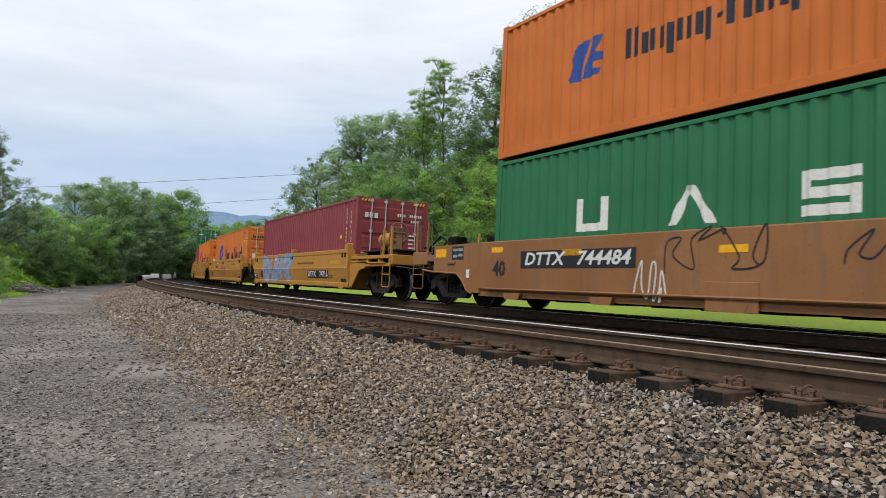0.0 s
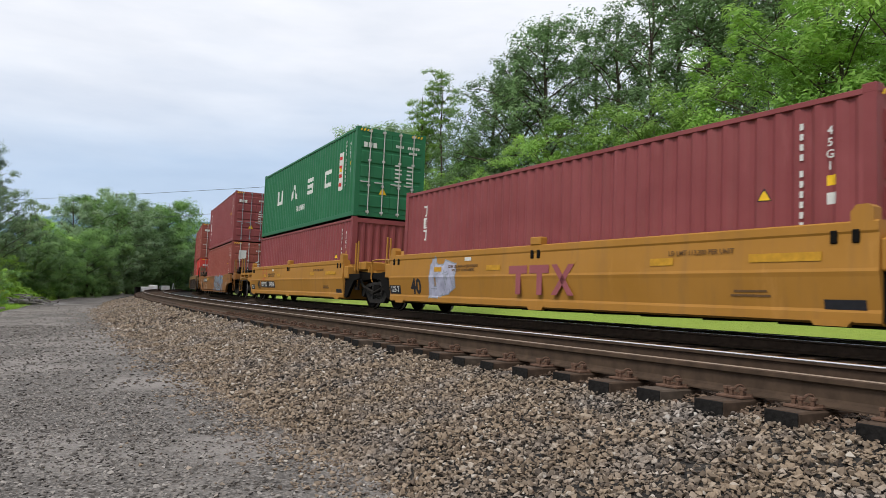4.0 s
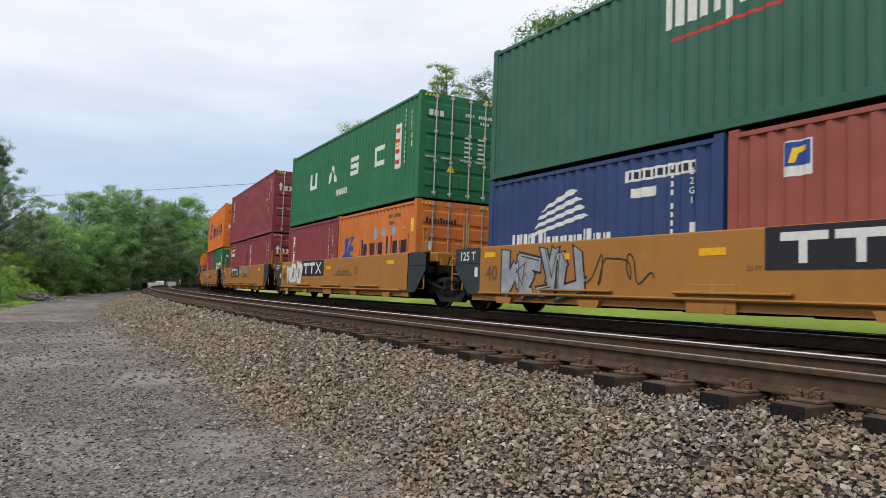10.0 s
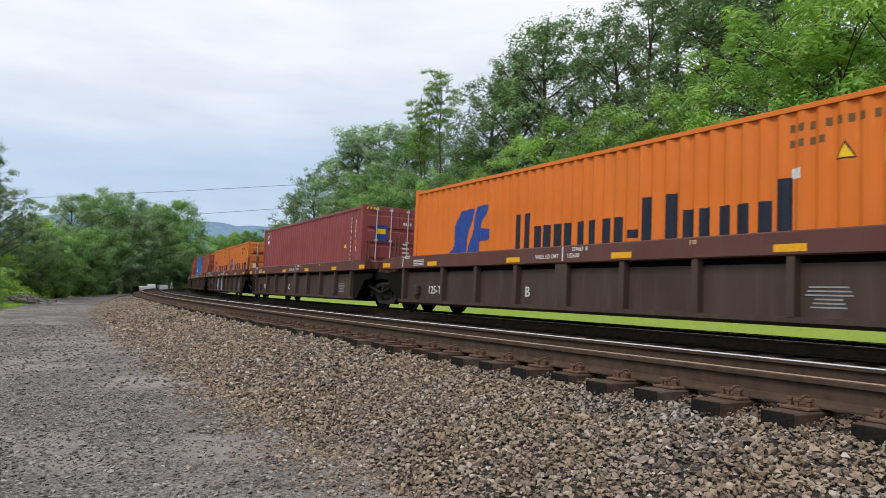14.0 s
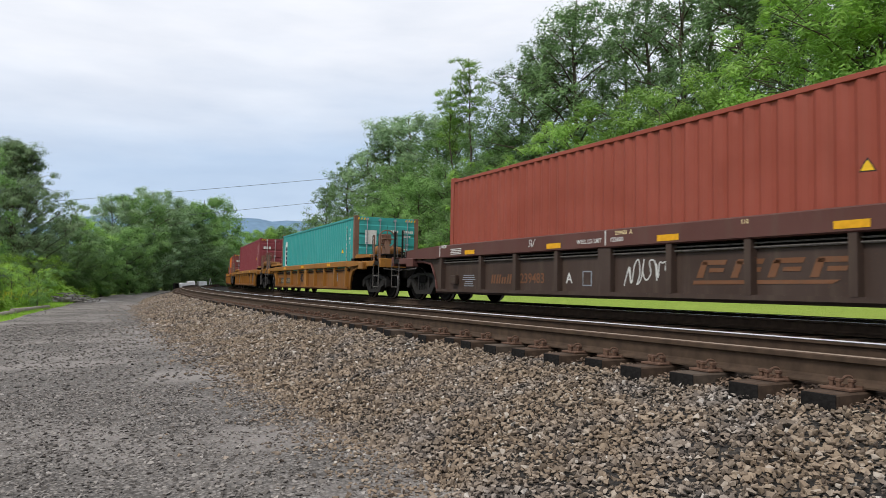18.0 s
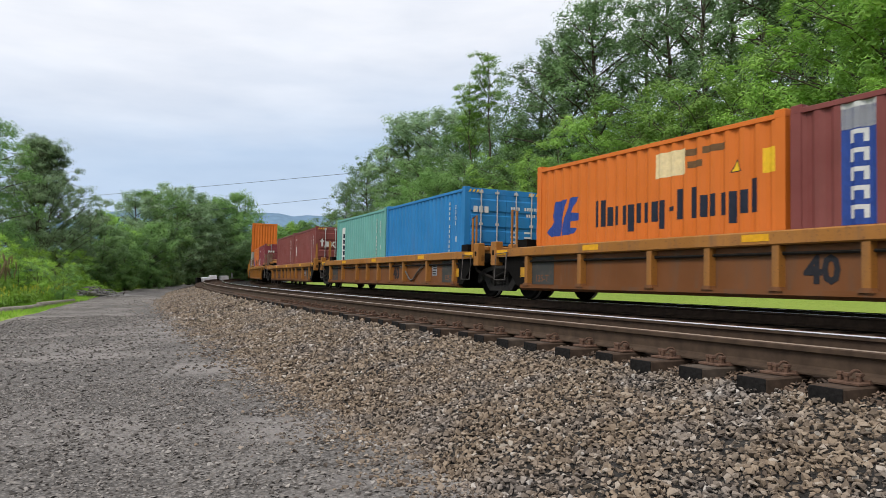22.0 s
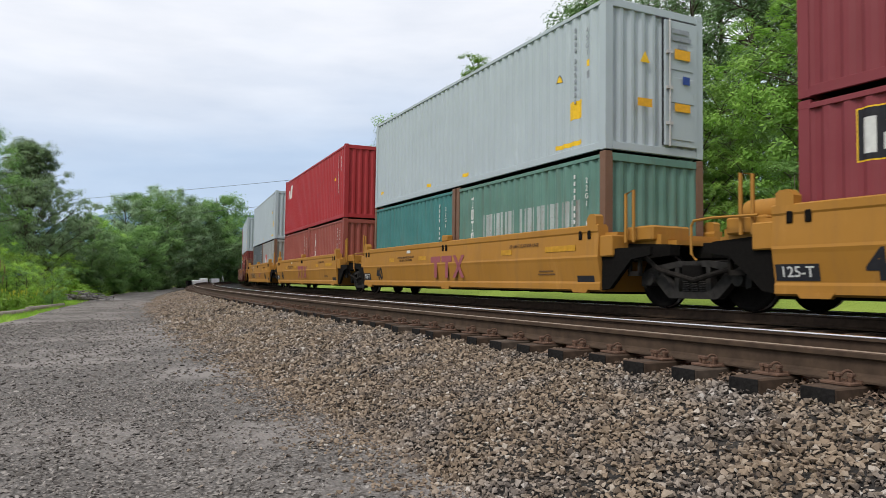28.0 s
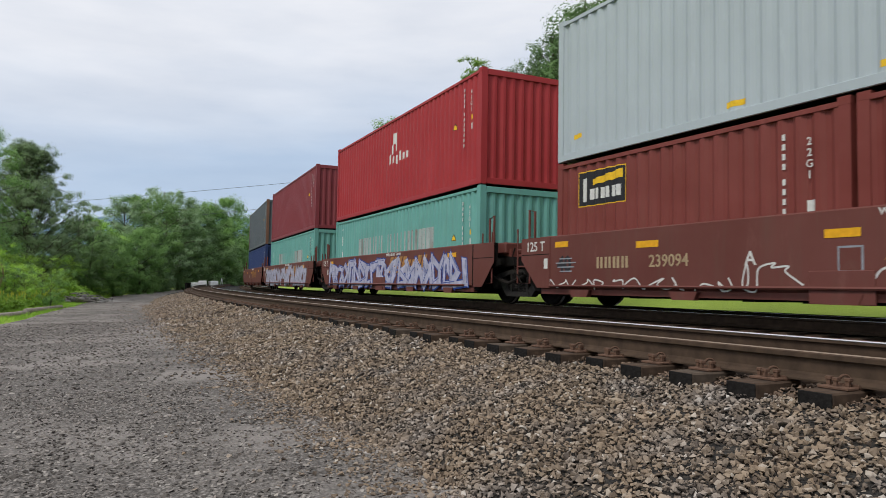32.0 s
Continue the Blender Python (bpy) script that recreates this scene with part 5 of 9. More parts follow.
            if style == "rib":
                brd = cached(("board", sg, deep), lambda: Shape().prism([(sg * 6.2, c0), (sg * 6.2, c1 - 0.005), (sg * 7.9, c1 - 0.05), (sg * 8.08, c1 - 0.09), (sg * 8.08, c0 + 0.04), (sg * 6.6, c0)][::sg], "y", 1.34, 1.52).mesh("end_plate"))
                part("end_plate", brd, chord or paint, car)
                part("beam_block", cached(("bblock", sg), lambda: Shape().box(min(sg * 7.62, sg * 8.05), max(sg * 7.62, sg * 8.05), 1.36, 1.55, 0.90, 1.14, 0.02).mesh("beam_block")), chord or paint, car)
                if paint not in (BN_RIB, DARK_RIB):
                    part("raised_box", cached(("rbox", sg), lambda: Shape().prism([(sg * 6.6, 1.36), (sg * 6.75, 1.43), (sg * 8.1, 1.40), (sg * 8.2, 1.36), (sg * 8.2, 1.30), (sg * 6.6, 1.30)][::sg], "y", 0.55, 1.34).mesh("raised_box")), chord or paint, car)
            elif style != "bulged":
                top = 1.38 if style == "flat" else 1.26
                brd = cached(("board", sg, style), lambda: Shape().prism([(sg * 6.2, 0.30), (sg * 6.2, top), (sg * 8.15, top - 0.03), (sg * 8.15, 0.76), (sg * 7.08, 0.72), (sg * 6.86, 0.56), (sg * 6.66, 0.34), (sg * 6.5, 0.30)][::sg], "y", 1.41, 1.505).mesh("end_plate"))
                part("end_plate", brd, paint, car)
                part("arch_flange", cached(("flange", sg), lambda: Shape().tube([(sg * 8.7, 1.49, 0.80), (sg * 8.2, 1.50, 0.75), (sg * 7.1, 1.50, 0.71), (sg * 6.88, 1.50, 0.56), (sg * 6.66, 1.50, 0.33), (sg * 6.5, 1.48, 0.28)], 0.026, 6).mesh("arch_flange")), paint, car)
                if style == "flat":
                    part("reflector", cached(("endamber", sg), lambda: Shape().box(min(sg * 7.6, sg * 8.06), max(sg * 7.6, sg * 8.06), 1.505, 1.509, 1.08, 1.27).mesh("reflector")), AMBER_MARK, car)
                    label_at = sg * 7.1
                    part("label_plate", cached(("endlabel", sg), lambda: Shape().box(label_at - 0.24, label_at + 0.24, 1.505, 1.508, 1.02, 1.32).mesh("label_plate")), BLACK_MARK, car, "black test label")
                    for lx, lz in ((-0.12, 1.24), (0.10, 1.24), (-0.12, 1.12), (0.10, 1.10)):
                        part("stencil_line", cached(("endline", sg, lx, lz), lambda: Shape().box(label_at + lx - 0.09, label_at + lx + 0.09, 1.508, 1.510, lz - 0.03, lz + 0.03).mesh("stencil_line")), GREY_MARK, car)
                part("number_card", cached(("card", sg), lambda: Shape().box(sg * 6.66 - 0.06, sg * 6.66 + 0.06, 1.505, 1.508, 0.62, 0.80).mesh("number_card")), WHITE_MARK, car)
                part("hinge", cached(("hinge", sg), lambda: Shape().box(sg * 7.35 - 0.16, sg * 7.35 + 0.16, 1.50, 1.54, 0.92, 0.99, 0.01).mesh("hinge")), RUSTPOST, car)
                part("step_box", cached(("stepbox", sg), lambda: Shape().box(min(sg * 8.62, sg * 9.32), max(sg * 8.62, sg * 9.32), 1.30, 1.43, 0.92, 1.24, 0.01).mesh("step_box")), paint, car)
                for q, (y0, z0, z1) in enumerate(((0.9, 1.35, 1.62), (0.3, 1.3, 1.5), (-0.5, 1.3, 1.75))):
                    part("valve_box", cached(("valve", sg, q), lambda: Shape().box(min(sg * (7.9 + 0.2 * q), sg * (8.3 + 0.2 * q)), max(sg * (7.9 + 0.2 * q), sg * (8.3 + 0.2 * q)), y0 - 0.16, y0 + 0.16, z0 - 0.14, z1, 0.03).mesh("valve_box")), BLACK_STEEL, car)
                for q in range(3):
                    part("lever", cached(("lever", sg, q), lambda: Shape().tube([(sg * 7.6, 1.2 - 0.3 * q, 1.25), (sg * 8.3, 1.25 - 0.3 * q, 1.62), (sg * 9.0, 1.2 - 0.3 * q, 1.3)], 0.025, 6).mesh("lever")), GREY_STEEL, car)
            part("coupler", cached(("coupler", sg), lambda: Shape().box(min(sg * 9.3, sg * 9.78), max(sg * 9.3, sg * 9.78), -0.12, 0.12, 0.76, 0.98, 0.03).box(min(sg * 9.7, sg * 9.97), max(sg * 9.7, sg * 9.97), -0.18, 0.16, 0.72, 1.02, 0.05).mesh("coupler")), GREY_STEEL, car)
            post_paint = GREY_STEEL if paint in (BN_RIB, BN_FLAT, DARK_RIB) else RUSTPOST if style == "rib" else (chord or paint)
            for x, y in ((9.28, 1.37), (8.72, 1.37), (9.28, -1.37)):
                part("corner_post", cached(("post", sg, x, y), lambda: Shape().box(min(sg * x, sg * (x - (0.09 if x > 9 else 0.045))), max(sg * x, sg * (x - (0.09 if x > 9 else 0.045))), y - 0.025, y + 0.025, 1.15, 1.98, 0.006).mesh("corner_post")), post_paint, car)
                part("handrail", cached(("grab", sg, x, y), lambda: Shape().tube([(sg * (x - 0.24), y, 1.2), (sg * (x - 0.17), y, 1.94), (sg * (x - 0.14), y, 1.97), (sg * (x - 0.03), y, 1.97)], 0.014, 6).mesh("handrail")), STEP_GREY, car)
            part("sill_step", cached(("ladder", sg), lambda: Shape().tube([(sg * 8.80, 1.42, 1.06), (sg * 8.80, 1.42, 0.37), (sg * 8.83, 1.42, 0.34), (sg * 9.28, 1.42, 0.34), (sg * 9.31, 1.42, 0.37), (sg * 9.31, 1.42, 1.06)], 0.014, 6).mesh("sill_step")), STEP_GREY if style == "rib" else (chord or paint), car)
            part("step_bar", cached(("stepbar", sg), lambda: Shape().tube([(sg * 8.80, 1.42, 0.68), (sg * 9.31, 1.42, 0.68)], 0.016, 6).mesh("step_bar")), STEP_GREY if style == "rib" else (chord or paint), car)
            part("uncoupling_lever", cached(("unc", sg), lambda: Shape().tube([(sg * 9.42, 1.3, 0.9), (sg * 9.45, 0.8, 0.86), (sg * 9.6, 0.2, 0.95)], 0.016, 6).mesh("uncoupling_lever")), STEP_GREY, car)
            part("brake_hose", cached(("hose", sg), lambda: Shape().tube([(sg * 9.35, 0.35, 0.85), (sg * 9.6, 0.36, 0.55), (sg * 9.85, 0.3, 0.42), (sg * 9.96, 0.22, 0.5)], 0.022, 6).mesh("brake_hose")), BLACK_STEEL, car)
            if sg < 0 and not deep_end and style != "low":
                part("air_tank", cached("endtank", lambda: Shape().lathe([(0, -0.58), (0.13, -0.58), (0.21, -0.50), (0.21, 0.50), (0.13, 0.58), (0, 0.58)], (0, 0, 0), 18).mesh("air_tank", True)), paint, car).matrix_local = Matrix.Translation((sg * 8.25, 0.95, 1.68)) @ pose(0, 0, 0, 0, 0, 90) if style != "rib" else Matrix.Translation((sg * 8.3, 0.75, 1.50)) @ Matrix.Diagonal((0.8, 0.8, 0.8, 1))
                for x in (7.95, 8.55) if style != "rib" else (8.3,):
                    part("tank_cradle", cached(("cradle", style == "rib"), lambda: Shape().box(-0.04, 0.04, 0.75 if style != "rib" else 0.5, 1.12, 1.24, 1.50 if style != "rib" else 1.36).mesh("tank_cradle")), paint, car).location = (sg * x, 0, 0)
                    part("tank_strap", cached(("strap", style == "rib"), lambda: Shape().lathe([(0.213, -0.025), (0.218, -0.02), (0.218, 0.02), (0.213, 0.025)], (0, 0, 0), 18).mesh("tank_strap", True)), RUSTPOST, car).matrix_local = Matrix.Translation((sg * x, 0.95, 1.68)) @ pose(0, 0, 0, 0, 0, 90) if style != "rib" else Matrix.Translation((sg * 8.3, 1.0, 1.50)) @ Matrix.Diagonal((0.8, 0.8, 0.8, 1))
                part("brake_wheel", cached(("bwheel", sg), lambda: Shape().tube([(sg * 8.86, 1.0 + 0.28 * math.cos(a * 0.35), 1.86 + 0.28 * math.sin(a * 0.35)) for a in range(19)], 0.022, 6).tube([(sg * 8.86, 0.72, 1.86), (sg * 8.86, 1.28, 1.86)], 0.018, 6).tube([(sg * 8.86, 1.0, 1.58), (sg * 8.86, 1.0, 2.14)], 0.018, 6).mesh("brake_wheel")), RUSTPOST, car)
                part("brake_stand", cached(("bstand", sg), lambda: Shape().prism([(sg * 8.55, 1.16), (sg * 9.0, 1.16), (sg * 8.82, 1.95), (sg * 8.68, 1.95)], "y", 0.92, 1.08).mesh("brake_stand")), RUSTPOST, car)
                part("gear_box", cached(("bgear", sg), lambda: Shape().box(min(sg * 8.62, sg * 8.84), max(sg * 8.62, sg * 8.84), 0.84, 1.16, 1.70, 2.02, 0.03).mesh("gear_box")), RUSTPOST, car)
            wheels += truck_parts(car, sg * 7.88, math.degrees(-sg * 7.88 / R_TRAIN))
        else:
            part("link_deck", cached(("ldeck", sg), lambda: Shape().box(min(sg * 6.5, sg * 7.6), max(sg * 6.5, sg * 7.6), -0.95, 0.95, 1.04, 1.12).box(min(sg * 6.5, sg * 7.4), max(sg * 6.5, sg * 7.4), -1.1, -0.95, 1.0, 1.22).box(min(sg * 6.5, sg * 7.4), max(sg * 6.5, sg * 7.4), 0.95, 1.1, 1.0, 1.22).mesh("link_deck")), chord or paint, car)
            if style == "rib":
                part("chord_end", cached(("chordend", sg, c0), lambda: Shape().prism([(sg * 6.27, c0 + 0.01), (sg * 7.2, c0 + 0.01), (sg * 7.26, c0 + 0.05), (sg * 7.26, c1 - 0.03), (sg * 6.27, c1)][::sg], "y", 1.36, 1.528).mesh("chord_end")), chord, car)
                part("reflector", cached(("chordamber", sg, c0), lambda: Shape().box(min(sg * 6.78, sg * 7.22), max(sg * 6.78, sg * 7.22), 1.528, 1.532, c0 + 0.05, c0 + 0.16).mesh("reflector")), AMBER_MARK, car)
            if deep_end:
                part("end_hanger", cached(("hanger", sg), lambda: Shape().box(min(sg * 7.26, sg * 7.5), max(sg * 7.26, sg * 7.5), 1.34, 1.53, 0.74, 1.29, 0.015).mesh("end_hanger")), chord, car)
                part("slot", cached(("hslot", sg), lambda: Shape().box(sg * 7.38 - 0.035, sg * 7.38 + 0.035, 1.529, 1.533, 0.98, 1.09, 0.01).mesh("slot")), BLACK_STEEL, car)
                part("hand_hold", cached(("hhold", sg), lambda: Shape().tube([(sg * 6.75, 1.56, 1.0), (sg * 6.75, 1.60, 0.42), (sg * 7.2, 1.60, 0.42), (sg * 7.2, 1.56, 1.0), (sg * 6.7, 1.56, 1.02)], 0.014, 6).mesh("hand_hold")), STEP_GREY, car)
            part("side_bearing", cached(("sbear", sg), lambda: Shape().prism([(sg * 6.6, 0.78), (sg * 7.62, 0.86), (sg * 7.62, 1.04), (sg * 6.6, 1.1)][::sg], "y", 0.9, 1.12).mesh("side_bearing")), BLACK_STEEL, car)
            part("end_box", cached(("endbox", sg, deep_end), lambda: Shape().box(min(sg * 6.62, sg * 7.3), max(sg * 6.62, sg * 7.3), 0.35, 1.2, 1.12, 1.24 if deep_end else 1.38, 0.03).mesh("end_box")), chord or paint, car)
            if style == "bulged":
                part("corner_block", cached(("cblock", sg), lambda: Shape().box(min(sg * 6.28, sg * 6.62), max(sg * 6.28, sg * 6.62), 1.2, 1.50, 0.86, 1.24, 0.02).mesh("corner_block")), paint, car)
                part("frame_box", cached(("fbox", sg), lambda: Shape().box(min(sg * 6.85, sg * 7.15), max(sg * 6.85, sg * 7.15), 1.28, 1.34, 0.52, 0.60).box(min(sg * 6.85, sg * 6.9), max(sg * 6.85, sg * 6.9), 1.28, 1.34, 0.52, 0.85).box(min(sg * 7.1, sg * 7.15), max(sg * 7.1, sg * 7.15), 1.28, 1.34, 0.52, 0.85).mesh("frame_box")), GREY_STEEL, car)
                if sg > 0:
                    part("air_tank", cached("linktank", lambda: Shape().lathe([(0, -0.48), (0.13, -0.48), (0.19, -0.42), (0.19, 0.42), (0.13, 0.48), (0, 0.48)], (0, 0, 0), 18).mesh("air_tank", True)), paint, car).matrix_local = Matrix.Translation((6.95, 0.55, 1.50)) @ pose(0, 0, 0, 0, 0, 90)
                    part("grab_rail", cached("grabrail", lambda: Shape().tube([(6.62, 1.36, 1.36), (7.4, 1.36, 1.38), (7.75, 1.36, 1.36), (7.8, 1.36, 1.28), (7.8, 1.36, 0.85), (7.7, 1.36, 0.75)], 0.022, 6).mesh("grab_rail")), paint, car)
            if style == "flat" and sg > 0:
                lettering(car, "125 T", 0.27, 6.42, 1.522, 1.18, WHITE_MARK)
                part("panel_label", Shape().box(6.0, 6.12, 1.520, 1.523, 0.74, 0.94), WHITE_MARK, car)
                part("grab_rail", cached("slatepipe", lambda: Shape().tube([(7.2, 1.50, 1.2), (7.3, 1.50, 1.0), (7.2, 1.48, 0.7), (7.0, 1.46, 0.45)], 0.016, 6).mesh("grab_rail")), GREY_STEEL, car)
            if style == "flat":
                part("end_panel", cached(("slate", sg), lambda: Shape().prism([(sg * (p + (0.0 if sg > 0 else 0.42)), q) for p, q in ((5.93, 0.36), (5.93, 1.37), (6.9, 1.37), (6.92, 1.30), (6.92, 0.92), (6.36, 0.36))][::sg], "y", 1.512, 1.520).mesh("end_panel")), DARK_PANEL if paint is not BN_FLAT else BN_FLAT, car, "dark slate end panel" if paint is not BN_FLAT else "")
                part("panel_back", cached(("slateback", sg), lambda: Shape().prism([(sg * (p + (0.0 if sg > 0 else 0.42)), q) for p, q in ((5.86, 0.40), (5.86, 1.36), (6.9, 1.36), (6.9, 0.94), (6.36, 0.40))][::sg], "y", 1.40, 1.509).mesh("panel_back")), BLACK_STEEL, car)
                part("seam", cached(("seam", sg), lambda: Shape().box(min(sg * 5.95, sg * 6.9) - (0.42 if sg < 0 else 0), max(sg * 5.95, sg * 6.9) - (0.42 if sg < 0 else 0), 1.520, 1.524, 1.02, 1.035).mesh("seam")), GREY_STEEL, car)
            part("handrail", cached(("lgrab", sg), lambda: Shape().tube([(sg * 6.75, 1.30, 1.1), (sg * 6.75, 1.30, 1.95), (sg * 6.95, 1.30, 2.0), (sg * 6.95, 1.30, 1.1)], 0.03, 6).mesh("handrail")), chord or paint, car)
            if style not in ("rib", "bulged"):
                part("ladder", cached(("lladder", sg), lambda: Shape().tube([(sg * 6.7, 1.46, 1.6), (sg * 6.7, 1.46, 0.45), (sg * 7.15, 1.46, 0.45), (sg * 7.15, 1.46, 1.6)], 0.02, 6).tube([(sg * 6.7, 1.46, 0.8), (sg * 7.15, 1.46, 0.8)], 0.018, 6).tube([(sg * 6.7, 1.46, 1.15), (sg * 7.15, 1.46, 1.15)], 0.018, 6).mesh("ladder")), chord or paint, car)
            if end == "owner":
                wheels += truck_parts(car, sg * gap, math.degrees(-sg * gap / R_TRAIN))
                part("brake_pipe", cached(("bpipe", sg), lambda: Shape().tube([(sg * 6.5, 1.2, 0.95), (sg * 7.2, 1.22, 0.62), (sg * 7.9, 1.2, 0.45), (sg * 8.6, 1.22, 0.62), (sg * 9.1, 1.2, 0.95)], 0.042, 8).mesh("brake_pipe")), GREY_STEEL, car)
    return car, wheels


def ux(u):
    """Metres from the tail end of the side beam, seen from the road, to x."""
    return 6.28 - u


Y_SIDE = {"bulged": 1.537, "flat": 1.512, "low": 1.512, "rib": 1.392}


TILTED = pose(0, 0, 0, -9.0, 0, 0) @ NEAR_SIDE


def skin(style, z, y=None):
    """Where the side's plating lies at a height, and how marks on it face."""
    if style == "bulged" and z < 0.80:
        return 1.470 + 0.158 * (max(z, 0.42) - 0.42) + 0.004, TILTED
    return (Y_SIDE[style] if y is None else y) + 0.001, NEAR_SIDE


def car_text(car, style, words, size, u, z, material):
    y, face = skin(style, z)
    return lettering(car, words, size, ux(u), y, z, material, face)


def car_rect(car, style, u, z, w, h, material, name="reflector", y=None):
    y, face = skin(style, z, y)
    return marking(car, name, [rect(-w / 2, -h / 2, w / 2, h / 2)], material, ux(u), y, z, face)


def reporting_mark(car, style, u, z, w=2.5, h=0.34, ink=WHITE_MARK, y=None, words="", slant=0.0, panel=BLACK_MARK):
    """A black panel with the car's letters and number; bars where they cannot be read."""
    yy, face = skin(style, z, y)
    car_rect(car, style, u, z, w, h, panel, "number_panel", y)
    if words:
        ends = [q.co.x for q in text_mesh(words, h * 1.02, slant, 0.02).vertices]
        wide = Matrix.Diagonal((min(1.35, w * 0.92 / (max(ends) - min(ends))), 1, 1, 1))
        lettering(car, words, h * 1.02, ux(u), yy + 0.005, z, ink, face @ wide, slant, 0.02)
        return
    out = [rect(-w * 0.46 + i * 0.2, -h * 0.28, -w * 0.46 + i * 0.2 + 0.075, h * 0.26) for i in range(4)]
    out += [rect(w * 0.03 + i * 0.19, -h * 0.28, w * 0.03 + i * 0.19 + 0.075, h * 0.26) for i in range(6)]
    marking(car, "number_bars", out, ink, ux(u), yy + 0.004, z, face)


FOLDS = [(0.24, 1.487), (0.38, 1.487), (0.42, 1.472), (0.80, 1.532), (0.86, 1.547), (0.90, 1.537), (1.30, 1.517), (1.33, 1.532), (1.45, 1.532)]


def plating(y, z):
    """The plating's place at a height; y above 1.535 names the creased cars."""
    if y < 1.535:
        return y
    for (z0, y0), (z1, y1) in zip(FOLDS, FOLDS[1:]):
        if z < z1:
            return y0 + (y1 - y0) * max(0.0, z - z0) / (z1 - z0)
    return FOLDS[-1][1]


def sprayed(car, outlines, u, z, y, ink, lift, name="spray_paint"):
    """A film of paint laid over the plating, outline by outline; drawn as seen from the road."""
    v, f = [], []
    for i, o in enumerate(outlines):
        bm = bmesh.new()
        bm.faces.new([bm.verts.new((px, pz + z, 0)) for px, pz in o])
        if y >= 1.535:
            for cut, _ in FOLDS[1:-1]:
                bmesh.ops.bisect_plane(bm, geom=bm.verts[:] + bm.edges[:] + bm.faces[:], plane_co=(0, cut, 0), plane_no=(0, 1, 0))
        bmesh.ops.triangulate(bm, faces=bm.faces[:])
        bm.verts.index_update()
        k = len(v)
        v += [(ux(u) - q.co.x, plating(y, q.co.y) + lift + 0.0003 * (i % 7), q.co.y) for q in bm.verts]
        f += [tuple(q.index + k for q in p.verts) for p in bm.faces]
        bm.free()
    return tagged(part(name, Shape().add(v, f), ink, car), kind="stuff" if len(outlines) > 1 else "")


def bar_outline(p, q, t, slope=0.0):
    """A straight stroke of width t from p to q with slanting ends."""
    d = Vector((q[0] - p[0], q[1] - p[1])).normalized()
    n = Vector((-d.y, d.x)) * t / 2
    e = d * (t * slope)
    return [(p[0] - n.x - d.x * t * 0.3 + e.x, p[1] - n.y - d.y * t * 0.3 + e.y), (q[0] - n.x + d.x * t * 0.3 + e.x, q[1] - n.y + d.y * t * 0.3 + e.y),
            (q[0] + n.x + d.x * t * 0.3 - e.x, q[1] + n.y + d.y * t * 0.3 - e.y), (p[0] + n.x - d.x * t * 0.3 - e.x, p[1] + n.y - d.y * t * 0.3 - e.y)]


def spray(car, u, z, w, h, y, fill, edge, seed, accent=None):
    """A sprayed tag: interlocked thick strokes with a rim, inner lines and small accents, no readable word."""
    r = random.Random(seed)
    n = max(3, round(w / (h * 0.72)))
    cell = w / n
    strokes = []
    for i in range(n):
        x0 = -w / 2 + i * cell
        knots = [(x0 + cell * a, h * b) for a, b in ((r.uniform(-0.15, 0.2), -0.42), (r.uniform(-0.2, 0.35), r.uniform(0.25, 0.46)), (r.uniform(0.7, 1.25), r.uniform(0.15, 0.46)), (r.uniform(0.6, 1.3), r.uniform(-0.46, -0.25)), (r.uniform(0.2, 0.8), r.uniform(-0.15, 0.2)))]
        pairs = r.sample(((0, 1), (1, 2), (2, 4), (4, 3), (1, 4), (0, 4), (2, 3), (0, 3)), 5)
        strokes += [(knots[a], knots[b], h * r.uniform(0.17, 0.30), r.uniform(-0.4, 0.4)) for a, b in pairs]
    sprayed(car, [bar_outline(p, q, t + 0.09 * min(1.0, h), e) for p, q, t, e in strokes], u, z, y, edge, 0.0008)
    sprayed(car, [bar_outline(p, q, t, e) for p, q, t, e in strokes], u, z, y, fill, 0.0034)
    lines = []
    for p, q, t, e in strokes[::2]:
        n2 = Vector((-(q[1] - p[1]), q[0] - p[0])).normalized() * t * 0.32
        lines.append(bar_outline((p[0] + n2.x, p[1] + n2.y), (q[0] + n2.x, q[1] + n2.y), 0.022))
    sprayed(car, lines, u, z, y, BLACK_MARK if fill is SILVER_SPRAY else edge, 0.0062, "spray_stroke")
    if accent is not None:
        spots = []
        for i in range(n * 2):
            x, q, a = r.uniform(-w / 2, w / 2), r.uniform(-0.35, 0.35) * h, r.uniform(0.06, 0.16) * h
            spots.append([(x - a, q), (x, q - a * 0.7), (x + a * r.uniform(0.6, 1.6), q + a * 0.3), (x + a * 0.2, q + a)])
        sprayed(car, spots, u, z, y, accent, 0.0088, "spray_stroke")


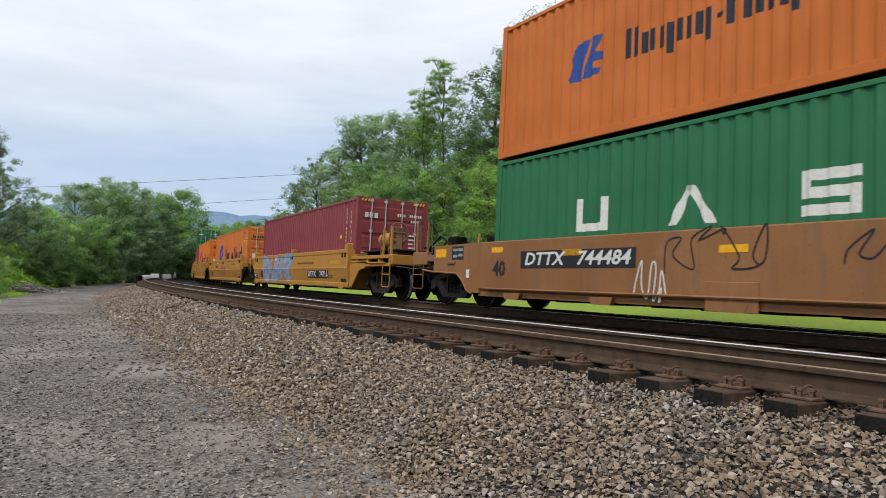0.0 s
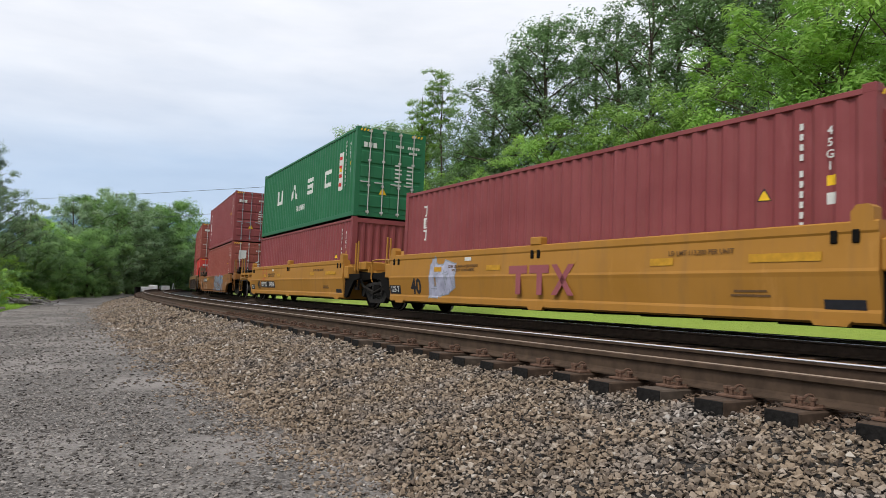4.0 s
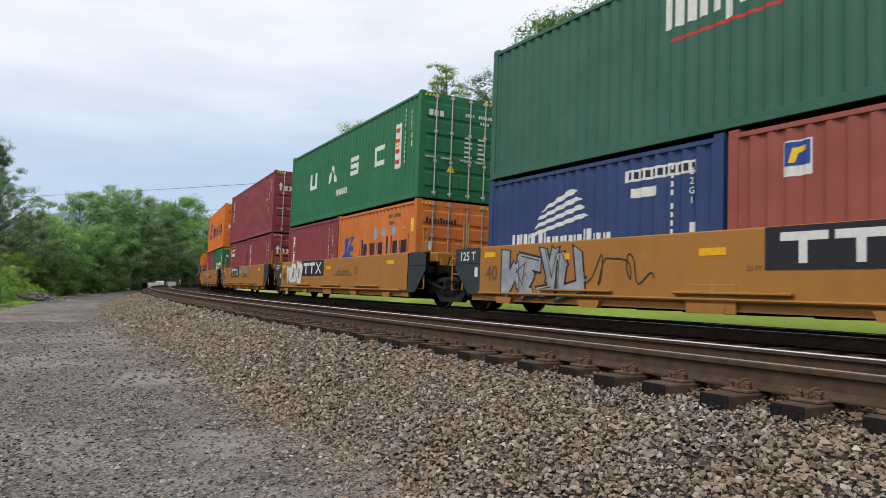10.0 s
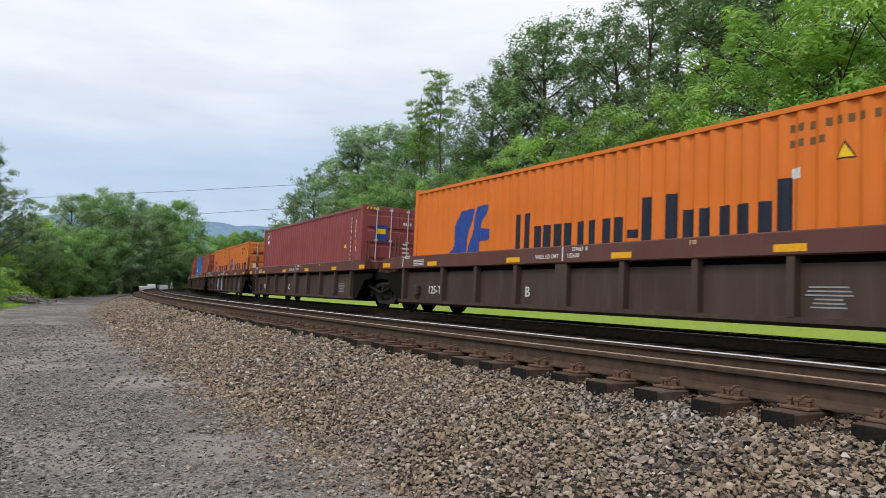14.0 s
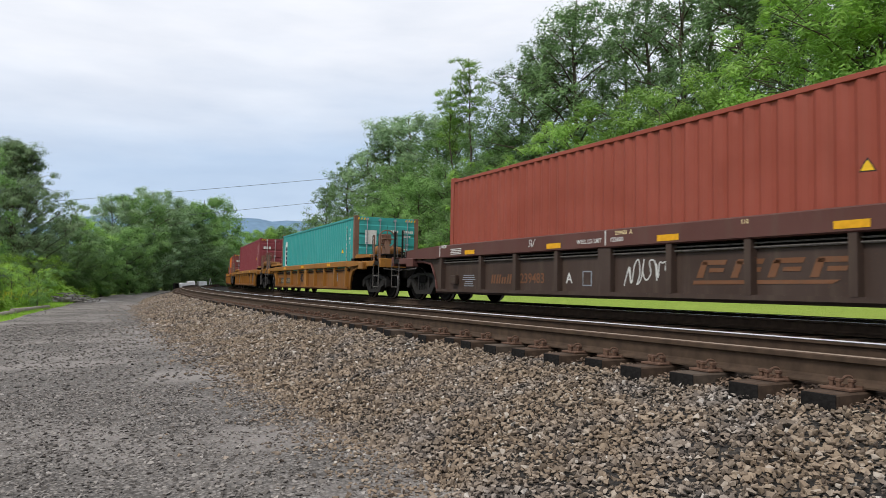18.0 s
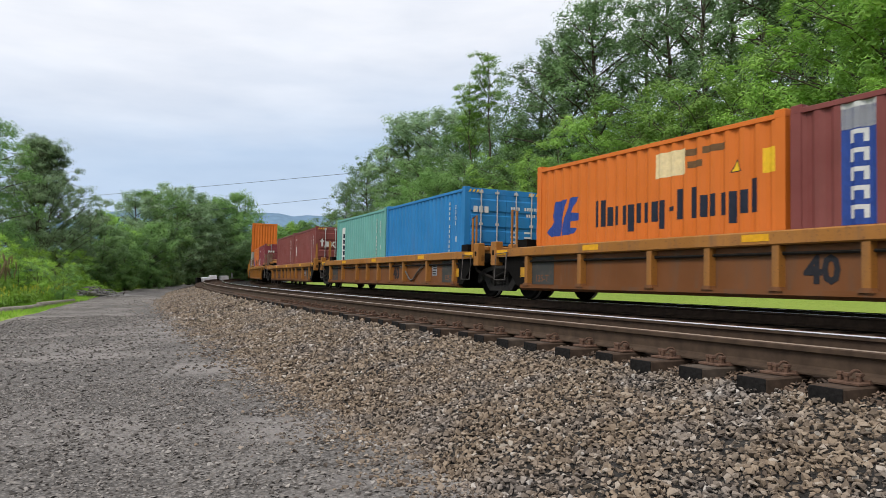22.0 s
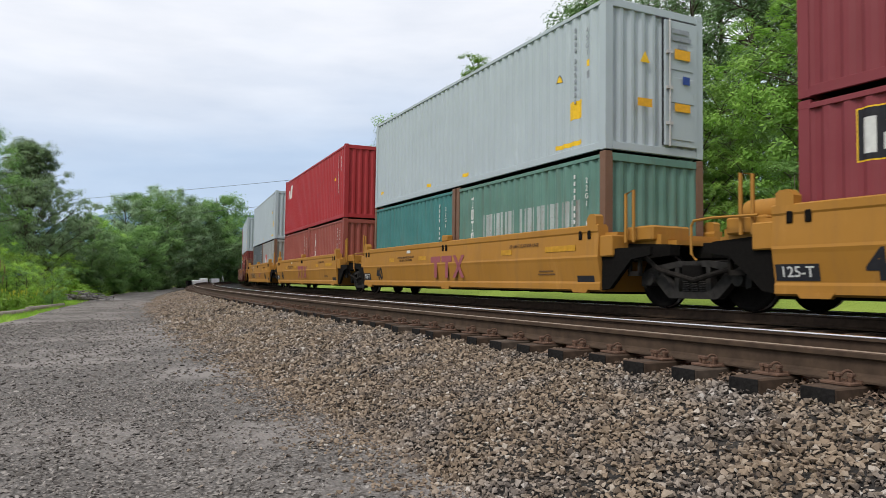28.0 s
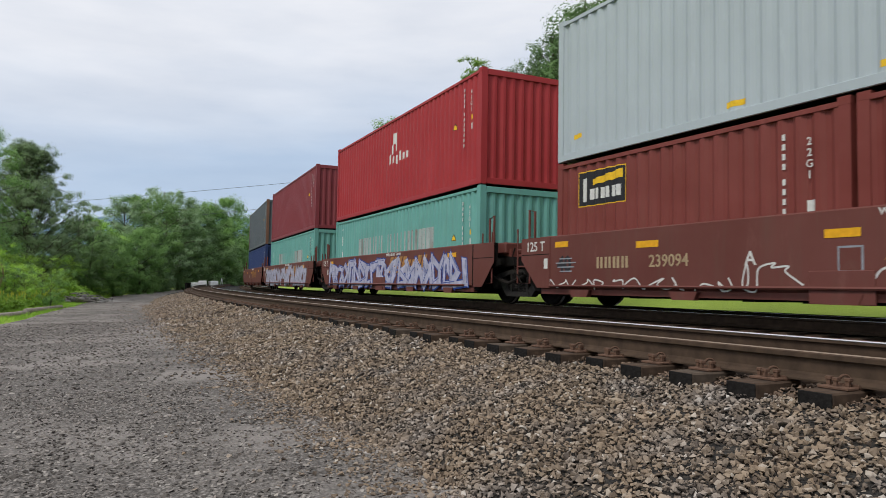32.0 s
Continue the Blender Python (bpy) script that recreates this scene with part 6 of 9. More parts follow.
def bubble_tag(car, u, z, w, h, fill, edge, sort, seed):
    """A round-lettered sprayed tag: flared or lobed bodies, ring lines and hatched highlights."""
    r = random.Random(seed)
    def ring(cx, cz, a, b, n=18):
        return [(cx * w + a * w * math.cos(q * 6.2832 / n), cz * h + b * h * math.sin(q * 6.2832 / n)) for q in range(n)]
    def grown(o, by):
        mx, mz = sum(p[0] for p in o) / len(o), sum(p[1] for p in o) / len(o)
        return [(mx + (px - mx) * by, mz + (pz - mz) * by) for px, pz in o]
    if sort == "rings":
        bodies = [[(-0.50 * w, 0.16 * h), (-0.44 * w, 0.42 * h), (-0.12 * w, 0.50 * h), (-0.04 * w, 0.18 * h), (-0.10 * w, -0.32 * h), (-0.40 * w, -0.40 * h)],
                  [(-0.04 * w, 0.12 * h), (0.02 * w, 0.40 * h), (0.48 * w, 0.52 * h), (0.46 * w, 0.20 * h), (0.40 * w, -0.20 * h), (0.06 * w, -0.3 * h)], ring(-0.22, -0.20, 0.22, 0.28), ring(0.24, -0.18, 0.25, 0.30)]
        rings = [ring(-0.22, -0.16, 0.15, 0.22), ring(0.22, -0.16, 0.18, 0.26)]
    else:
        bodies = [ring(-0.36, 0.24, 0.11, 0.26), ring(-0.14, 0.22, 0.12, 0.28), ring(0.14, 0.26, 0.15, 0.24), ring(-0.28, -0.22, 0.11, 0.28), ring(0.02, -0.18, 0.10, 0.24), ring(0.25, 0.0, 0.15, 0.26),
                  [(0.18 * w, 0.1 * h), (0.38 * w, 0.1 * h), (0.52 * w, -0.42 * h), (0.40 * w, -0.46 * h), (0.24 * w, -0.2 * h)]]
        rings = [ring(-0.36, 0.26, 0.05, 0.14), ring(-0.14, 0.24, 0.05, 0.14), ring(0.16, 0.26, 0.07, 0.12)]
    sprayed(car, [grown(o, 1.12 if len(o) > 8 else 1.06) for o in bodies], u, z, 1.394, edge, 0.0008)
    sprayed(car, bodies, u, z, 1.394, SMOKE_SPRAY, 0.0034)
    lines = [bar_outline(p, q, 0.030) for o in rings for p, q in zip(o, o[1:] + o[:1])]
    sprayed(car, lines, u, z, 1.394, BLACK_MARK if sort == "rings" else edge, 0.0062, "spray_stroke")
    shine = []
    for o in bodies:
        mx, mz = sum(p[0] for p in o) / len(o), sum(p[1] for p in o) / len(o)
        for k in range(5):
            q = mz + (0.09 * k - 0.2 + r.uniform(-0.03, 0.03)) * h
            shine.append(bar_outline((mx - r.uniform(0.04, 0.13) * w, q), (mx + r.uniform(0.04, 0.13) * w, q + r.uniform(-0.02, 0.02)), 0.016))
    sprayed(car, shine, u, z, 1.394, fill, 0.0092, "spray_stroke")


def scrawl(car, u, z, w, h, y, ink, seed, strokes=9, thick=0.026):
    """One fast looping sprayed line, as a bent ribbon."""
    r = random.Random(seed)
    keys = [(-w / 2 + w * (i + r.uniform(-1.7, 1.7)) / (2 * strokes), r.uniform(-0.35, 0.35) * h if i % 2 else (0.5 if bool(i % 4) ^ (r.random() < 0.2) else -0.5) * h * r.uniform(0.5, 1.0)) for i in range(2 * strokes + 1)]
    keys = [keys[0]] + keys + [keys[-1]]
    pts = []
    for a, b, c, d in zip(keys, keys[1:], keys[2:], keys[3:]):
        for k in range(6):
            t = k / 6
            pts.append(Vector([0.5 * (2 * q + (m - p) * t + (2 * p - 5 * q + 4 * m - n) * t * t + (3 * q - p - 3 * m + n) * t ** 3) for p, q, m, n in zip(a, b, c, d)]))
    v, f = [], []
    for i, p in enumerate(pts):
        d = pts[min(i + 1, len(pts) - 1)] - pts[max(i - 1, 0)]
        n = Vector((-d.y, d.x)).normalized() * thick / 2
        for q in (p - n, p + n):
            v.append((ux(u) - q.x, plating(y, q.y + z) + 0.0012 + 0.00004 * i, q.y + z))
    f = [(2 * i, 2 * i + 1, 2 * i + 3, 2 * i + 2) for i in range(len(pts) - 1)]
    part("spray_paint", Shape().add(v, f), ink, car)


def slash_logo(car, style, u, z, w, h, ink, plane=None):
    """The pool's three-letter mark, as plain strokes."""
    t = h * 0.28
    yy = Y_SIDE[style] if plane is None else plane
    out = []
    for k in (0, 1):
        x = -w / 2 + k * w * 0.34
        out += [rect(x, h / 2 - t, x + w * 0.30, h / 2), rect(x + w * 0.12, -h / 2, x + w * 0.12 + t, h / 2 - t)]
    x = w * 0.18
    out += [[(x, -h / 2), (x + t, -h / 2), (x + w * 0.32, h / 2), (x + w * 0.32 - t, h / 2)], [(x, h / 2), (x + w * 0.32 - t, -h / 2), (x + w * 0.32, -h / 2), (x + t, h / 2)]]
    marking(car, "pool_mark", out, ink, ux(u), yy + 0.005, z)

# ---- the train, head first ----
HC, ST, L40, L20 = 2.896, 2.591, 12.192, 6.058
FLOOR = 0.257
KNOTS = [15.87, 15.945, 15.881, 15.771, 15.695, 15.603, 15.581, 15.569, 15.511]   # speed, m/s, every 4 s
TRAIN_S = [12.21, 32.15, 48.11, 64.28, 80.13, 96.08, 116.19, 136.14, 156.19, 171.62, 187.26, 202.66, 218.12, 237.96, 253.62, 269.30, 284.68, 300.47, 320.10, 339.92, 359.67, 375.22, 391.39, 410.88, 430.69, 446.71, 462.76, 478.61, 494.34, 514.20, 529.52, 545.25, 560.02]


def run(t):
    """Metres that the train has gone after t seconds."""
    d, i = 0.0, 0
    while t > 4.0 and i < 7:
        d += 2.0 * (KNOTS[i] + KNOTS[i + 1])
        t -= 4.0
        i += 1
    return d + KNOTS[i] * t + (KNOTS[i + 1] - KNOTS[i]) * t * t / 8.0


def on_track(s):
    a = s / R_TRAIN
    return pose(CX - R_TRAIN * math.cos(a), R_TRAIN * math.sin(a), Z_TRAIN, CANT, 0, 90 - math.degrees(a))


SETS = [(0, 0), (1, 5), (6, 6), (7, 7), (8, 12), (13, 17), (18, 18), (19, 19), (20, 22), (23, 23), (24, 28), (29, 32)]
LOOK = {}
for k in (1, 2, 3, 4, 5, 24, 25, 26, 27, 28):
    LOOK[k] = ("bulged", TAN_A, TAN_A, "yellow-tan well car with creased bulging sides")
for k in range(8, 13):
    LOOK[k] = ("flat", TAN_C, TAN_C, "flat-sided tan well car with slate-black ends")
for k in range(13, 18):
    LOOK[k] = ("rib", BN_RIB, BN_CHORD, "grimy brown rib-sided well car with a red-brown top chord")
for k in (18, 19, 23):
    LOOK[k] = ("rib", TAN_RIB, TAN_CHORD, "dirty yellow rib-sided well car")
for k in (20, 21, 22):
    LOOK[k] = ("rib", RUST_RIB, RUST_CHORD, "rusty orange-brown rib-sided well car")
for k in range(29, 33):
    LOOK[k] = ("flat", BN_FLAT, BN_FLAT, "red-brown flat-sided well car sprayed with tags")
LOOK[0] = ("flat", OLD_BROWN, OLD_BROWN, "old brown well car with looping black tags")
LOOK[6] = ("low", TAN_B, TAN_B, "orange-tan well car with a large silver tag")
LOOK[7] = ("rib", DARK_RIB, DARK_CHORD, "grimy dark rib-sided well car with a worn yellow chord")

# containers: (level, position, length, height, paint, door end, label); position 'a' tail, 'b' head, '' whole length
P_MAROON = "maroon corrugated shipping container"
LOADS = {
    0: [("", L40, HC, ORANGE_3, False, "orange corrugated container with a blue mark", 1), ("", L40, HC, GREEN, False, "green corrugated container with wide white letters", 0)],
    1: [("", L40, HC, MAROON, True, P_MAROON, 0)],
    2: [("", L40, HC, ORANGE_2, True, "orange container with a blue mark and dark name", 0)],
    3: [("", L40, HC, ORANGE, True, "bright orange container with a blue mark and dark name", 0)],
    4: [("", L40, HC, MAROON_2, True, P_MAROON, 0)],
    5: [("", L40, HC, GREEN, True, "green container with wide white letters", 1), ("", L40, ST, MAROON_2, False, P_MAROON, 0)],
    6: [("", L40, HC, MAROON_2, True, "maroon container with white upright letters", 1), ("", L40, HC, BROWNRED, True, "brown-red container with upright white letters", 0)],
    7: [("", L40, HC, BROWNRED, True, "faded brown-red corrugated container", 1), ("a", L20, ST, BROWNRED, False, "faded brown-red short container", 0), ("b", L20, ST, BRIGHTRED, True, "bright red short container", 0)],
    8: [("", L40, HC, MAROON, True, "maroon container with a blue dot", 1), ("a", L20, ST, RUSTRED, False, "oxide red short container", 0), ("b", L20, ST, MAROON_2, False, "maroon short container with tall cream letters", 0)],
    9: [("", L40, HC, GREEN_2, True, "dark green container with a white name", 1), ("a", L20, ST, NAVY, False, "navy blue short container with a white wing mark", 0), ("b", L20, ST, BROWNRED, True, "brown-red short container with a blue sign", 0)],
    10: [("", L40, HC, GREEN, True, "green container with wide white letters", 1), ("a", L20, ST, MAROON, False, "plain maroon short container", 0), ("b", L20, ST, ORANGE_2, True, "orange short container with a blue mark", 0)],
    11: [("", L40, HC, MAROON, True, "maroon container with white letters", 1), ("a", L20, ST, MAROON, False, "maroon short container with a small board", 0), ("b", L20, ST, MAROON, True, "maroon short container with white letters", 0)],
    12: [("", L40, HC, ORANGE, True, "orange container with a blue mark and dark name", 1), ("a", L20, ST, MAROON, False, "plain maroon short container", 0), ("b", L20, ST, GREEN, True, "green short container with white letters", 0)],
    13: [("", L40, HC, ORANGE, True, "orange container with a blue mark and dark name", 0)],
    14: [("", L40, HC, MAROON_2, True, "maroon container with a blue and yellow sign", 0)],
    15: [("a", L20, ST, ORANGE_2, False, "orange short container with a blue mark", 0), ("b", L20, ST, ORANGE_2, True, "orange short container with a blue mark", 0)],
    16: [("a", L20, ST, BLUE, False, "blue short container with an orange star mark", 0), ("b", L20, ST, RUSTRED, True, "oxide red short container", 0)],
    17: [("", L40, HC, RUSTRED, True, "oxide red container with a red and white door sign", 0)],
    18: [("", L40, ST, TEAL, True, "turquoise container with a white upright sign", 0)],
    19: [("", L40, HC, MAROON, True, "plain dark maroon container", 0)],
    20: [("a", L20, ST, ORANGE, False, "orange short container with a blue mark", 0), ("b", L20, ST, TEXRED, True, "dull-maroon short container with a blue upright sign", 0)],
    21: [("a", L20, ST, TEAL_2, False, "faded sea-green short container with a white upright sign", 0), ("b", L20, ST, SKYBLUE, True, "bright blue short container", 0)],
    22: [("a", L20, ST, TEXRED, False, "plain dull-red short container", 0), ("b", L20, ST, TEXRED, True, "maroon short container with white letters", 0)],
    23: [("a", L20, ST, ORANGE_2, False, "orange short container with a blue mark", 0), ("b", L20, ST, MAROON, True, "maroon short container with white letters", 0)],
    24: [("", L40, HC, ORANGE, False, "orange container with a blue mark and dark name", 1), ("", L40, ST, GREY, False, "light grey container with a red mark", 0)],
    25: [("", L40, HC, MAROON, False, "maroon container with a small sign", 1), ("a", L20, ST, MAROON, False, "maroon short container with a black and yellow board", 0), ("b", L20, ST, MAROON, False, "maroon short container with a black and yellow board", 0)],
    26: [("", L40, HC, PALE, "hatch", "new pale grey container with yellow labels", 1), ("a", L20, ST, SEA_2, False, "worn teal short container", 0), ("b", L20, ST, SEA, False, "worn teal short container with broken white letters", 0)],
    27: [("", L40, HC, RED, False, "bright red container with white letters", 1), ("a", L20, ST, BROWNRED, False, "dark red short container", 0), ("b", L20, ST, BROWNRED, False, "dark red short container with white upright letters", 0)],
    28: [("", L40, HC, PALE, "hatch", "new pale grey container with yellow labels", 1), ("a", L20, ST, SLATE, False, "worn slate grey short container", 0), ("b", L20, ST, OLDGREY, False, "worn grey short container with white letters", 0)],
    29: [("", L40, HC, PALE, "hatch", "new pale grey container with yellow labels", 1), ("a", L20, ST, DEEPRED, False, "deep red short container with a board", 0), ("b", L20, ST, DEEPRED, False, "oxide red short container with white upright letters", 0)],
    30: [("", L40, HC, RED, False, "red container with a small white mark", 1), ("", L40, ST, TEAL_2, False, "faded sea-green container with broken white letters", 0)],
    31: [("", L40, HC, MAROON, False, P_MAROON, 1), ("", L40, ST, TEAL_2, False, "faded sea-green container with broken white letters", 0)],
    32: [("", L40, HC, SLATE, False, "plain slate grey container", 1), ("", L40, ST, NAVY, False, "dark navy blue container", 0)],
}
MOVERS, WHEELS = [], []     # things and their place along the train; wheel sets likewise
CARS, BOXES = {}, {}
for first, last in SETS:
    for k in range(first, last + 1):
        style, paint, chord, label = LOOK[k]
        front = "platform" if k == first and k else "link"
        rear = "platform" if k == last and k != 32 else "owner"
        car, wheels = well_car(style, paint, chord, front, rear, label, "even" if k == 18 else None, (TRAIN_S[k + 1] - TRAIN_S[k]) / 2 if rear == "owner" and k < 32 else 7.87)
        mid = TRAIN_S[k] - 6.096
        CARS[k] = car
        MOVERS.append((car, mid, Matrix()))
        WHEELS += [(w, mid) for w in wheels]
        base = max([h for p, L, h, *_, up in LOADS[k] if not up])
        for i, (p, L, h, col, door, lab, up) in enumerate(LOADS[k]):
            posts = RUSTPOST if col in (SEA, SEA_2, OLDGREY, SLATE, TEAL) else None
            c = container(L, h, col, lab, door, posts, seed=k + i)
            x = {"": 0.0, "a": 3.067, "b": -3.067}[p]
            MOVERS.append((c, mid, Matrix.Translation((x, 0, FLOOR + (base + 0.03 if up else 0.0)))))
            for sx in (-1, 1) if up else ():
                for sy in (-1, 1):
                    part("twist_lock", cached("twist_lock", lambda: Shape().box(-0.07, 0.07, -0.05, 0.05, -0.03, 0.004, 0.006).mesh("twist_lock")), BLACK_STEEL, c).location = (sx * (L / 2 - 0.09), sy * (W2 - 0.08), 0)
            BOXES[(k, "top" if up else p)] = (c, L, h)
for ob, mid, inner in MOVERS:
    ob.matrix_world = on_track(mid) @ inner

# ---- marks on the containers and cars ----
for key in ((0, "top"), (2, ""), (3, ""), (10, "b"), (12, "top"), (13, ""), (15, "a"), (15, "b"), (20, "a"), (23, "a"), (24, "top")):
    hl_marks(*BOXES[key], small=key == (0, "top"))
    c, L, H = BOXES[key]
    if key[1] in ("", "b") or key == (12, "top"):
        marking(c, "line_name", [rect(-0.95 + 0.085 * i, 0, -0.95 + 0.085 * i + 0.055, 0.10 if i % 5 else 0.14) for i in range(11)], NAVY_MARK, -L / 2 - 0.027, 0, H - 0.62, FRONT_END)
        marking(c, "warning_sign", [[(0, 0), (0.3, 0), (0.15, 0.27)]], YELLOW_MARK, -L / 2 - 0.027, 0.42, 0.95, FRONT_END)
        end_square(c, L, 0.85, 1.35, 0.2, 0.24, WHITE_MARK)
c, L, H = BOXES[(20, "a")]
plate(c, L, 3.86, 2.12, 0.7, 0.42, CREAM_MARK, "patch")

# wide white letters on the green containers
for key in ((0, ""), (5, "top"), (10, "top")):
    c, L, H = BOXES[key]
    wide_letters(c, L, 2.55, 1.24, 0.60, 4, 1.38, WHITE_MARK)
    plate(c, L, 10.75, 1.6, 0.42, 1.28, WHITE_MARK)
    marking(c, "stencil_line", [rect(-0.14, z, 0.14, z + 0.12) for z in (1.1, 1.4, 1.7, 2.0)], RED_MARK, side_x(L, 10.75), OUT + 0.003, 0)
    line_name(c, L, 5.6, 0.72, 1.1, 0.3, "xxx xxxx xxd", WHITE_MARK)
c, L, H = BOXES[(12, "b")]
wide_letters(c, L, 1.55, 0.95, 0.66, 4, 0.04, WHITE_MARK)
plate(c, L, 5.45, 1.5, 0.43, 0.86, WHITE_MARK)
marking(c, "stencil_line", [rect(-0.14, z, 0.14, z + 0.10) for z in (1.15, 1.35, 1.55, 1.75)], RED_MARK, side_x(L, 5.45), OUT + 0.003, 0)

# upright letter columns: container, distance from the tail, top, size, count, paint
for key, u, top, size, count, ink in (((6, "top"), 0.9, 2.42, 0.50, 3, WHITE_MARK), ((6, ""), 0.85, 2.50, 0.24, 6, WHITE_MARK), ((4, ""), 1.1, 2.45, 0.27, 3, WHITE_MARK),
                                      ((8, "a"), 0.86, 2.20, 0.24, 4, WHITE_MARK), ((8, "b"), 0.9, 2.26, 0.34, 4, CREAM_MARK), ((10, "a"), 0.72, 2.16, 0.3, 3, WHITE_MARK),
                                      ((11, "top"), 0.96, 2.48, 0.36, 3, WHITE_MARK), ((11, "b"), 0.95, 2.22, 0.34, 3, WHITE_MARK), ((12, "a"), 0.75, 2.16, 0.3, 3, WHITE_MARK),
                                      ((16, "b"), 1.1, 2.25, 0.23, 4, WHITE_MARK), ((22, "b"), 0.85, 2.22, 0.36, 3, WHITE_MARK), ((23, "b"), 1.1, 2.22, 0.5, 2, WHITE_MARK),
                                      ((27, "b"), 1.2, 2.23, 0.22, 4, WHITE_MARK), ((29, "b"), 1.0, 2.2, 0.22, 4, WHITE_MARK)):
    c, L, H = BOXES[key]
    letters_down(c, L, u, top, size, count, ink, 1.3 if size > 0.4 else 1.14)

# boards and small signs
for key, u in (((11, "a"), 1.35), ((25, "a"), 1.4), ((25, "b"), 1.45), ((29, "a"), 1.3)):
    c, L, H = BOXES[key]
    board(c, L, u, 2.0, 1.28, 0.68, BLACK_MARK, YELLOW_MARK, YELLOW_MARK)
for key, u, z in (((9, "b"), 1.05, 2.05), ((14, ""), 0.75, 2.45), ((25, "top"), 1.2, 2.38), ((7, "a"), 0.9, 2.05)):
    c, L, H = BOXES[key]
    plate(c, L, u, z, 0.42, 0.48, WHITE_MARK)
    marking(c, "sign_plate", [rect(-0.19, -0.10, 0.19, 0.22)], BLUE_MARK, side_x(L, u), OUT + 0.003, z)
    marking(c, "emblem", [[(-0.12, -0.06), (-0.04, -0.06), (0.0, 0.06), (0.12, 0.09), (0.12, 0.16), (-0.06, 0.14)]], YELLOW_MARK, side_x(L, u), OUT + 0.006, z)
c, L, H = BOXES[(8, "top")]
marking(c, "emblem", [[(0.17 * math.cos(a * 0.4), 0.17 * math.sin(a * 0.4)) for a in range(16)]], SKY_MARK, side_x(L, 1.0), OUT, 2.22)
c, L, H = BOXES[(9, "top")]
line_name(c, L, 4.9, 1.85, 3.0, 0.62, "HxgHlxd", WHITE_MARK)
marking(c, "emblem", [rect(0, 0, 2.2, 0.05)], RED_MARK, side_x(L, 5.0), OUT, 1.62)
c, L, H = BOXES[(9, "a")]
marking(c, "emblem", [[(0.0 + 0.12 * i, 0.16 * i), (1.75 - 0.1 * i, 0.16 * i + 0.32), (1.6 - 0.12 * i, 0.16 * i + 0.38), (0.1 + 0.12 * i, 0.16 * i + 0.09)] for i in range(4)], WHITE_MARK, side_x(L, 1.45), OUT, 1.28)
line_name(c, L, 0.9, 1.06, 2.9, 0.30, "HHH HxgxxHxx", WHITE_MARK)
plate(c, L, 5.0 - 0.2, 2.18, 1.5, 0.2, WHITE_MARK)
marking(c, "number_bars", [rect(-0.65 + 0.13 * i, -0.06, -0.57 + 0.13 * i, 0.06) for i in range(11)], NAVY_MARK, side_x(L, 4.8), OUT + 0.003, 2.18)
plate(c, L, 4.5, 1.88, 0.55, 0.16, WHITE_MARK)
c, L, H = BOXES[(10, "b")]
for du in (3.2, 3.85, 4.5):
    marking(c, "diamond_sign", [[(0, -0.2), (0.2, 0), (0, 0.2), (-0.2, 0)]], GREY_MARK, side_x(L, du), OUT, 1.82)
c, L, H = BOXES[(16, "a")]
marking(c, "emblem", [[(-0.5, 0.2), (0.1, 0.08), (0.5, 0.38), (0.15, -0.02), (0.5, -0.12), (0.0, -0.06), (-0.45, -0.3), (-0.12, 0.05)]], AMBER_MARK, side_x(L, 1.25), OUT, 1.95)
line_name(c, L, 0.6, 1.42, 1.28, 0.28, "xxxxx", WHITE_MARK)
for key in ((18, ""), (21, "a")):
    c, L, H = BOXES[key]
    plate(c, L, 0.93, 1.5, 0.42, 1.4, WHITE_MARK)
    marking(c, "line_name", [rect(-0.11, z, 0.11, z + 0.17) for z in (0.85, 1.08, 1.31, 1.54, 1.77)], NAVY_MARK, side_x(L, 0.93), OUT + 0.003, 0)
c, L, H = BOXES[(20, "b")]
plate(c, L, 0.95, 1.65, 0.46, 1.5, BLUE_MARK)
plate(c, L, 0.95, 2.3, 0.46, 0.35, WHITE_MARK)
marking(c, "line_name", [o for z in (0.98, 1.22, 1.46, 1.70, 1.94) for o in (rect(-0.12, z, -0.06, z + 0.17), rect(-0.06, z + 0.11, 0.12, z + 0.17), rect(0.06, z, 0.12, z + 0.11))], WHITE_MARK, side_x(L, 0.95), OUT + 0.003, 0)
c, L, H = BOXES[(24, "")]
line_name(c, L, 1.35, 1.75, 1.5, 0.3, "HxHl", RED_MARK)
marking(c, "line_name", [rect(-0.45 + 0.24 * i, 0, -0.27 + 0.24 * i, 0.22) for i in range(4)], RED_MARK, -L / 2 - 0.004, 0.1, 1.6, FRONT_END)
c, L, H = BOXES[(27, "top")]
line_name(c, L, 0.85, 1.85, 0.98, 0.66, "xHl", WHITE_MARK, 0.15, 0.26)
for key, u, w in (((26, "b"), 1.4, 3.9), ((30, ""), 2.9, 6.6), ((31, ""), 2.9, 6.6)):
    c, L, H = BOXES[key]
    line_name(c, L, u, 1.1, w, 0.66, "HHlHH HHllHlHH", WORN_WHITE, 0, 0.15)
    letters_down(c, L, 0.85, 2.25, 0.26, 4, WHITE_MARK)
c, L, H = BOXES[(28, "b")]
marking(c, "emblem", [[(0.42 * math.cos(0.3 * a), 0.40 * math.sin(0.3 * a)) for a in range(21)]], RED_MARK, side_x(L, 1.9), OUT, 1.42)
marking(c, "emblem", [[(0.28 * math.cos(0.3 * a) - 0.08, 0.24 * math.sin(0.3 * a) - 0.06) for a in range(21)]], WHITE_MARK, side_x(L, 1.9), OUT + 0.003, 1.42)
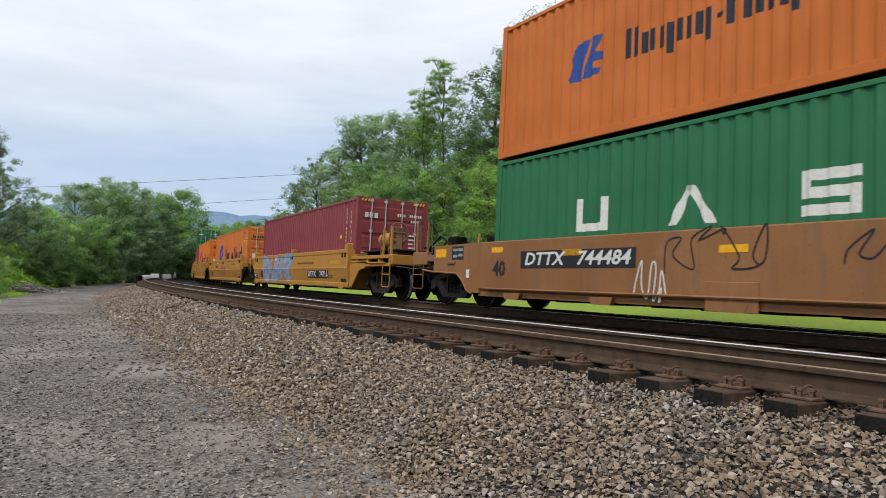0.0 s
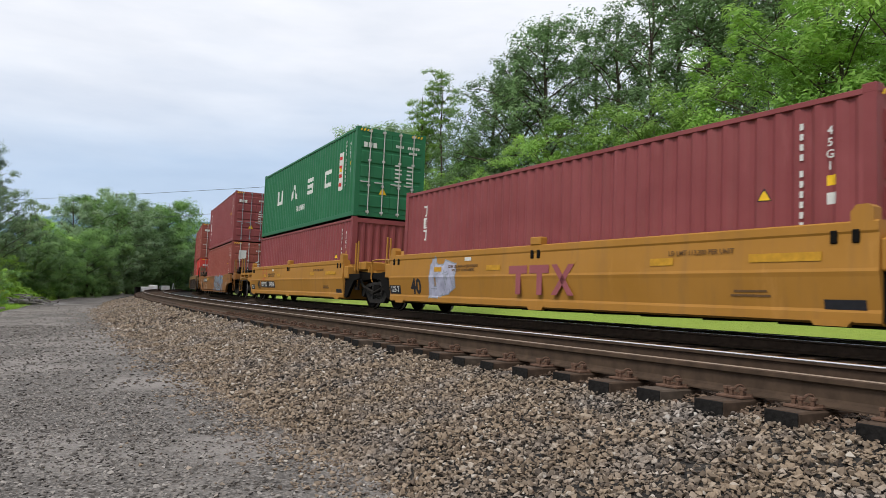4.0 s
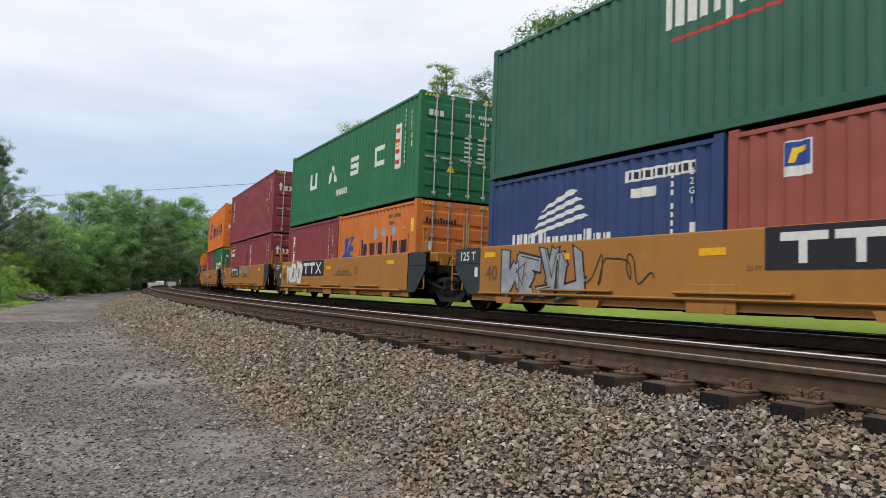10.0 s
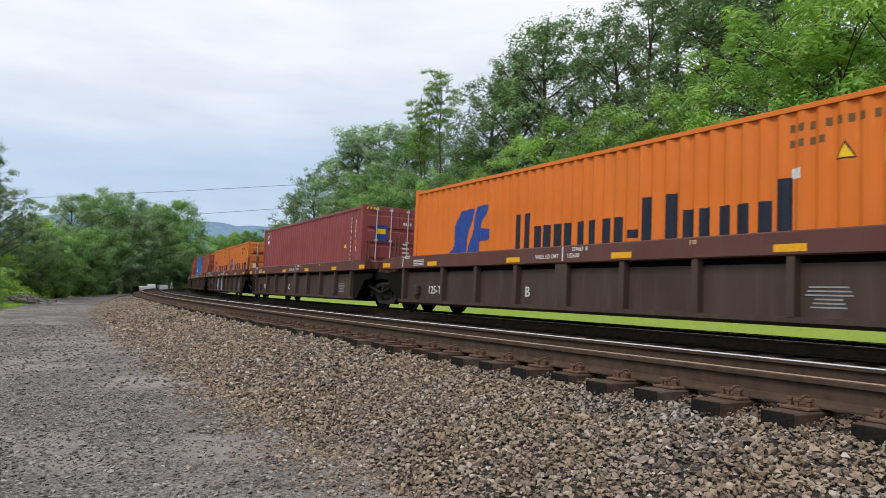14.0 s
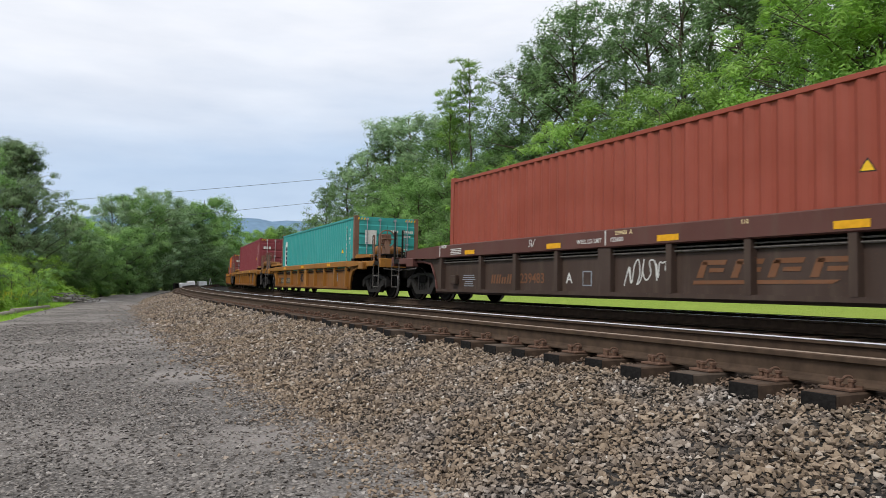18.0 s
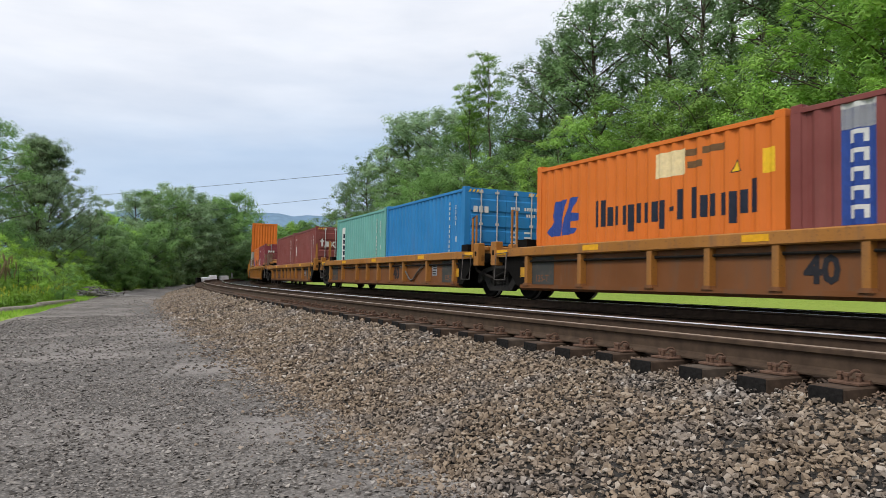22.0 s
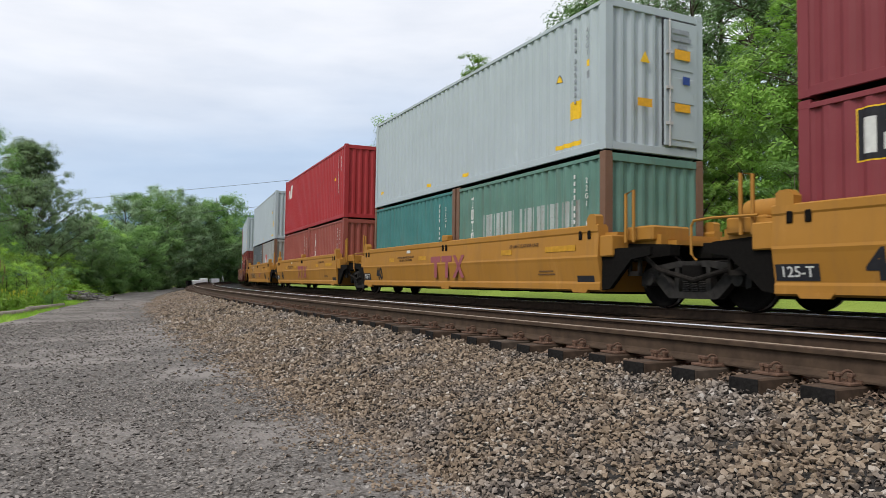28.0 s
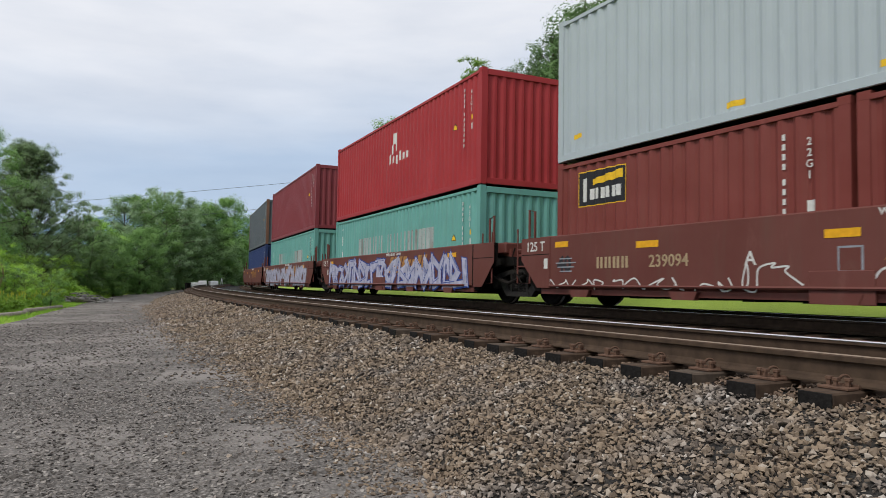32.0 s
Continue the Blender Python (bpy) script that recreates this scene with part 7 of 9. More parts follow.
line_name(c, L, 2.5, 1.12, 3.0, 0.62, "xHxH", WORN_WHITE, 0, 0.2)
c, L, H = BOXES[(28, "a")]
for o in ([(0, 0), (0.04, 0), (0.34, 0.43), (0.31, 0.45)], [(0.86, 0), (0.9, 0), (0.6, 0.45), (0.57, 0.43)], [(0.31, 0.43), (0.6, 0.43), (0.6, 0.455), (0.31, 0.455)]):
    marking(c, "chalk_line", [o], SILVER_SPRAY, side_x(L, 0.9), OUT, 1.55)
for x in (0.26, 0.34, 0.42, 0.50, 0.58, 0.66):
    marking(c, "chalk_line", [[(x, 0.12), (x + 0.02, 0.12), (x + 0.02, 0.36), (x, 0.36)]], SILVER_SPRAY, side_x(L, 0.9), OUT, 1.55)
c, L, H = BOXES[(30, "top")]
marking(c, "emblem", [rect(0.1, 0.6, 0.5, 0.95), rect(0.0, 0.3, 0.2, 0.6), rect(0.3, 0.35, 0.5, 0.6)], WHITE_MARK, side_x(L, 6.0), OUT, 1.42)
line_name(c, L, 5.75, 1.42, 1.7, 0.3, "HxgHxx", WHITE_MARK)

# number rows, warning signs and door marks on the rest
for key, (c, L, H) in BOXES.items():
    k, p = key
    if key in ((0, "top"), (2, ""), (3, ""), (10, "b"), (12, "top"), (13, ""), (15, "a"), (15, "b"), (20, "a"), (23, "a"), (24, "top")):
        continue
    pale = k in (26, 28, 29) and p == "top"
    ink = GREY_MARK if pale or (k, p) == (24, "") else WHITE_MARK
    number_bars(c, L, H, ink, None, "22G1" if L < 8 else "45G1")
    if L > 8 and p != "b":
        warning(c, L, L - 1.5, H - 1.3, 0.2)
    if pale:
        plate(c, L, L - 0.95, 0.92, 0.42, 0.36, YELLOW_MARK)
        for u, w in ((0.6, 0.25), (4.3, 0.35), (6.6, 0.35), (11.0, 0.9)):
            plate(c, L, u, 0.26 if w > 0.3 else 0.45, w, 0.09, YELLOW_MARK)
        # flat black plates stand in for the shade inside the fork pockets
        for u in (5.3, 7.1):
            plate(c, L, u, 0.085, 0.36, 0.12, BLACK_MARK, "fork_pocket")
        for y, z, w, h, ink2 in ((-0.6, 2.0, 0.4, 0.2, AMBER_MARK), (-0.7, 1.5, 0.18, 0.16, BLUE_MARK), (-0.6, 0.95, 0.4, 0.16, AMBER_MARK), (0.35, 0.95, 0.35, 0.16, AMBER_MARK)):
            end_square(c, L, y, z, w, h, ink2).location.x -= 0.05
        marking(c, "warning_sign", [[(0, 0), (0.24, 0), (0.12, 0.22)]], YELLOW_MARK, -L / 2 - 0.004, 0.4, 1.75, FRONT_END)
        marking(c, "number_bars", [rect(-0.25, 0, 0.2, 0.09), rect(-0.25, -0.15, 0.25, -0.06), rect(-0.1, -0.3, 0.15, -0.21)], GREY_MARK, -L / 2 - 0.055, -0.6, 2.42, FRONT_END)
for key in ((1, ""), (4, ""), (5, "top"), (6, "top"), (6, ""), (7, "top"), (7, "b"), (8, "top"), (9, "top"), (9, "b"), (10, "top"), (11, "top"), (11, "b"), (12, "b"), (14, ""), (16, "b"), (17, ""), (18, ""), (19, ""), (20, "b"), (21, "b"), (22, "b"), (23, "b")):
    c, L, H = BOXES[key]
    door_marks(c, L, H)
    if key in ((4, ""), (11, "top"), (11, "b"), (22, "b")):
        marking(c, "line_name", [rect(-0.95, 0.0, -0.87, 0.36), rect(-1.0, 0.22, -0.82, 0.28), rect(-0.78, 0, -0.60, 0.24), [(-0.55, 0), (-0.47, 0), (-0.30, 0.24), (-0.38, 0.24)], [(-0.55, 0.24), (-0.38, 0), (-0.30, 0), (-0.47, 0.24)]], WHITE_MARK, -L / 2 - 0.027, 0, H - 0.95, FRONT_END)
    elif key in ((6, ""), (16, "b"), (18, "")):
        end_square(c, L, 0.62, H - 0.75, 0.42, 0.5, WHITE_MARK)
    elif key == (17, ""):
        end_square(c, L, 0.65, H - 0.9, 0.42, 0.38, WHITE_MARK)
        end_square(c, L, 0.65, H - 0.83, 0.42, 0.22, RED_MARK).location.x -= 0.004
    elif key in ((14, ""), (9, "b")):
        end_square(c, L, 0.6, H - 0.85, 0.42, 0.5, BLUE_MARK)
        end_square(c, L, 0.6, H - 0.8, 0.28, 0.16, YELLOW_MARK).location.x -= 0.004
    elif key == (8, "top"):
        end_square(c, L, 0.75, H - 0.75, 0.26, 0.26, SKY_MARK)
    else:
        marking(c, "line_name", [rect(-0.98 + 0.16 * i, 0, -0.86 + 0.16 * i, 0.16) for i in range(3)], WHITE_MARK, -L / 2 - 0.027, 0, H - 0.66, FRONT_END)
    marking(c, "warning_sign", [[(-0.4, 0), (-0.14, 0), (-0.27, 0.24)]], YELLOW_MARK, -L / 2 - 0.027, 0, 0.75, FRONT_END)

# car sides
AMBER_U = {"bulged": ((4.9, 0.5, 1.04), (9.4, 0.45, 1.04), (11.4, 1.0, 1.05), (2.6, 0.35, 1.04)), "flat": ((0.72, 0.4, 1.2), (6.3, 0.46, 1.08), (3.0, 0.5, 1.1), (11.45, 0.5, 1.15)), "low": ((3.8, 0.6, 1.02), (11.3, 0.5, 1.0))}
for k, car in CARS.items():
    style = LOOK[k][0]
    y = Y_SIDE[style]
    if style == "rib":
        for u in (1.75, 5.0, 7.95, 10.88) if k in range(13, 18) else (2.4, 6.0, 10.2):
            car_rect(car, style, u, {RUST_RIB: 1.03, TAN_RIB: 1.12}.get(LOOK[k][1], 1.19), 0.45, 0.10, AMBER_MARK, y=1.531)
        ink = WHITE_MARK if k in range(13, 18) else BLACK_MARK
        if k in range(13, 18):
            if k == 17:
                words, wide = block_word("HHxH", 0.2, 0.14, 0.14)
                marking(car, "road_name", [[(px * 0.86 / wide - 0.43, pz - 0.1) for px, pz in o] for o in words], RUST_MARK, ux(2.93), y + 0.001, 0.56)
                lettering(car, "239483", 0.29, ux(4.1), y + 0.001, 0.56, RUST_MARK)
                lettering(car, "239483  A", 0.10, ux(6.95), 1.531, 1.33, CREAM_MARK)
            else:
                lettering(car, "125-T", 0.26, ux(1.68), y + 0.001, 0.56, WHITE_MARK)
                lettering(car, "239483  " + "BCDE"[k - 13], 0.10, ux(6.95), 1.531, 1.33, WHITE_MARK)
            lettering(car, "BCDEA"[k - 13], 0.28, ux(5.32), y + 0.001, 0.56, WHITE_MARK)
            lettering(car, "40/20", 0.12, ux(0.45), 1.531, 1.37, WHITE_MARK)
            for u in (0.24, 6.5):
                car_rect(car, style, u, 1.26, 0.03, 0.26, WHITE_MARK, "stripe", y=1.531)
            lettering(car, "122600", 0.11, ux(6.78), 1.531, 1.22, WHITE_MARK)
            lettering(car, "WELL LD LMT", 0.11, ux(6.05), 1.531, 1.22, WHITE_MARK)
            for z in (1.29, 1.25, 1.21, 1.17):
                car_rect(car, style, 1.08, z, 0.62 - 0.1 * (z * 100 % 2), 0.02, WHITE_MARK, "stencil_line", y=1.531)
            for z in (0.70, 0.65, 0.60, 0.55, 0.50, 0.45):
                car_rect(car, style, 11.3 if k != 17 else 1.5, z if k != 17 else z - 0.05, 0.60 - 0.1 * (z * 10 % 3), 0.020, GREY_MARK, "stencil_line")
            # the road's faded emblem on a dark-worn panel
            if k == 17:
                for x0 in (0.0, 0.62, 1.22, 1.84):
                    marking(car, "line_mark", [[(x0 - 1.15, -0.10), (x0 - 1.03, -0.10), (x0 - 0.93, 0.14), (x0 - 1.05, 0.14)], [(x0 - 1.05, 0.09), (x0 - 0.62, 0.09), (x0 - 0.58, 0.16), (x0 - 1.02, 0.16)], [(x0 - 0.92, -0.02), (x0 - 0.66, -0.02), (x0 - 0.64, 0.04), (x0 - 0.9, 0.04)]], RUST_MARK, ux(9.55), y + 0.001, 0.66)
                marking(car, "line_mark", [[(-1.22, -0.20), (1.0, -0.18), (1.1, -0.13), (-1.2, -0.14)]], RUST_MARK, ux(9.55), y + 0.001, 0.66)
                car_rect(car, style, 5.85, 0.56, 0.26, 0.28, GREY_MARK, "label_plate")
                car_rect(car, style, 5.85, 0.56, 0.21, 0.23, BN_RIB, "label_plate", y=y + 0.003)
            lettering(car, "110", 0.09, ux(9.37), 1.531, 1.33, CREAM_MARK)
        elif k == 7:
            lettering(car, "DTTX  745628", 0.36, ux(2.2), y + 0.001, 0.52, WHITE_MARK, slant=0.2, bold=0.02)
            slash_logo(car, style, 8.25, 0.53, 2.0, 0.45, SILVER_SPRAY)
            for u, z, w, h, m, sd in ((7.4, 0.86, 0.6, 0.2, PALE_BLUE_SPRAY, 1), (10.2, 0.86, 0.7, 0.22, WEED, 2), (3.4, 0.75, 0.7, 0.35, SILVER_SPRAY, 3), (5.6, 0.65, 0.4, 0.4, SILVER_SPRAY, 4)):
                scrawl(car, u, z, w, h, y + 0.004, m, sd, 5)
            for u, z, w, h, m in ((1.4, 0.9, 0.25, 0.3, GREY_MARK), (4.6, 0.5, 0.8, 0.3, TAN_RIB), (10.0, 0.5, 0.3, 0.5, TAN_RIB), (11.4, 0.55, 0.9, 0.12, DARK_CHORD)):
                car_rect(car, style, u, z, w, h, m, "paint_patch")
        else:
            if k in (18, 19, 23, 20, 22):
                pu, pz = {18: (1.95, 0.54), 19: (2.35, 0.56), 23: (2.4, 0.54), 20: (10.85, 0.44), 22: (2.3, 0.47)}[k]
                reporting_mark(car, style, pu, pz, 2.5 if k in (20, 22) else 2.2, 0.26, {20: GREY_MARK, 22: RUST_MARK}.get(k, WORN_TAN), panel=BLACK_MARK if k in (20, 22) else PATCH_GREY, words={19: "DTTX 451299", 23: "DTTX 453224", 22: "        400570", 20: "        400570"}.get(k, ""), slant=0.2)
            u40 = {18: 5.4, 19: 5.72, 23: 5.72, 20: 6.9, 21: 7.86, 22: 5.76}[k]
            lettering(car, "40", 0.5, ux(u40), y + 0.001, 0.57 if k > 19 else 0.64, BLACK_MARK)
            if k == 23:
                slash_logo(car, style, 9.65, 0.6, 1.3, 0.46, PINK_MARK)
            lu = {20: 8.12, 23: 11.78}.get(k, 10.9)
            car_rect(car, style, lu, 0.66, 0.30, 0.30, GREY_MARK, "label_plate")
            # slate-grey patched ends with the load class
            for pu in {20: (0.66,), 21: (0.66, 11.84), 22: (11.84,)}.get(k, ()):
                car_rect(car, style, pu, 0.62, 0.84, 0.58, PATCH_GREY, "paint_patch")
                lettering(car, "125-T", 0.2, ux(pu), y + 0.004, 0.45, RUST_MARK)
                part("reflector", Shape().box(-0.085, 0.085, 1.441, 1.445, 0.48, 0.69), AMBER_OLD, car).location.x = ux(pu) + (0.65 if pu < 6 else -0.63)
            for dz in (-0.10, -0.03, 0.04, 0.10):
                car_rect(car, style, lu + 0.02 * (dz > 0), 0.66 + dz, 0.22, 0.035, BLACK_MARK, "stencil_line", y=y + 0.004)
    else:
        for u, w, z in AMBER_U[style]:
            car_rect(car, style, u, z, w, 0.11 if w < 0.6 or style == "bulged" else 0.14, AMBER_OLD if style == "bulged" else AMBER_MARK)
        if style == "bulged":
            if k != 28:
                car_text(car, style, "40", 0.52, 1.5, 0.62, BLACK_MARK)
            lettering(car, "52800 LBS. MAX GROSS WEIGHT FOR 20 FT. CONTAINERS" if k == 1 else "52900 LBS. MAX GROSS WEIGHT\nFOR 20 FT. CONTAINERS", 0.085, ux({1: 8.2, 28: 2.6}.get(k, 3.7)), y, 1.05, STENCIL)
            if k != 1:
                car_text(car, style, "LD LMT 113,200 PER UNIT", 0.10, 10.1, 1.16, STENCIL)
            if k != 28:
                car_rect(car, style, 0.34, 0.55, 0.62, 0.22, BLACK_MARK, "number_panel")
                car_text(car, style, "125-T", 0.20, 0.34, 0.55, WHITE_MARK).location.y += 0.004
            if k in (1, 5, 24, 28):
                pu = {1: 9.57, 5: 3.1, 24: 9.4, 28: 3.65}[k]
                reporting_mark(car, style, pu, 0.66, 2.35, 0.26, ink=WHITE_MARK if k < 6 else WORN_TAN, panel=BLACK_MARK if k < 6 else STENCIL, y=y - 0.02, words="DTTX    74716" if k < 6 else "DTTX    74711")
            if k in (2, 3, 4, 25, 26, 27):
                slash_logo(car, style, 6.45, 0.78, 1.95, 0.56, PINK_MARK, y)
            if k == 28:
                car_text(car, style, "40", 0.52, 10.6, 0.62, BLACK_MARK)
                marking(car, "emblem", [[(-0.3, -0.12), (-0.24, -0.16), (0.3, 0.12), (0.24, 0.16)]], BLUE_MARK, ux(8.0), y, 0.72)
                marking(car, "emblem", [[(-0.3, 0.12), (-0.24, 0.16), (0.3, -0.12), (0.24, -0.16)]], RED_MARK, ux(8.0), y + 0.004, 0.72)
            car_rect(car, style, 10.9, 0.62, 0.5, 0.03, STENCIL, "stencil_line", y - 0.02)
            car_rect(car, style, 10.9, 0.56, 0.6, 0.03, STENCIL, "stencil_line", y - 0.03)
            car_rect(car, style, 12.15, 0.47, 0.5, 0.12, BLACK_MARK, "label_plate", y - 0.05)
            car_rect(car, style, 3.9, 1.25, 0.26, 0.08, WHITE_MARK, "label_plate", y - 0.01)
        else:
            if k == 6:
                lettering(car, "40", 0.52, ux(0.55), y, 0.58, BLACK_MARK)
            else:
                lettering(car, "40", 0.42, ux(0.8), y, 0.80, STENCIL if k in range(8, 13) else BLACK_MARK)
            if k in range(8, 13):
                lettering(car, {8: "A", 9: "E", 10: "D", 11: "C", 12: "B"}[k], 0.3, ux({8: 5.8, 12: 7.0}.get(k, 8.9)), y, 0.94, STENCIL)
                lettering(car, "LD LMT 123,900 PER UNIT\n20 FT CONTAINER LIMIT 67,500 EACH", 0.10, ux(7.7 if k > 8 else 4.2), y, 0.88, STENCIL)
                if k in (8, 12):
                    reporting_mark(car, style, {8: 8.3, 12: 4.6}[k], 0.95, 3.1, 0.34, words="DTTX 759272", slant=0.2)
                else:
                    car_rect(car, style, {9: 8.4, 10: 4.5, 11: 4.65}[k], 1.09, 2.55, 0.56, BLACK_MARK, "pool_panel")
                    slash_logo(car, style, {9: 8.4, 10: 4.5, 11: 4.65}[k], 1.09, 2.1, 0.4, WHITE_MARK, y + 0.002)
                for u in (3.4, 6.6, 9.8):
                    part("hand_hold", cached(("hold", u), lambda: Shape().box(ux(u) - 0.95, ux(u) + 0.95, 1.50, 1.60, 0.47, 0.51, 0.01).mesh("hand_hold")), LOOK[k][1], car)
            if k in range(29, 33):
                lettering(car, "A" if k == 29 else "B", 0.28, ux(4.98), y, 0.80, WHITE_MARK)
                mark, wide = block_word("HHxH", 0.36, 0.25, 0.24)
                for o in mark:
                    marking(car, "line_mark", [[(px * 2.9 / wide - 1.45, pz) for px, pz in o]], CHORD_MARK, ux(8.4), y + 0.001, 0.86)
                marking(car, "line_mark", [[(-1.6, -0.12), (1.2, -0.12), (1.26, -0.06), (-1.54, -0.06)]], CHORD_MARK, ux(8.4), y + 0.001, 0.86)
                lettering(car, "WELL LD LMT 124,600", 0.125, ux(7.35), y, 1.30, WHITE_MARK)
                for z in (0.98, 0.90, 0.82, 0.74):
                    car_rect(car, style, 0.85, z - 0.06, 0.62 - 0.12 * (z * 100 % 3), 0.022, GREY_MARK, "stencil_line")
# sprayed tags
spray(CARS[1], 4.05, 0.92, 4.5, 0.98, 1.538, PALE_BLUE_SPRAY, PALE_BLUE_SPRAY, 11, TAN_SPOT)
scrawl(CARS[5], 2.45, 1.1, 0.8, 0.75, 1.538, RED_MARK, 12, 6)
spray(CARS[4], 2.8, 0.85, 1.0, 0.8, 1.538, LILAC_SPRAY, GREY_MARK, 13)
spray(CARS[6], 9.38, 0.75, 3.6, 0.84, 1.513, SILVER_SPRAY, SKY_MARK, 14, BLACK_MARK)
scrawl(CARS[6], 6.2, 1.10, 2.1, 0.24, 1.513, BLACK_MARK, 15, 14)
scrawl(CARS[6], 6.25, 0.60, 1.3, 0.34, 1.513, BLACK_MARK, 115, 10)
scrawl(CARS[6], 2.8, 0.50, 1.5, 0.42, 1.513, WHITE_MARK, 16, 7)
scrawl(CARS[6], -0.15, 0.90, 0.8, 0.38, 1.513, SILVER_SPRAY, 27, 7)
scrawl(CARS[0], 6.0, 1.06, 1.8, 0.7, 1.513, BLACK_MARK, 17, 8)
scrawl(CARS[0], 4.85, 0.66, 0.6, 0.75, 1.513, WHITE_MARK, 18, 6)
scrawl(CARS[0], 8.4, 1.08, 1.3, 0.6, 1.513, BLACK_MARK, 19, 6)
reporting_mark(CARS[0], "flat", 3.02, 0.985, 3.0, 0.33, words="DTTX   744484", slant=0.2)
reporting_mark(CARS[6], "low", 2.32, 0.94, 2.3, 0.25, words="DTTX 455163", slant=0.2)
spray(CARS[9], 2.35, 0.82, 2.3, 0.9, 1.513, SILVER_SPRAY, BLACK_MARK, 20)
scrawl(CARS[9], 4.5, 0.86, 1.5, 0.66, 1.513, BLACK_MARK, 21, 7)
spray(CARS[10], 2.25, 0.94, 1.9, 0.72, 1.513, WHITE_MARK, GREY_MARK, 22)
scrawl(CARS[11], 7.5, 1.13, 2.0, 0.36, 1.513, PALE_BLUE_SPRAY, 23, 13, 0.034)
scrawl(CARS[11], 7.5, 1.13, 2.0, 0.30, 1.513, PALE_BLUE_SPRAY, 24, 11, 0.03)
bubble_tag(CARS[16], 4.25, 0.64, 1.1, 0.74, SILVER_SPRAY, GREY_MARK, "lobes", 30)
bubble_tag(CARS[16], 7.16, 0.65, 1.1, 0.68, SILVER_SPRAY, BLACK_MARK, "rings", 31)
bubble_tag(CARS[16], 8.58, 0.63, 1.18, 0.74, SILVER_SPRAY, PALE_BLUE_SPRAY, "lobes", 32)
bubble_tag(CARS[16], 10.02, 0.63, 1.2, 0.72, SILVER_SPRAY, BLACK_MARK, "rings", 33)
for u, w, ink, n in ((2.0, 0.75, WHITE_MARK, 6), (2.9, 0.7, WHITE_MARK, 6), (4.3, 1.1, PALE_BLUE_SPRAY, 8), (5.5, 0.7, WHITE_MARK, 7), (8.5, 0.9, GREY_MARK, 7), (10.2, 1.4, GREY_MARK, 5)):
    scrawl(CARS[16], u, 1.28, w, 0.2, 1.531, ink, 35 + int(u), n, 0.022)
scrawl(CARS[16], 2.88, 0.83, 0.85, 0.24, 1.394, CREAM_MARK, 55, 6, 0.02)
scrawl(CARS[16], 5.75, 0.58, 0.7, 0.34, 1.394, GREY_MARK, 56, 6, 0.02)
part("bent_pipe", Shape().tube([(ux(u), 1.43, z) for u, z in ((8.3, 0.80), (8.5, 0.76), (8.7, 0.68), (9.05, 0.43), (9.22, 0.37), (9.38, 0.40), (9.7, 0.60), (9.95, 0.72), (10.1, 0.76))], 0.024, 7), STEP_GREY, CARS[21])
scrawl(CARS[22], 4.47, 0.44, 0.95, 0.22, 1.394, BLACK_MARK, 57, 8, 0.02)
for pz, pr in ((1.035, 0.013), (0.975, 0.017)):
    part("pipe", Shape().tube([(-6.28, 1.43, pz), (6.28, 1.43, pz)], pr, 6), STEP_GREY, CARS[17])
scrawl(CARS[17], 7.4, 0.66, 1.1, 0.46, 1.394, WHITE_MARK, 36, 13, 0.024)
scrawl(CARS[17], 4.28, 1.28, 0.3, 0.16, 1.531, WHITE_MARK, 58, 5, 0.016)
spray(CARS[15], 4.2, 0.66, 1.0, 0.62, 1.394, LILAC_SPRAY, GREY_MARK, 37)
spray(CARS[15], 5.4, 0.66, 1.0, 0.62, 1.394, PALE_BLUE_SPRAY, WHITE_MARK, 38)
for i in range(5):
    scrawl(CARS[29], 0.7 + 0.92 * i, 0.45, 0.7, 0.22, 1.513, WHITE_MARK, 40 + i, 4)
scrawl(CARS[29], 5.25, 0.54, 1.1, 0.4, 1.513, WHITE_MARK, 46, 5)
scrawl(CARS[29], 6.75, 0.5, 1.0, 0.42, 1.513, WHITE_MARK, 47, 5)
scrawl(CARS[29], 8.0, 0.5, 0.95, 0.4, 1.513, WHITE_MARK, 48, 5)
scrawl(CARS[29], 9.1, 0.5, 1.0, 0.42, 1.513, WHITE_MARK, 49, 5)
scrawl(CARS[29], 11.2, 0.6, 1.6, 0.5, 1.513, WHITE_MARK, 50, 7)
name_29, wide_29 = block_word("HHHH", 0.2, 0.0, 0.13)
marking(CARS[29], "road_name", [[(px * 0.86 / wide_29, pz) for px, pz in o] for o in name_29], WORN_TAN, ux(1.75), 1.513, 0.72)
lettering(CARS[29], "239094", 0.28, ux(3.46), 1.513, 0.81, WORN_TAN)
car_rect(CARS[29], "flat", 6.4, 0.76, 0.32, 0.32, GREY_MARK, "label_plate")
car_rect(CARS[29], "flat", 6.4, 0.76, 0.27, 0.27, BN_FLAT, "label_plate", y=1.516)
for k in (30, 31):
    spray(CARS[k], 6.3, 0.75, 11.6, 0.85, 1.513, LILAC_SPRAY, BLUE_MARK if k == 30 else GREY_MARK, 50 + k)
scrawl(CARS[28], 3.3, 0.95, 3.4, 1.0, 1.538, SILVER_SPRAY, 41, 7)

# ---- distance, cables and things beside the road ----
def ground_at(x, y):
    off = math.hypot(x - CX, y) - R_NEAR
    return ground_z(off, R_NEAR * math.atan2(y, CX - x))


def footing(x, y):
    """Top of the ballast or the road at a place beside the tracks."""
    off = math.hypot(x - CX, y) - R_NEAR
    return max(bed_profile(off), ROAD_Z) - 0.03


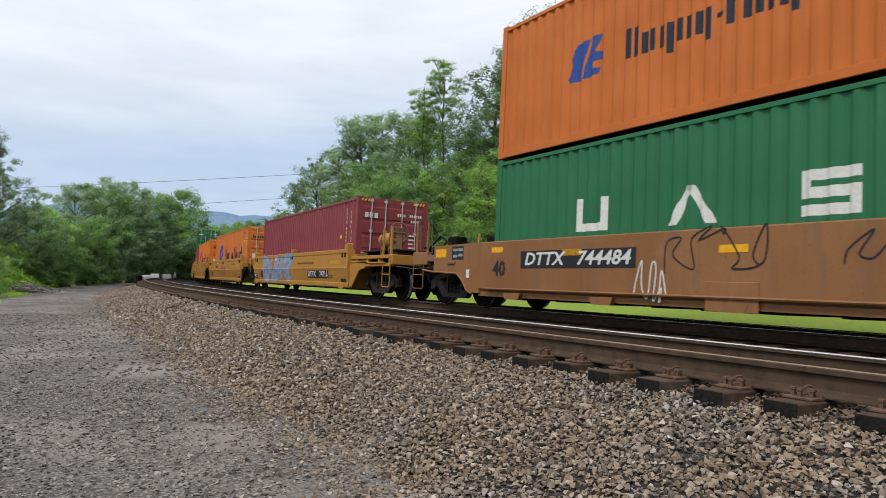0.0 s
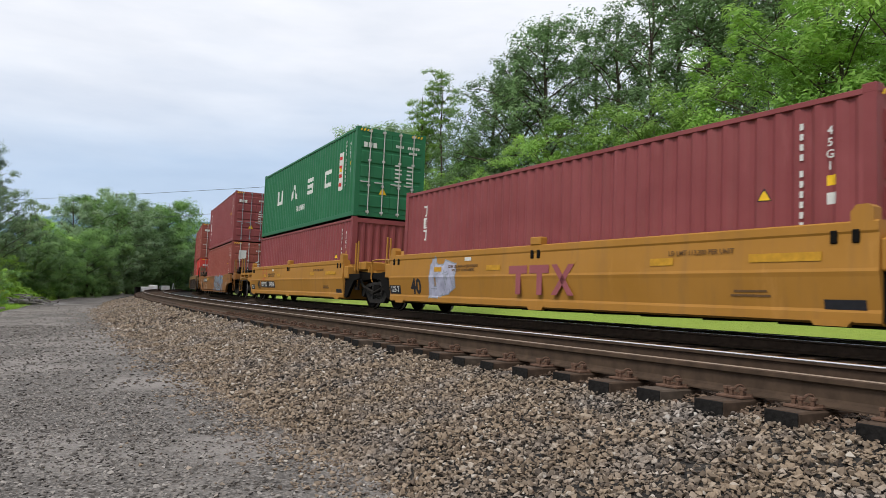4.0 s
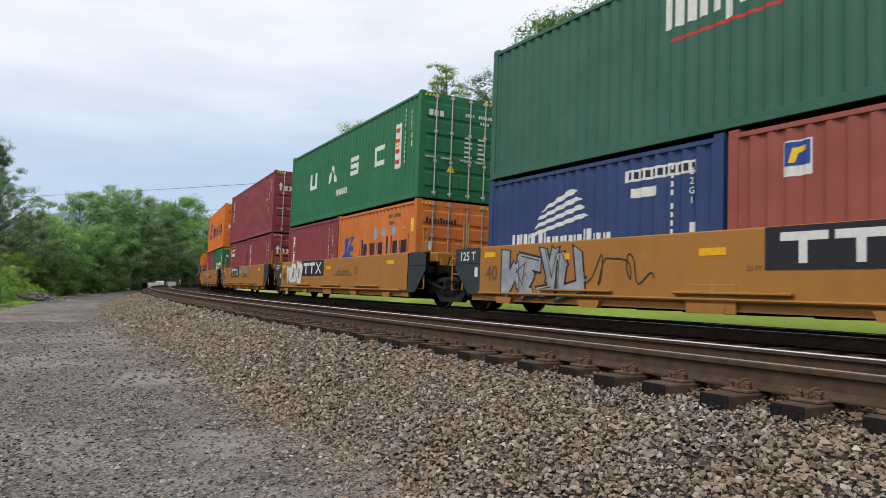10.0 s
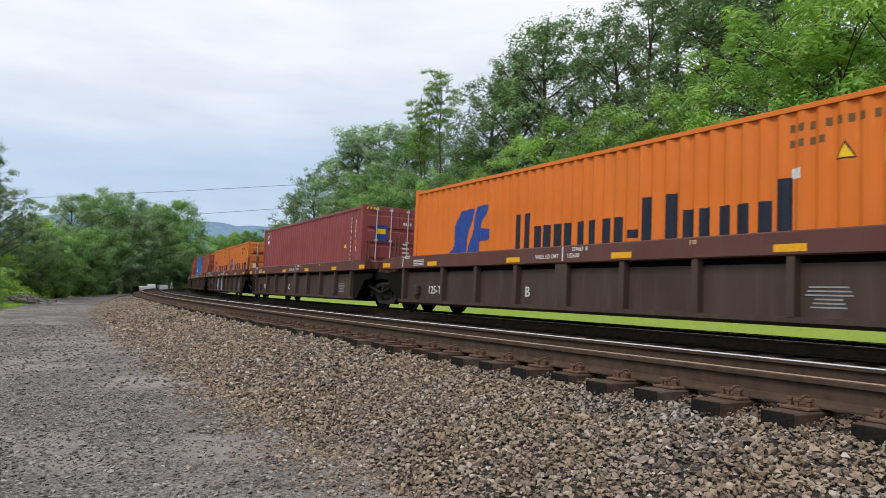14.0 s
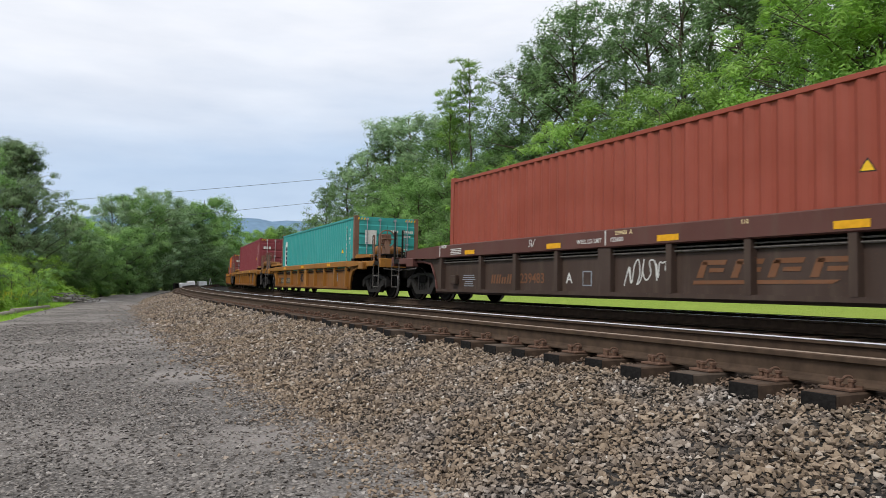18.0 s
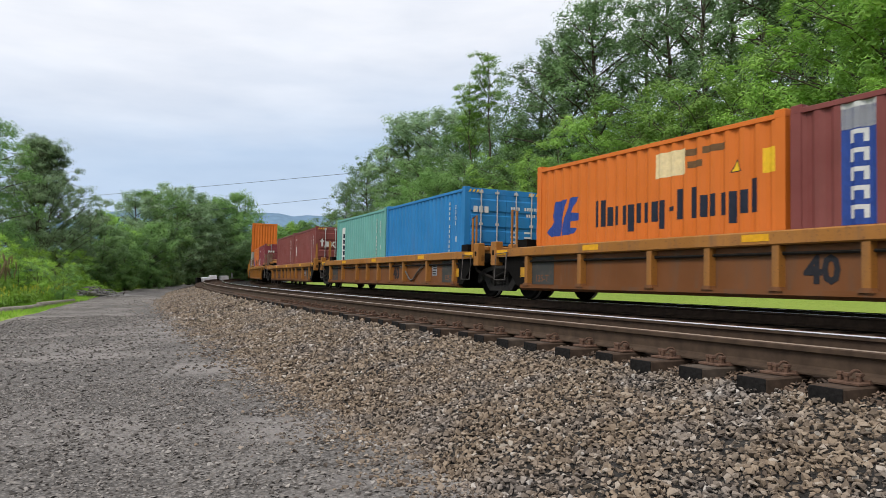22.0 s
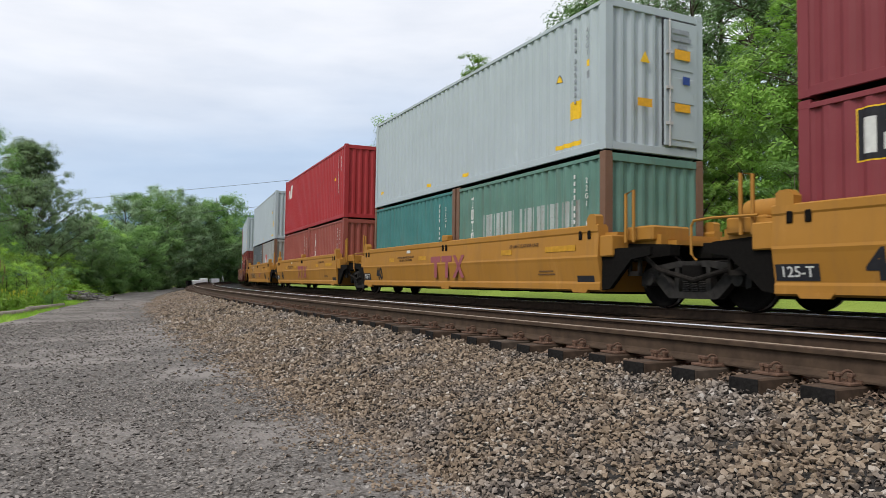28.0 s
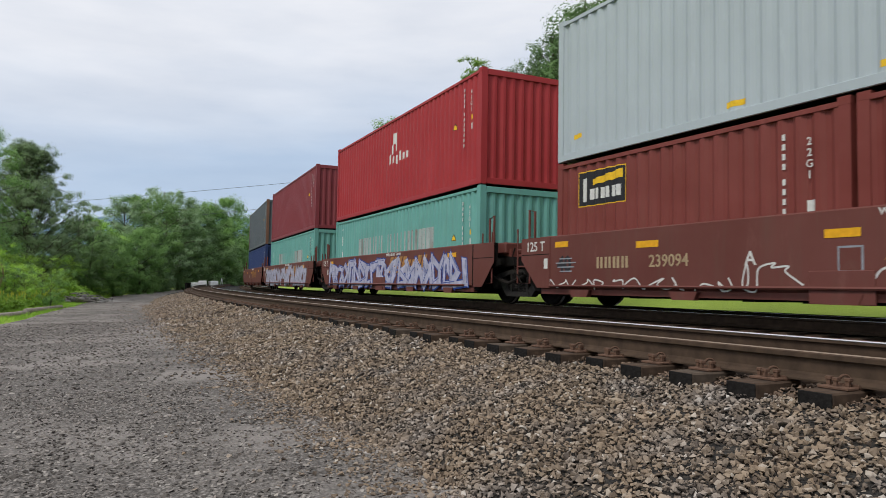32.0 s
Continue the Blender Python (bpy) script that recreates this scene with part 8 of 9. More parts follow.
def ridge():
    v, f, n = [], [], 90
    for i in range(n + 1):
        az = radians(-40 + 100 * i / n)
        h = 92 + 34 * noise.noise(Vector((i * 0.13, 0.4, 0.0))) + 9 * noise.noise(Vector((i * 0.6, 1.4, 0.0)))
        for d, k in ((1250, 0.0), (1420, 0.62), (1560, 1.0), (1900, 0.0)):
            v.append((d * math.sin(az), d * math.cos(az), -1.2 + (h + 22) * k))
    for i in range(n):
        for j in range(3):
            f.append((i * 4 + j, i * 4 + j + 1, i * 4 + j + 5, i * 4 + j + 4))
    return Shape().add(v, f)


solid("backdrop", ridge(), HILL, "wooded ridge on the horizon, tinted haze blue", "hill", kind="structure", smooth=True)


def cable(name, a, b, ext, sag):
    a, b = Vector(a), Vector(b)
    u = (b - a).normalized()
    p, q = a - u * ext, b + u * ext
    pts = [p.lerp(q, i / 40) - Vector((0, 0, sag * (1 - (i / 20 - 1) ** 2))) for i in range(41)]
    solid(name, Shape().tube(pts, 0.026, 6), CABLE, "thin dark overhead cable strung across the tracks", "cable", "overhead cables")


CABLE = plain("weathered_cable", (0.11, 0.13, 0.15), 0.7, 0, 4, 0.2, 0.0)
cable("power_cable", (1.1, 110, 11.9), (30.6, 69.6, 12.2), 22, 0.35)
cable("power_cable", (2.0, 115, 8.8), (26.8, 88, 10.4), 22, 0.3)

WRAP = plain("white_plastic_wrap", (0.78, 0.79, 0.80), 0.4, 0, 2.2, 0.12, 0.6)
TIMBER = plain("grey_weathered_timber", (0.27, 0.24, 0.20), 0.95, 0, 7, 0.4, 0.5)
RUBBLE = stony("grey_rubble", [(0.0, (0.16, 0.15, 0.145)), (0.6, (0.28, 0.265, 0.255)), (1.0, (0.42, 0.40, 0.385))])


def wrapped_stack(x, y, wide, deep, high, turn, label):
    t = thing("wrapped_stack", pose(x, y, footing(x, y), 0, 0, turn), label, "pallet", "white wrapped stacks")
    s = Shape()
    for k in (-1, 0, 1):
        s.box(-wide / 2, wide / 2, k * (deep / 2 - 0.06) - 0.05, k * (deep / 2 - 0.06) + 0.05, 0.0, 0.1)
    s.box(-wide / 2, wide / 2, -deep / 2, deep / 2, 0.1, 0.14)
    part("pallet", s, TIMBER, t, "grey wooden pallet")
    part("load", Shape().box(-wide / 2 + 0.03, wide / 2 - 0.03, -deep / 2 + 0.03, deep / 2 - 0.03, 0.14, high, 0.07), WRAP, t, "white plastic-wrapped load")
    part("strap", Shape().box(-wide / 2 + 0.02, wide / 2 - 0.02, -0.02, 0.02, 0.142, high + 0.008, 0.004), GREY_MARK, t, "grey binding strap")
    return t


wrapped_stack(13.9, 89.0, 1.05, 1.0, 0.78, 8, "white plastic-wrapped stack on a pallet beside the track")
wrapped_stack(15.0, 90.2, 1.0, 1.0, 0.82, -4, "white plastic-wrapped stack with a folded top")
wrapped_stack(16.9, 93.5, 1.1, 1.1, 0.7, 5, "low white plastic-wrapped stack beside the track")
bin_t = thing("metal_bin", pose(13.05, 88.6, footing(13.05, 88.6), 0, 0, 6), "dark open metal bin beside white wrapped stacks", "bin")
part("body", Shape().box(-0.25, 0.25, -0.4, 0.4, 0.06, 0.85, 0.02), BLACK_STEEL, bin_t)
for sx in (-0.18, 0.18):
    part("skid", Shape().box(sx - 0.05, sx + 0.05, -0.4, 0.4, 0.0, 0.06), GREY_STEEL, bin_t)
part("rim", Shape().box(-0.28, 0.28, -0.43, 0.43, 0.85, 0.91, 0.015), GREY_STEEL, bin_t)
post_t = thing("marker_post", pose(18.6, 98.0, footing(18.6, 98.0), 0, 0, 20), "small white leaning marker post by the rails", "post")
part("stake", Shape().tube([(0, 0, -0.2), (0.25, 0, 1.1)], 0.05, 8), WRAP, post_t)
part("foot", Shape().tube([(0.5, 0, -0.1), (0.27, 0, 0.95)], 0.04, 8), WRAP, post_t)

# weathered timbers along the verge
def timber(points, r, label):
    s = Shape()
    s.tube(points, r, 9, r * 0.75)
    solid("log", s, TIMBER, label, "log", "verge timbers", smooth=True)


def lying(pts, lift):
    return [(x, y, ground_at(x, y) + lift + 0.02 * math.sin(x * 9 + y)) for x, y in pts]


timber(lying([(-2.6, 24.0), (-2.05, 27.3), (-1.6, 30.0), (-1.15, 32.8)], 0.10), 0.13, "long grey weathered log lying on the verge")
timber(lying([(-1.3, 32.0), (-0.75, 35.4), (-0.1, 38.9)], 0.12), 0.12, "grey weathered log lying beside the road")

# heap of rubble and dead branches
heap_r = random.Random(12)
heap = thing("debris_heap", pose(1.0, 47.0, ground_at(1.0, 47.0)), "heap of grey dead branches and rubble beside the road", "debris")
for i in range(34):
    a, d = heap_r.uniform(0, 6.28), heap_r.uniform(0, 1.25)
    p = Vector((d * math.cos(a) * 1.5, d * math.sin(a) * 1.1, 0.50 * (1.25 - d) + 0.05))
    q = p + Vector((heap_r.uniform(-1.1, 1.1), heap_r.uniform(-0.9, 0.9), heap_r.uniform(-0.2, 0.25)))
    part("branch", Shape().tube([p, p.lerp(q, 0.5) + Vector((0, 0, 0.06)), q], heap_r.uniform(0.025, 0.06), 6, 0.012), DEADWOOD, heap)
for i in range(26):
    a, d = heap_r.uniform(0, 6.28), heap_r.uniform(0.1, 1.6)
    r = heap_r.uniform(0.10, 0.26)
    part("stone", Shape().box(-r, r, -r * 0.8, r * 0.7, -r * 0.4, r * 0.5, r * 0.25), RUBBLE, heap).matrix_local = pose(d * math.cos(a) * 1.5, d * math.sin(a), 0.40 * max(0.1, 1.2 - d), heap_r.uniform(-25, 25), heap_r.uniform(-25, 25), heap_r.uniform(0, 180))

# ---- trees and undergrowth ----
def blades(name, p, out, size, g):
    """Pointed leaves at the points p, facing roughly the ways out, one mesh."""
    n = len(p)
    up = out + g.normal(size=(n, 3)) * 0.26
    up /= np.linalg.norm(up, axis=1, keepdims=True)
    a = g.normal(size=(n, 3))
    a -= up * np.sum(a * up, 1, keepdims=True)
    a /= np.linalg.norm(a, axis=1, keepdims=True)
    b = np.cross(up, a)
    s = (size * g.uniform(0.6, 1.5, n))[:, None]
    v = np.stack([p - a * s * 0.8 + b * s * 0.36, p + a * s, p - a * s * 0.8 - b * s * 0.36], 1).reshape(-1, 3)
    me = bpy.data.meshes.new(name)
    me.from_pydata(v.tolist(), [], np.arange(n * 3).reshape(-1, 3).tolist())
    return me


def leaf_cloud(name, centres, radii, per, size, seed, flat=0.72, rise=0.6, middle=None):
    """Leaves thrown round clump centres, thinning outwards; middle: the axis that the crown stands round."""
    g = np.random.default_rng(seed)
    c = np.repeat(np.array(centres), per, 0)
    r = np.repeat(np.array(radii), per)
    n = len(c)
    d = g.normal(size=(n, 3))
    d /= np.linalg.norm(d, axis=1, keepdims=True)
    p = c + d * (r * g.random(n) ** 0.5 * g.uniform(0.75, 1.2, n))[:, None] * np.array([1, 1, flat])
    out = d * 0.8 + np.array([0, 0, rise])
    if middle is not None:
        w = p - np.array(middle)
        out = out + 0.55 * w / (np.linalg.norm(w, axis=1, keepdims=True) + 0.1)
    return blades(name, p, out, size, g)


def frond_cloud(name, centres, per, length, seed):
    """Rosettes of drooping feathery fronds, six pairs of narrow leaflets each, one mesh."""
    g = np.random.default_rng(seed)
    c = np.repeat(np.array(centres), per, 0)
    n = len(c)
    q, e = g.uniform(0, 2 * np.pi, n), g.uniform(-0.1, 1.0, n)
    long = length * g.uniform(0.7, 1.25, n)
    way = np.stack([np.cos(q) * np.cos(e), np.sin(q) * np.cos(e), np.sin(e)], 1)
    side = np.stack([-np.sin(q), np.cos(q), 0 * q], 1)
    c = c + g.normal(size=(n, 3)) * 0.10 * length
    quads = []
    for k in range(6):
        t = 0.22 + 0.15 * k
        foot = c + way * (long * t)[:, None]
        foot[:, 2] -= 0.62 * long * t * t
        fwd = way.copy()
        fwd[:, 2] -= 1.24 * t
        fwd /= np.linalg.norm(fwd, axis=1, keepdims=True)
        leaf = (long * (0.30 - 0.020 * (k - 2) ** 2))[:, None]
        for sg in (1, -1):
            tip = foot + (side * sg * 0.88 + fwd * 0.42) * leaf
            tip[:, 2] -= 0.22 * leaf[:, 0]
            quads.append(np.stack([foot - fwd * leaf * 0.13, tip, foot + fwd * leaf * 0.22], 1))
    v = np.stack(quads, 1).reshape(-1, 3)
    me = bpy.data.meshes.new(name)
    me.from_pydata(v.tolist(), [], np.arange(len(v)).reshape(-1, 3).tolist())
    return me


def reach_of(shape, q, bare):
    """How far limbs reach at the share q of the height, of the crown's full spread."""
    u = max(0.0, min(1.0, (q - bare) / (1.0 - bare)))
    if shape == "cone":
        return 1.05 * (1.03 - u) ** 0.85 * (0.55 + 0.45 * min(1.0, u / 0.12))
    if shape == "vase":
        return (0.35 + 0.85 * u) * (1.0 if u < 0.75 else 1.0 - 1.5 * (u - 0.75))
    if shape == "umbrella":
        return 0.45 + 0.55 * math.sin(math.pi * (0.15 + 0.72 * u))
    return math.sin(math.pi * min(0.96, 0.10 + 0.86 * u)) ** 0.6


def tree_meshes(spread, seed, kind):
    """Trunk with limbs and side branches, and a crown of leaf clumps at their ends, 10 m high."""
    shape, _, bare, _, leaf, _, per, limbs, subs, clump = kind
    r = random.Random(seed)
    s = Shape()
    top = {"vase": 8.6, "umbrella": 9.5}.get(shape, 9.4)
    lean = (r.uniform(-0.35, 0.35), r.uniform(-0.35, 0.35))
    trunk = [(0, 0, -0.4)] + [(lean[0] * (i / 7) ** 1.5 + r.uniform(-0.1, 0.1), lean[1] * (i / 7) ** 1.5 + r.uniform(-0.1, 0.1), top * i / 7) for i in range(1, 8)]
    s.tube(trunk, 0.06 if shape == "umbrella" else 0.15, 7, 0.02)
    centres, radii = [], []
    for i in range(limbs):
        q = bare + (0.985 - bare) * (i + r.random()) / limbs
        reach = spread * reach_of(shape, q, bare) * r.uniform(0.72, 1.12)
        a = i * 2.4 + r.uniform(-0.5, 0.5)
        base = Vector((lean[0] * q ** 1.5, lean[1] * q ** 1.5, top * max(0.02, q - 0.07 - (0.10 if shape == "vase" else 0.0))))
        rise = {"cone": 0.85, "vase": 0.55, "umbrella": 0.55}.get(shape, 0.28) * reach
        tip = Vector((base.x + reach * math.cos(a), base.y + reach * math.sin(a), min(base.z + 0.5 + rise * r.uniform(0.6, 1.3), 10.0)))
        mid = base.lerp(tip, 0.5) + Vector((0, 0, 0.10 * reach))
        s.tube([base, mid, tip], (0.045 * (1.15 - q) + 0.018) * (0.5 if shape in ("cone", "umbrella") else 1.0), 5, 0.008)
        ends = [(tip, 1.0)]
        for j in range(subs):
            f = r.uniform(0.22, 0.95)
            p = base.lerp(mid, f * 2) if f < 0.5 else mid.lerp(tip, f * 2 - 1)
            w = Vector((r.gauss(0, 1), r.gauss(0, 1), r.gauss(0.3, 0.6))).normalized() * (reach * r.uniform(0.20, 0.46) + 0.12)
            e = p + w
            if j % 2 == 0:
                s.tube([p, p.lerp(e, 0.55) + Vector((0, 0, 0.03 * reach)), e], 0.009 if shape == "umbrella" else 0.014, 4, 0.005)
            ends.append((e, r.uniform(0.7, 1.15)))
        for e, k in ends:
            e.z = min(e.z, 10.0 - 0.3 * r.random())
            centres.append(tuple(e))
            radii.append(clump * k * r.uniform(0.8, 1.2))
    if shape in ("vase", "umbrella") and leaf > 0.2:
        crown = frond_cloud("crown", centres, per, leaf, seed)
    else:
        crown = leaf_cloud("crown", centres, radii, per, leaf, seed, 0.42 if shape == "umbrella" else 0.68, 0.55, (0, 0, 10 * (0.35 + 0.3 * bare)))
    return s.mesh("trunk", True), crown


KINDS = {}


def tree(x, y, z, height, kind, seed, label, group="woodland trees"):
    """A tree of one of the kinds below, scaled to its height."""
    key = kind[:3] + kind[4:]
    if key not in KINDS:
        KINDS[key] = tree_meshes(10.0 * kind[1], 11 + len(KINDS), kind)
    trunk, crown = KINDS[key]
    t = thing("tree", Matrix.Translation((x, y, z)) @ pose(0, 0, 0, 0, 0, seed * 77.0) @ Matrix.Diagonal((height / 10, height / 10, height / 10, 1)), label, "tree", group)
    part("trunk", trunk, BARK, t)
    part("crown", crown, kind[3], t)
    return t


def K(shape, spread, bare, mat, leaf, variant, per, limbs, subs, clump):
    """shape, spread as a share of the height, bare share of the trunk, leaves, their size, variant, leaves a clump, limbs, side branches, clump radius."""
    return (shape, spread, bare, mat, leaf, variant, per, limbs, subs, clump)


OAKS = [K("round", 0.22, 0.16, LEAF_DARK, 0.068, v, 64, 36, 8, 0.42) for v in range(3)]
TALLS = [K("round", 0.20, 0.34, LEAF_DARK, 0.068, v + 3, 62, 22, 6, 0.38) for v in range(2)]
MIDS = [K("round", 0.34, 0.06, LEAF_MID, 0.080, v + 6, 118, 30, 6, 0.60) for v in range(3)]
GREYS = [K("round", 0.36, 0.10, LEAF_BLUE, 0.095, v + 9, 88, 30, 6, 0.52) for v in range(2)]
SUMACS = [K("vase", 0.40, 0.08, LEAF_LIGHT, 0.092, v + 12, 124, 24, 8, 0.58) for v in range(2)] + [K("vase", 0.40, 0.10, LEAF_LIGHT, 0.50, 15, 17, 22, 9, 0.5)]
SLIM = K("umbrella", 0.072, 0.70, LEAF_LIGHT, 0.050, 16, 74, 15, 5, 0.30)
BIRCH = K("cone", 0.42, 0.04, LEAF_BIRCH, 0.066, 18, 84, 110, 8, 0.36)
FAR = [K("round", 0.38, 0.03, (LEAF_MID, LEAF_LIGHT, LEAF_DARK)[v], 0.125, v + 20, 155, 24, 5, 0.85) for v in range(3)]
BUSHES = [K("vase", 0.60, 0.02, LEAF_LIGHT if v else LEAF_MID, 0.15, v + 24, 70, 16, 4, 0.95) for v in range(2)]
BRIGHT = [K("vase", 0.62, 0.02, WEED, 0.15, v + 26, 62, 16, 4, 0.95) for v in range(2)]
FERNY = [K("vase", 0.55, 0.04, LEAF_LIGHT if v else LEAF_MID, 1.0, v + 28, 14, 14, 5, 0.9) for v in range(2)]
tr = random.Random(5)


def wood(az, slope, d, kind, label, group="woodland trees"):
    """A tree on the camera's bearing az, d metres off, its height fitted so that its top rises by slope in the view."""
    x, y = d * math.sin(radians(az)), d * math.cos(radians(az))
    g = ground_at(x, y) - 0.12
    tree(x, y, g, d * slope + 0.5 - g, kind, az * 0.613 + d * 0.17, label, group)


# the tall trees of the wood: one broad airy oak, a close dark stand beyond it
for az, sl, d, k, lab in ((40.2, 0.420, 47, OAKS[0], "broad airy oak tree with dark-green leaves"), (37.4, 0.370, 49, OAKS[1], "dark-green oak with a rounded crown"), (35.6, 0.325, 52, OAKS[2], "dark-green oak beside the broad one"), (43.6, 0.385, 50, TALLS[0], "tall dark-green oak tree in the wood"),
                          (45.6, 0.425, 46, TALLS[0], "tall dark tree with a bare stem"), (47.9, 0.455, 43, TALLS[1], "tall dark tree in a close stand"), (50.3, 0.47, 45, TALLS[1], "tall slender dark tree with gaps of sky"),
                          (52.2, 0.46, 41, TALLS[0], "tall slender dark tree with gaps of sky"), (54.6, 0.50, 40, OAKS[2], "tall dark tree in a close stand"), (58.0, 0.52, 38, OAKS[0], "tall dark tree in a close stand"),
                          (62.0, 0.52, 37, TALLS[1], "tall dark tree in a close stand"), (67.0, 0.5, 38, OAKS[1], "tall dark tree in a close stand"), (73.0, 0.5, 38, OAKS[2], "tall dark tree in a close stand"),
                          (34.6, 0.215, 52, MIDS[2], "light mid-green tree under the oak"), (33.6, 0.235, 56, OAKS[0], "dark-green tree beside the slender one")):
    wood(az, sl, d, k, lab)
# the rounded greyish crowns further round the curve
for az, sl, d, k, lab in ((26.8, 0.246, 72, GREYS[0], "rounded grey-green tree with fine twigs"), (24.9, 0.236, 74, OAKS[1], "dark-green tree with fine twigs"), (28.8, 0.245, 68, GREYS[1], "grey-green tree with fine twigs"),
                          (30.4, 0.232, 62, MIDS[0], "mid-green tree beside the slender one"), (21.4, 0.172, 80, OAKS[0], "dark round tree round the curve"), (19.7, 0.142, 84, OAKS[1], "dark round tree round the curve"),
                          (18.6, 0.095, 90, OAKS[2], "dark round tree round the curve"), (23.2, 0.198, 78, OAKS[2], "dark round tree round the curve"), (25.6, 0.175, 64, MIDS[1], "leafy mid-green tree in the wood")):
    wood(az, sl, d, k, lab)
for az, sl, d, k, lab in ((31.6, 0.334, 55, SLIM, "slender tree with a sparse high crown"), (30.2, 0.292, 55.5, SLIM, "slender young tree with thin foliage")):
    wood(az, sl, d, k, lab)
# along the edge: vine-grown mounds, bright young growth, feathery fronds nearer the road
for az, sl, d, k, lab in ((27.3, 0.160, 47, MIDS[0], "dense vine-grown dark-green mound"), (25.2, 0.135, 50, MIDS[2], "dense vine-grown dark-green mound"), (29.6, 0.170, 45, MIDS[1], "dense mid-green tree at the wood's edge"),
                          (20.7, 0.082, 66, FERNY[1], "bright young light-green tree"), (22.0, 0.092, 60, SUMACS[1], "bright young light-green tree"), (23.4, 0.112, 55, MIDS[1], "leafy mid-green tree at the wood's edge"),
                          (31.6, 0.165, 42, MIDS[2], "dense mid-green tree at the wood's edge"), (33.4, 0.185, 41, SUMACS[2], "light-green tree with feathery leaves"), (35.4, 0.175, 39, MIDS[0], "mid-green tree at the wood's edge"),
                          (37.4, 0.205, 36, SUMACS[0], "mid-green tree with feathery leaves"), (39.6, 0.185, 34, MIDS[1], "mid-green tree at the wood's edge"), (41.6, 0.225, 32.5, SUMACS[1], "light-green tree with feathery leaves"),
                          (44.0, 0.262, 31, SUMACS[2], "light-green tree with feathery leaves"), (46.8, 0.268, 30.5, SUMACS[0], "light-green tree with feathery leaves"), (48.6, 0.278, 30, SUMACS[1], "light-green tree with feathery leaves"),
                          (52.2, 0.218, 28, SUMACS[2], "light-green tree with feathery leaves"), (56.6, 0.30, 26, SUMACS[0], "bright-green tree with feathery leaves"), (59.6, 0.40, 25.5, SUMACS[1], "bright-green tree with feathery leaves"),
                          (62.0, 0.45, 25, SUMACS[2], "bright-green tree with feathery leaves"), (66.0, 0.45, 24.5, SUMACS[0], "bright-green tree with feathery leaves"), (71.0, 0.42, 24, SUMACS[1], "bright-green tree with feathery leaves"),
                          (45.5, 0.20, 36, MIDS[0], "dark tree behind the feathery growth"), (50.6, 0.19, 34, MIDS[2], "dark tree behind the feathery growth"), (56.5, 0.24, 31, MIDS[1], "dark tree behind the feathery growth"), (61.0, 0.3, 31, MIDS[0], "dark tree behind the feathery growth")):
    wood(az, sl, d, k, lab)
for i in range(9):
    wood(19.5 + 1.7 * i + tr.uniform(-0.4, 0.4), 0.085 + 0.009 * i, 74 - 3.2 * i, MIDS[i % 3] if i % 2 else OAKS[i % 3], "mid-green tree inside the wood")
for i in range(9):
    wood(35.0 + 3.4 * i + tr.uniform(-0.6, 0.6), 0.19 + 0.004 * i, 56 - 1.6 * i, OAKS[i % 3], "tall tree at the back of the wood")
# low growth along the foot of the wood
for i in range(26):
    s = 14 + 3.2 * i + 0.03 * i * i + tr.uniform(-0.8, 0.8)
    p = at(-14.4 + tr.uniform(-0.6, 0.4), s)
    tree(p.x, p.y, ground_at(p.x, p.y) - 0.15, tr.uniform(2.4, 4.4), (FERNY + BUSHES)[(i * 3) % 4], i * 1.7, "leafy green bush below the woodland trees", "woodland bushes")

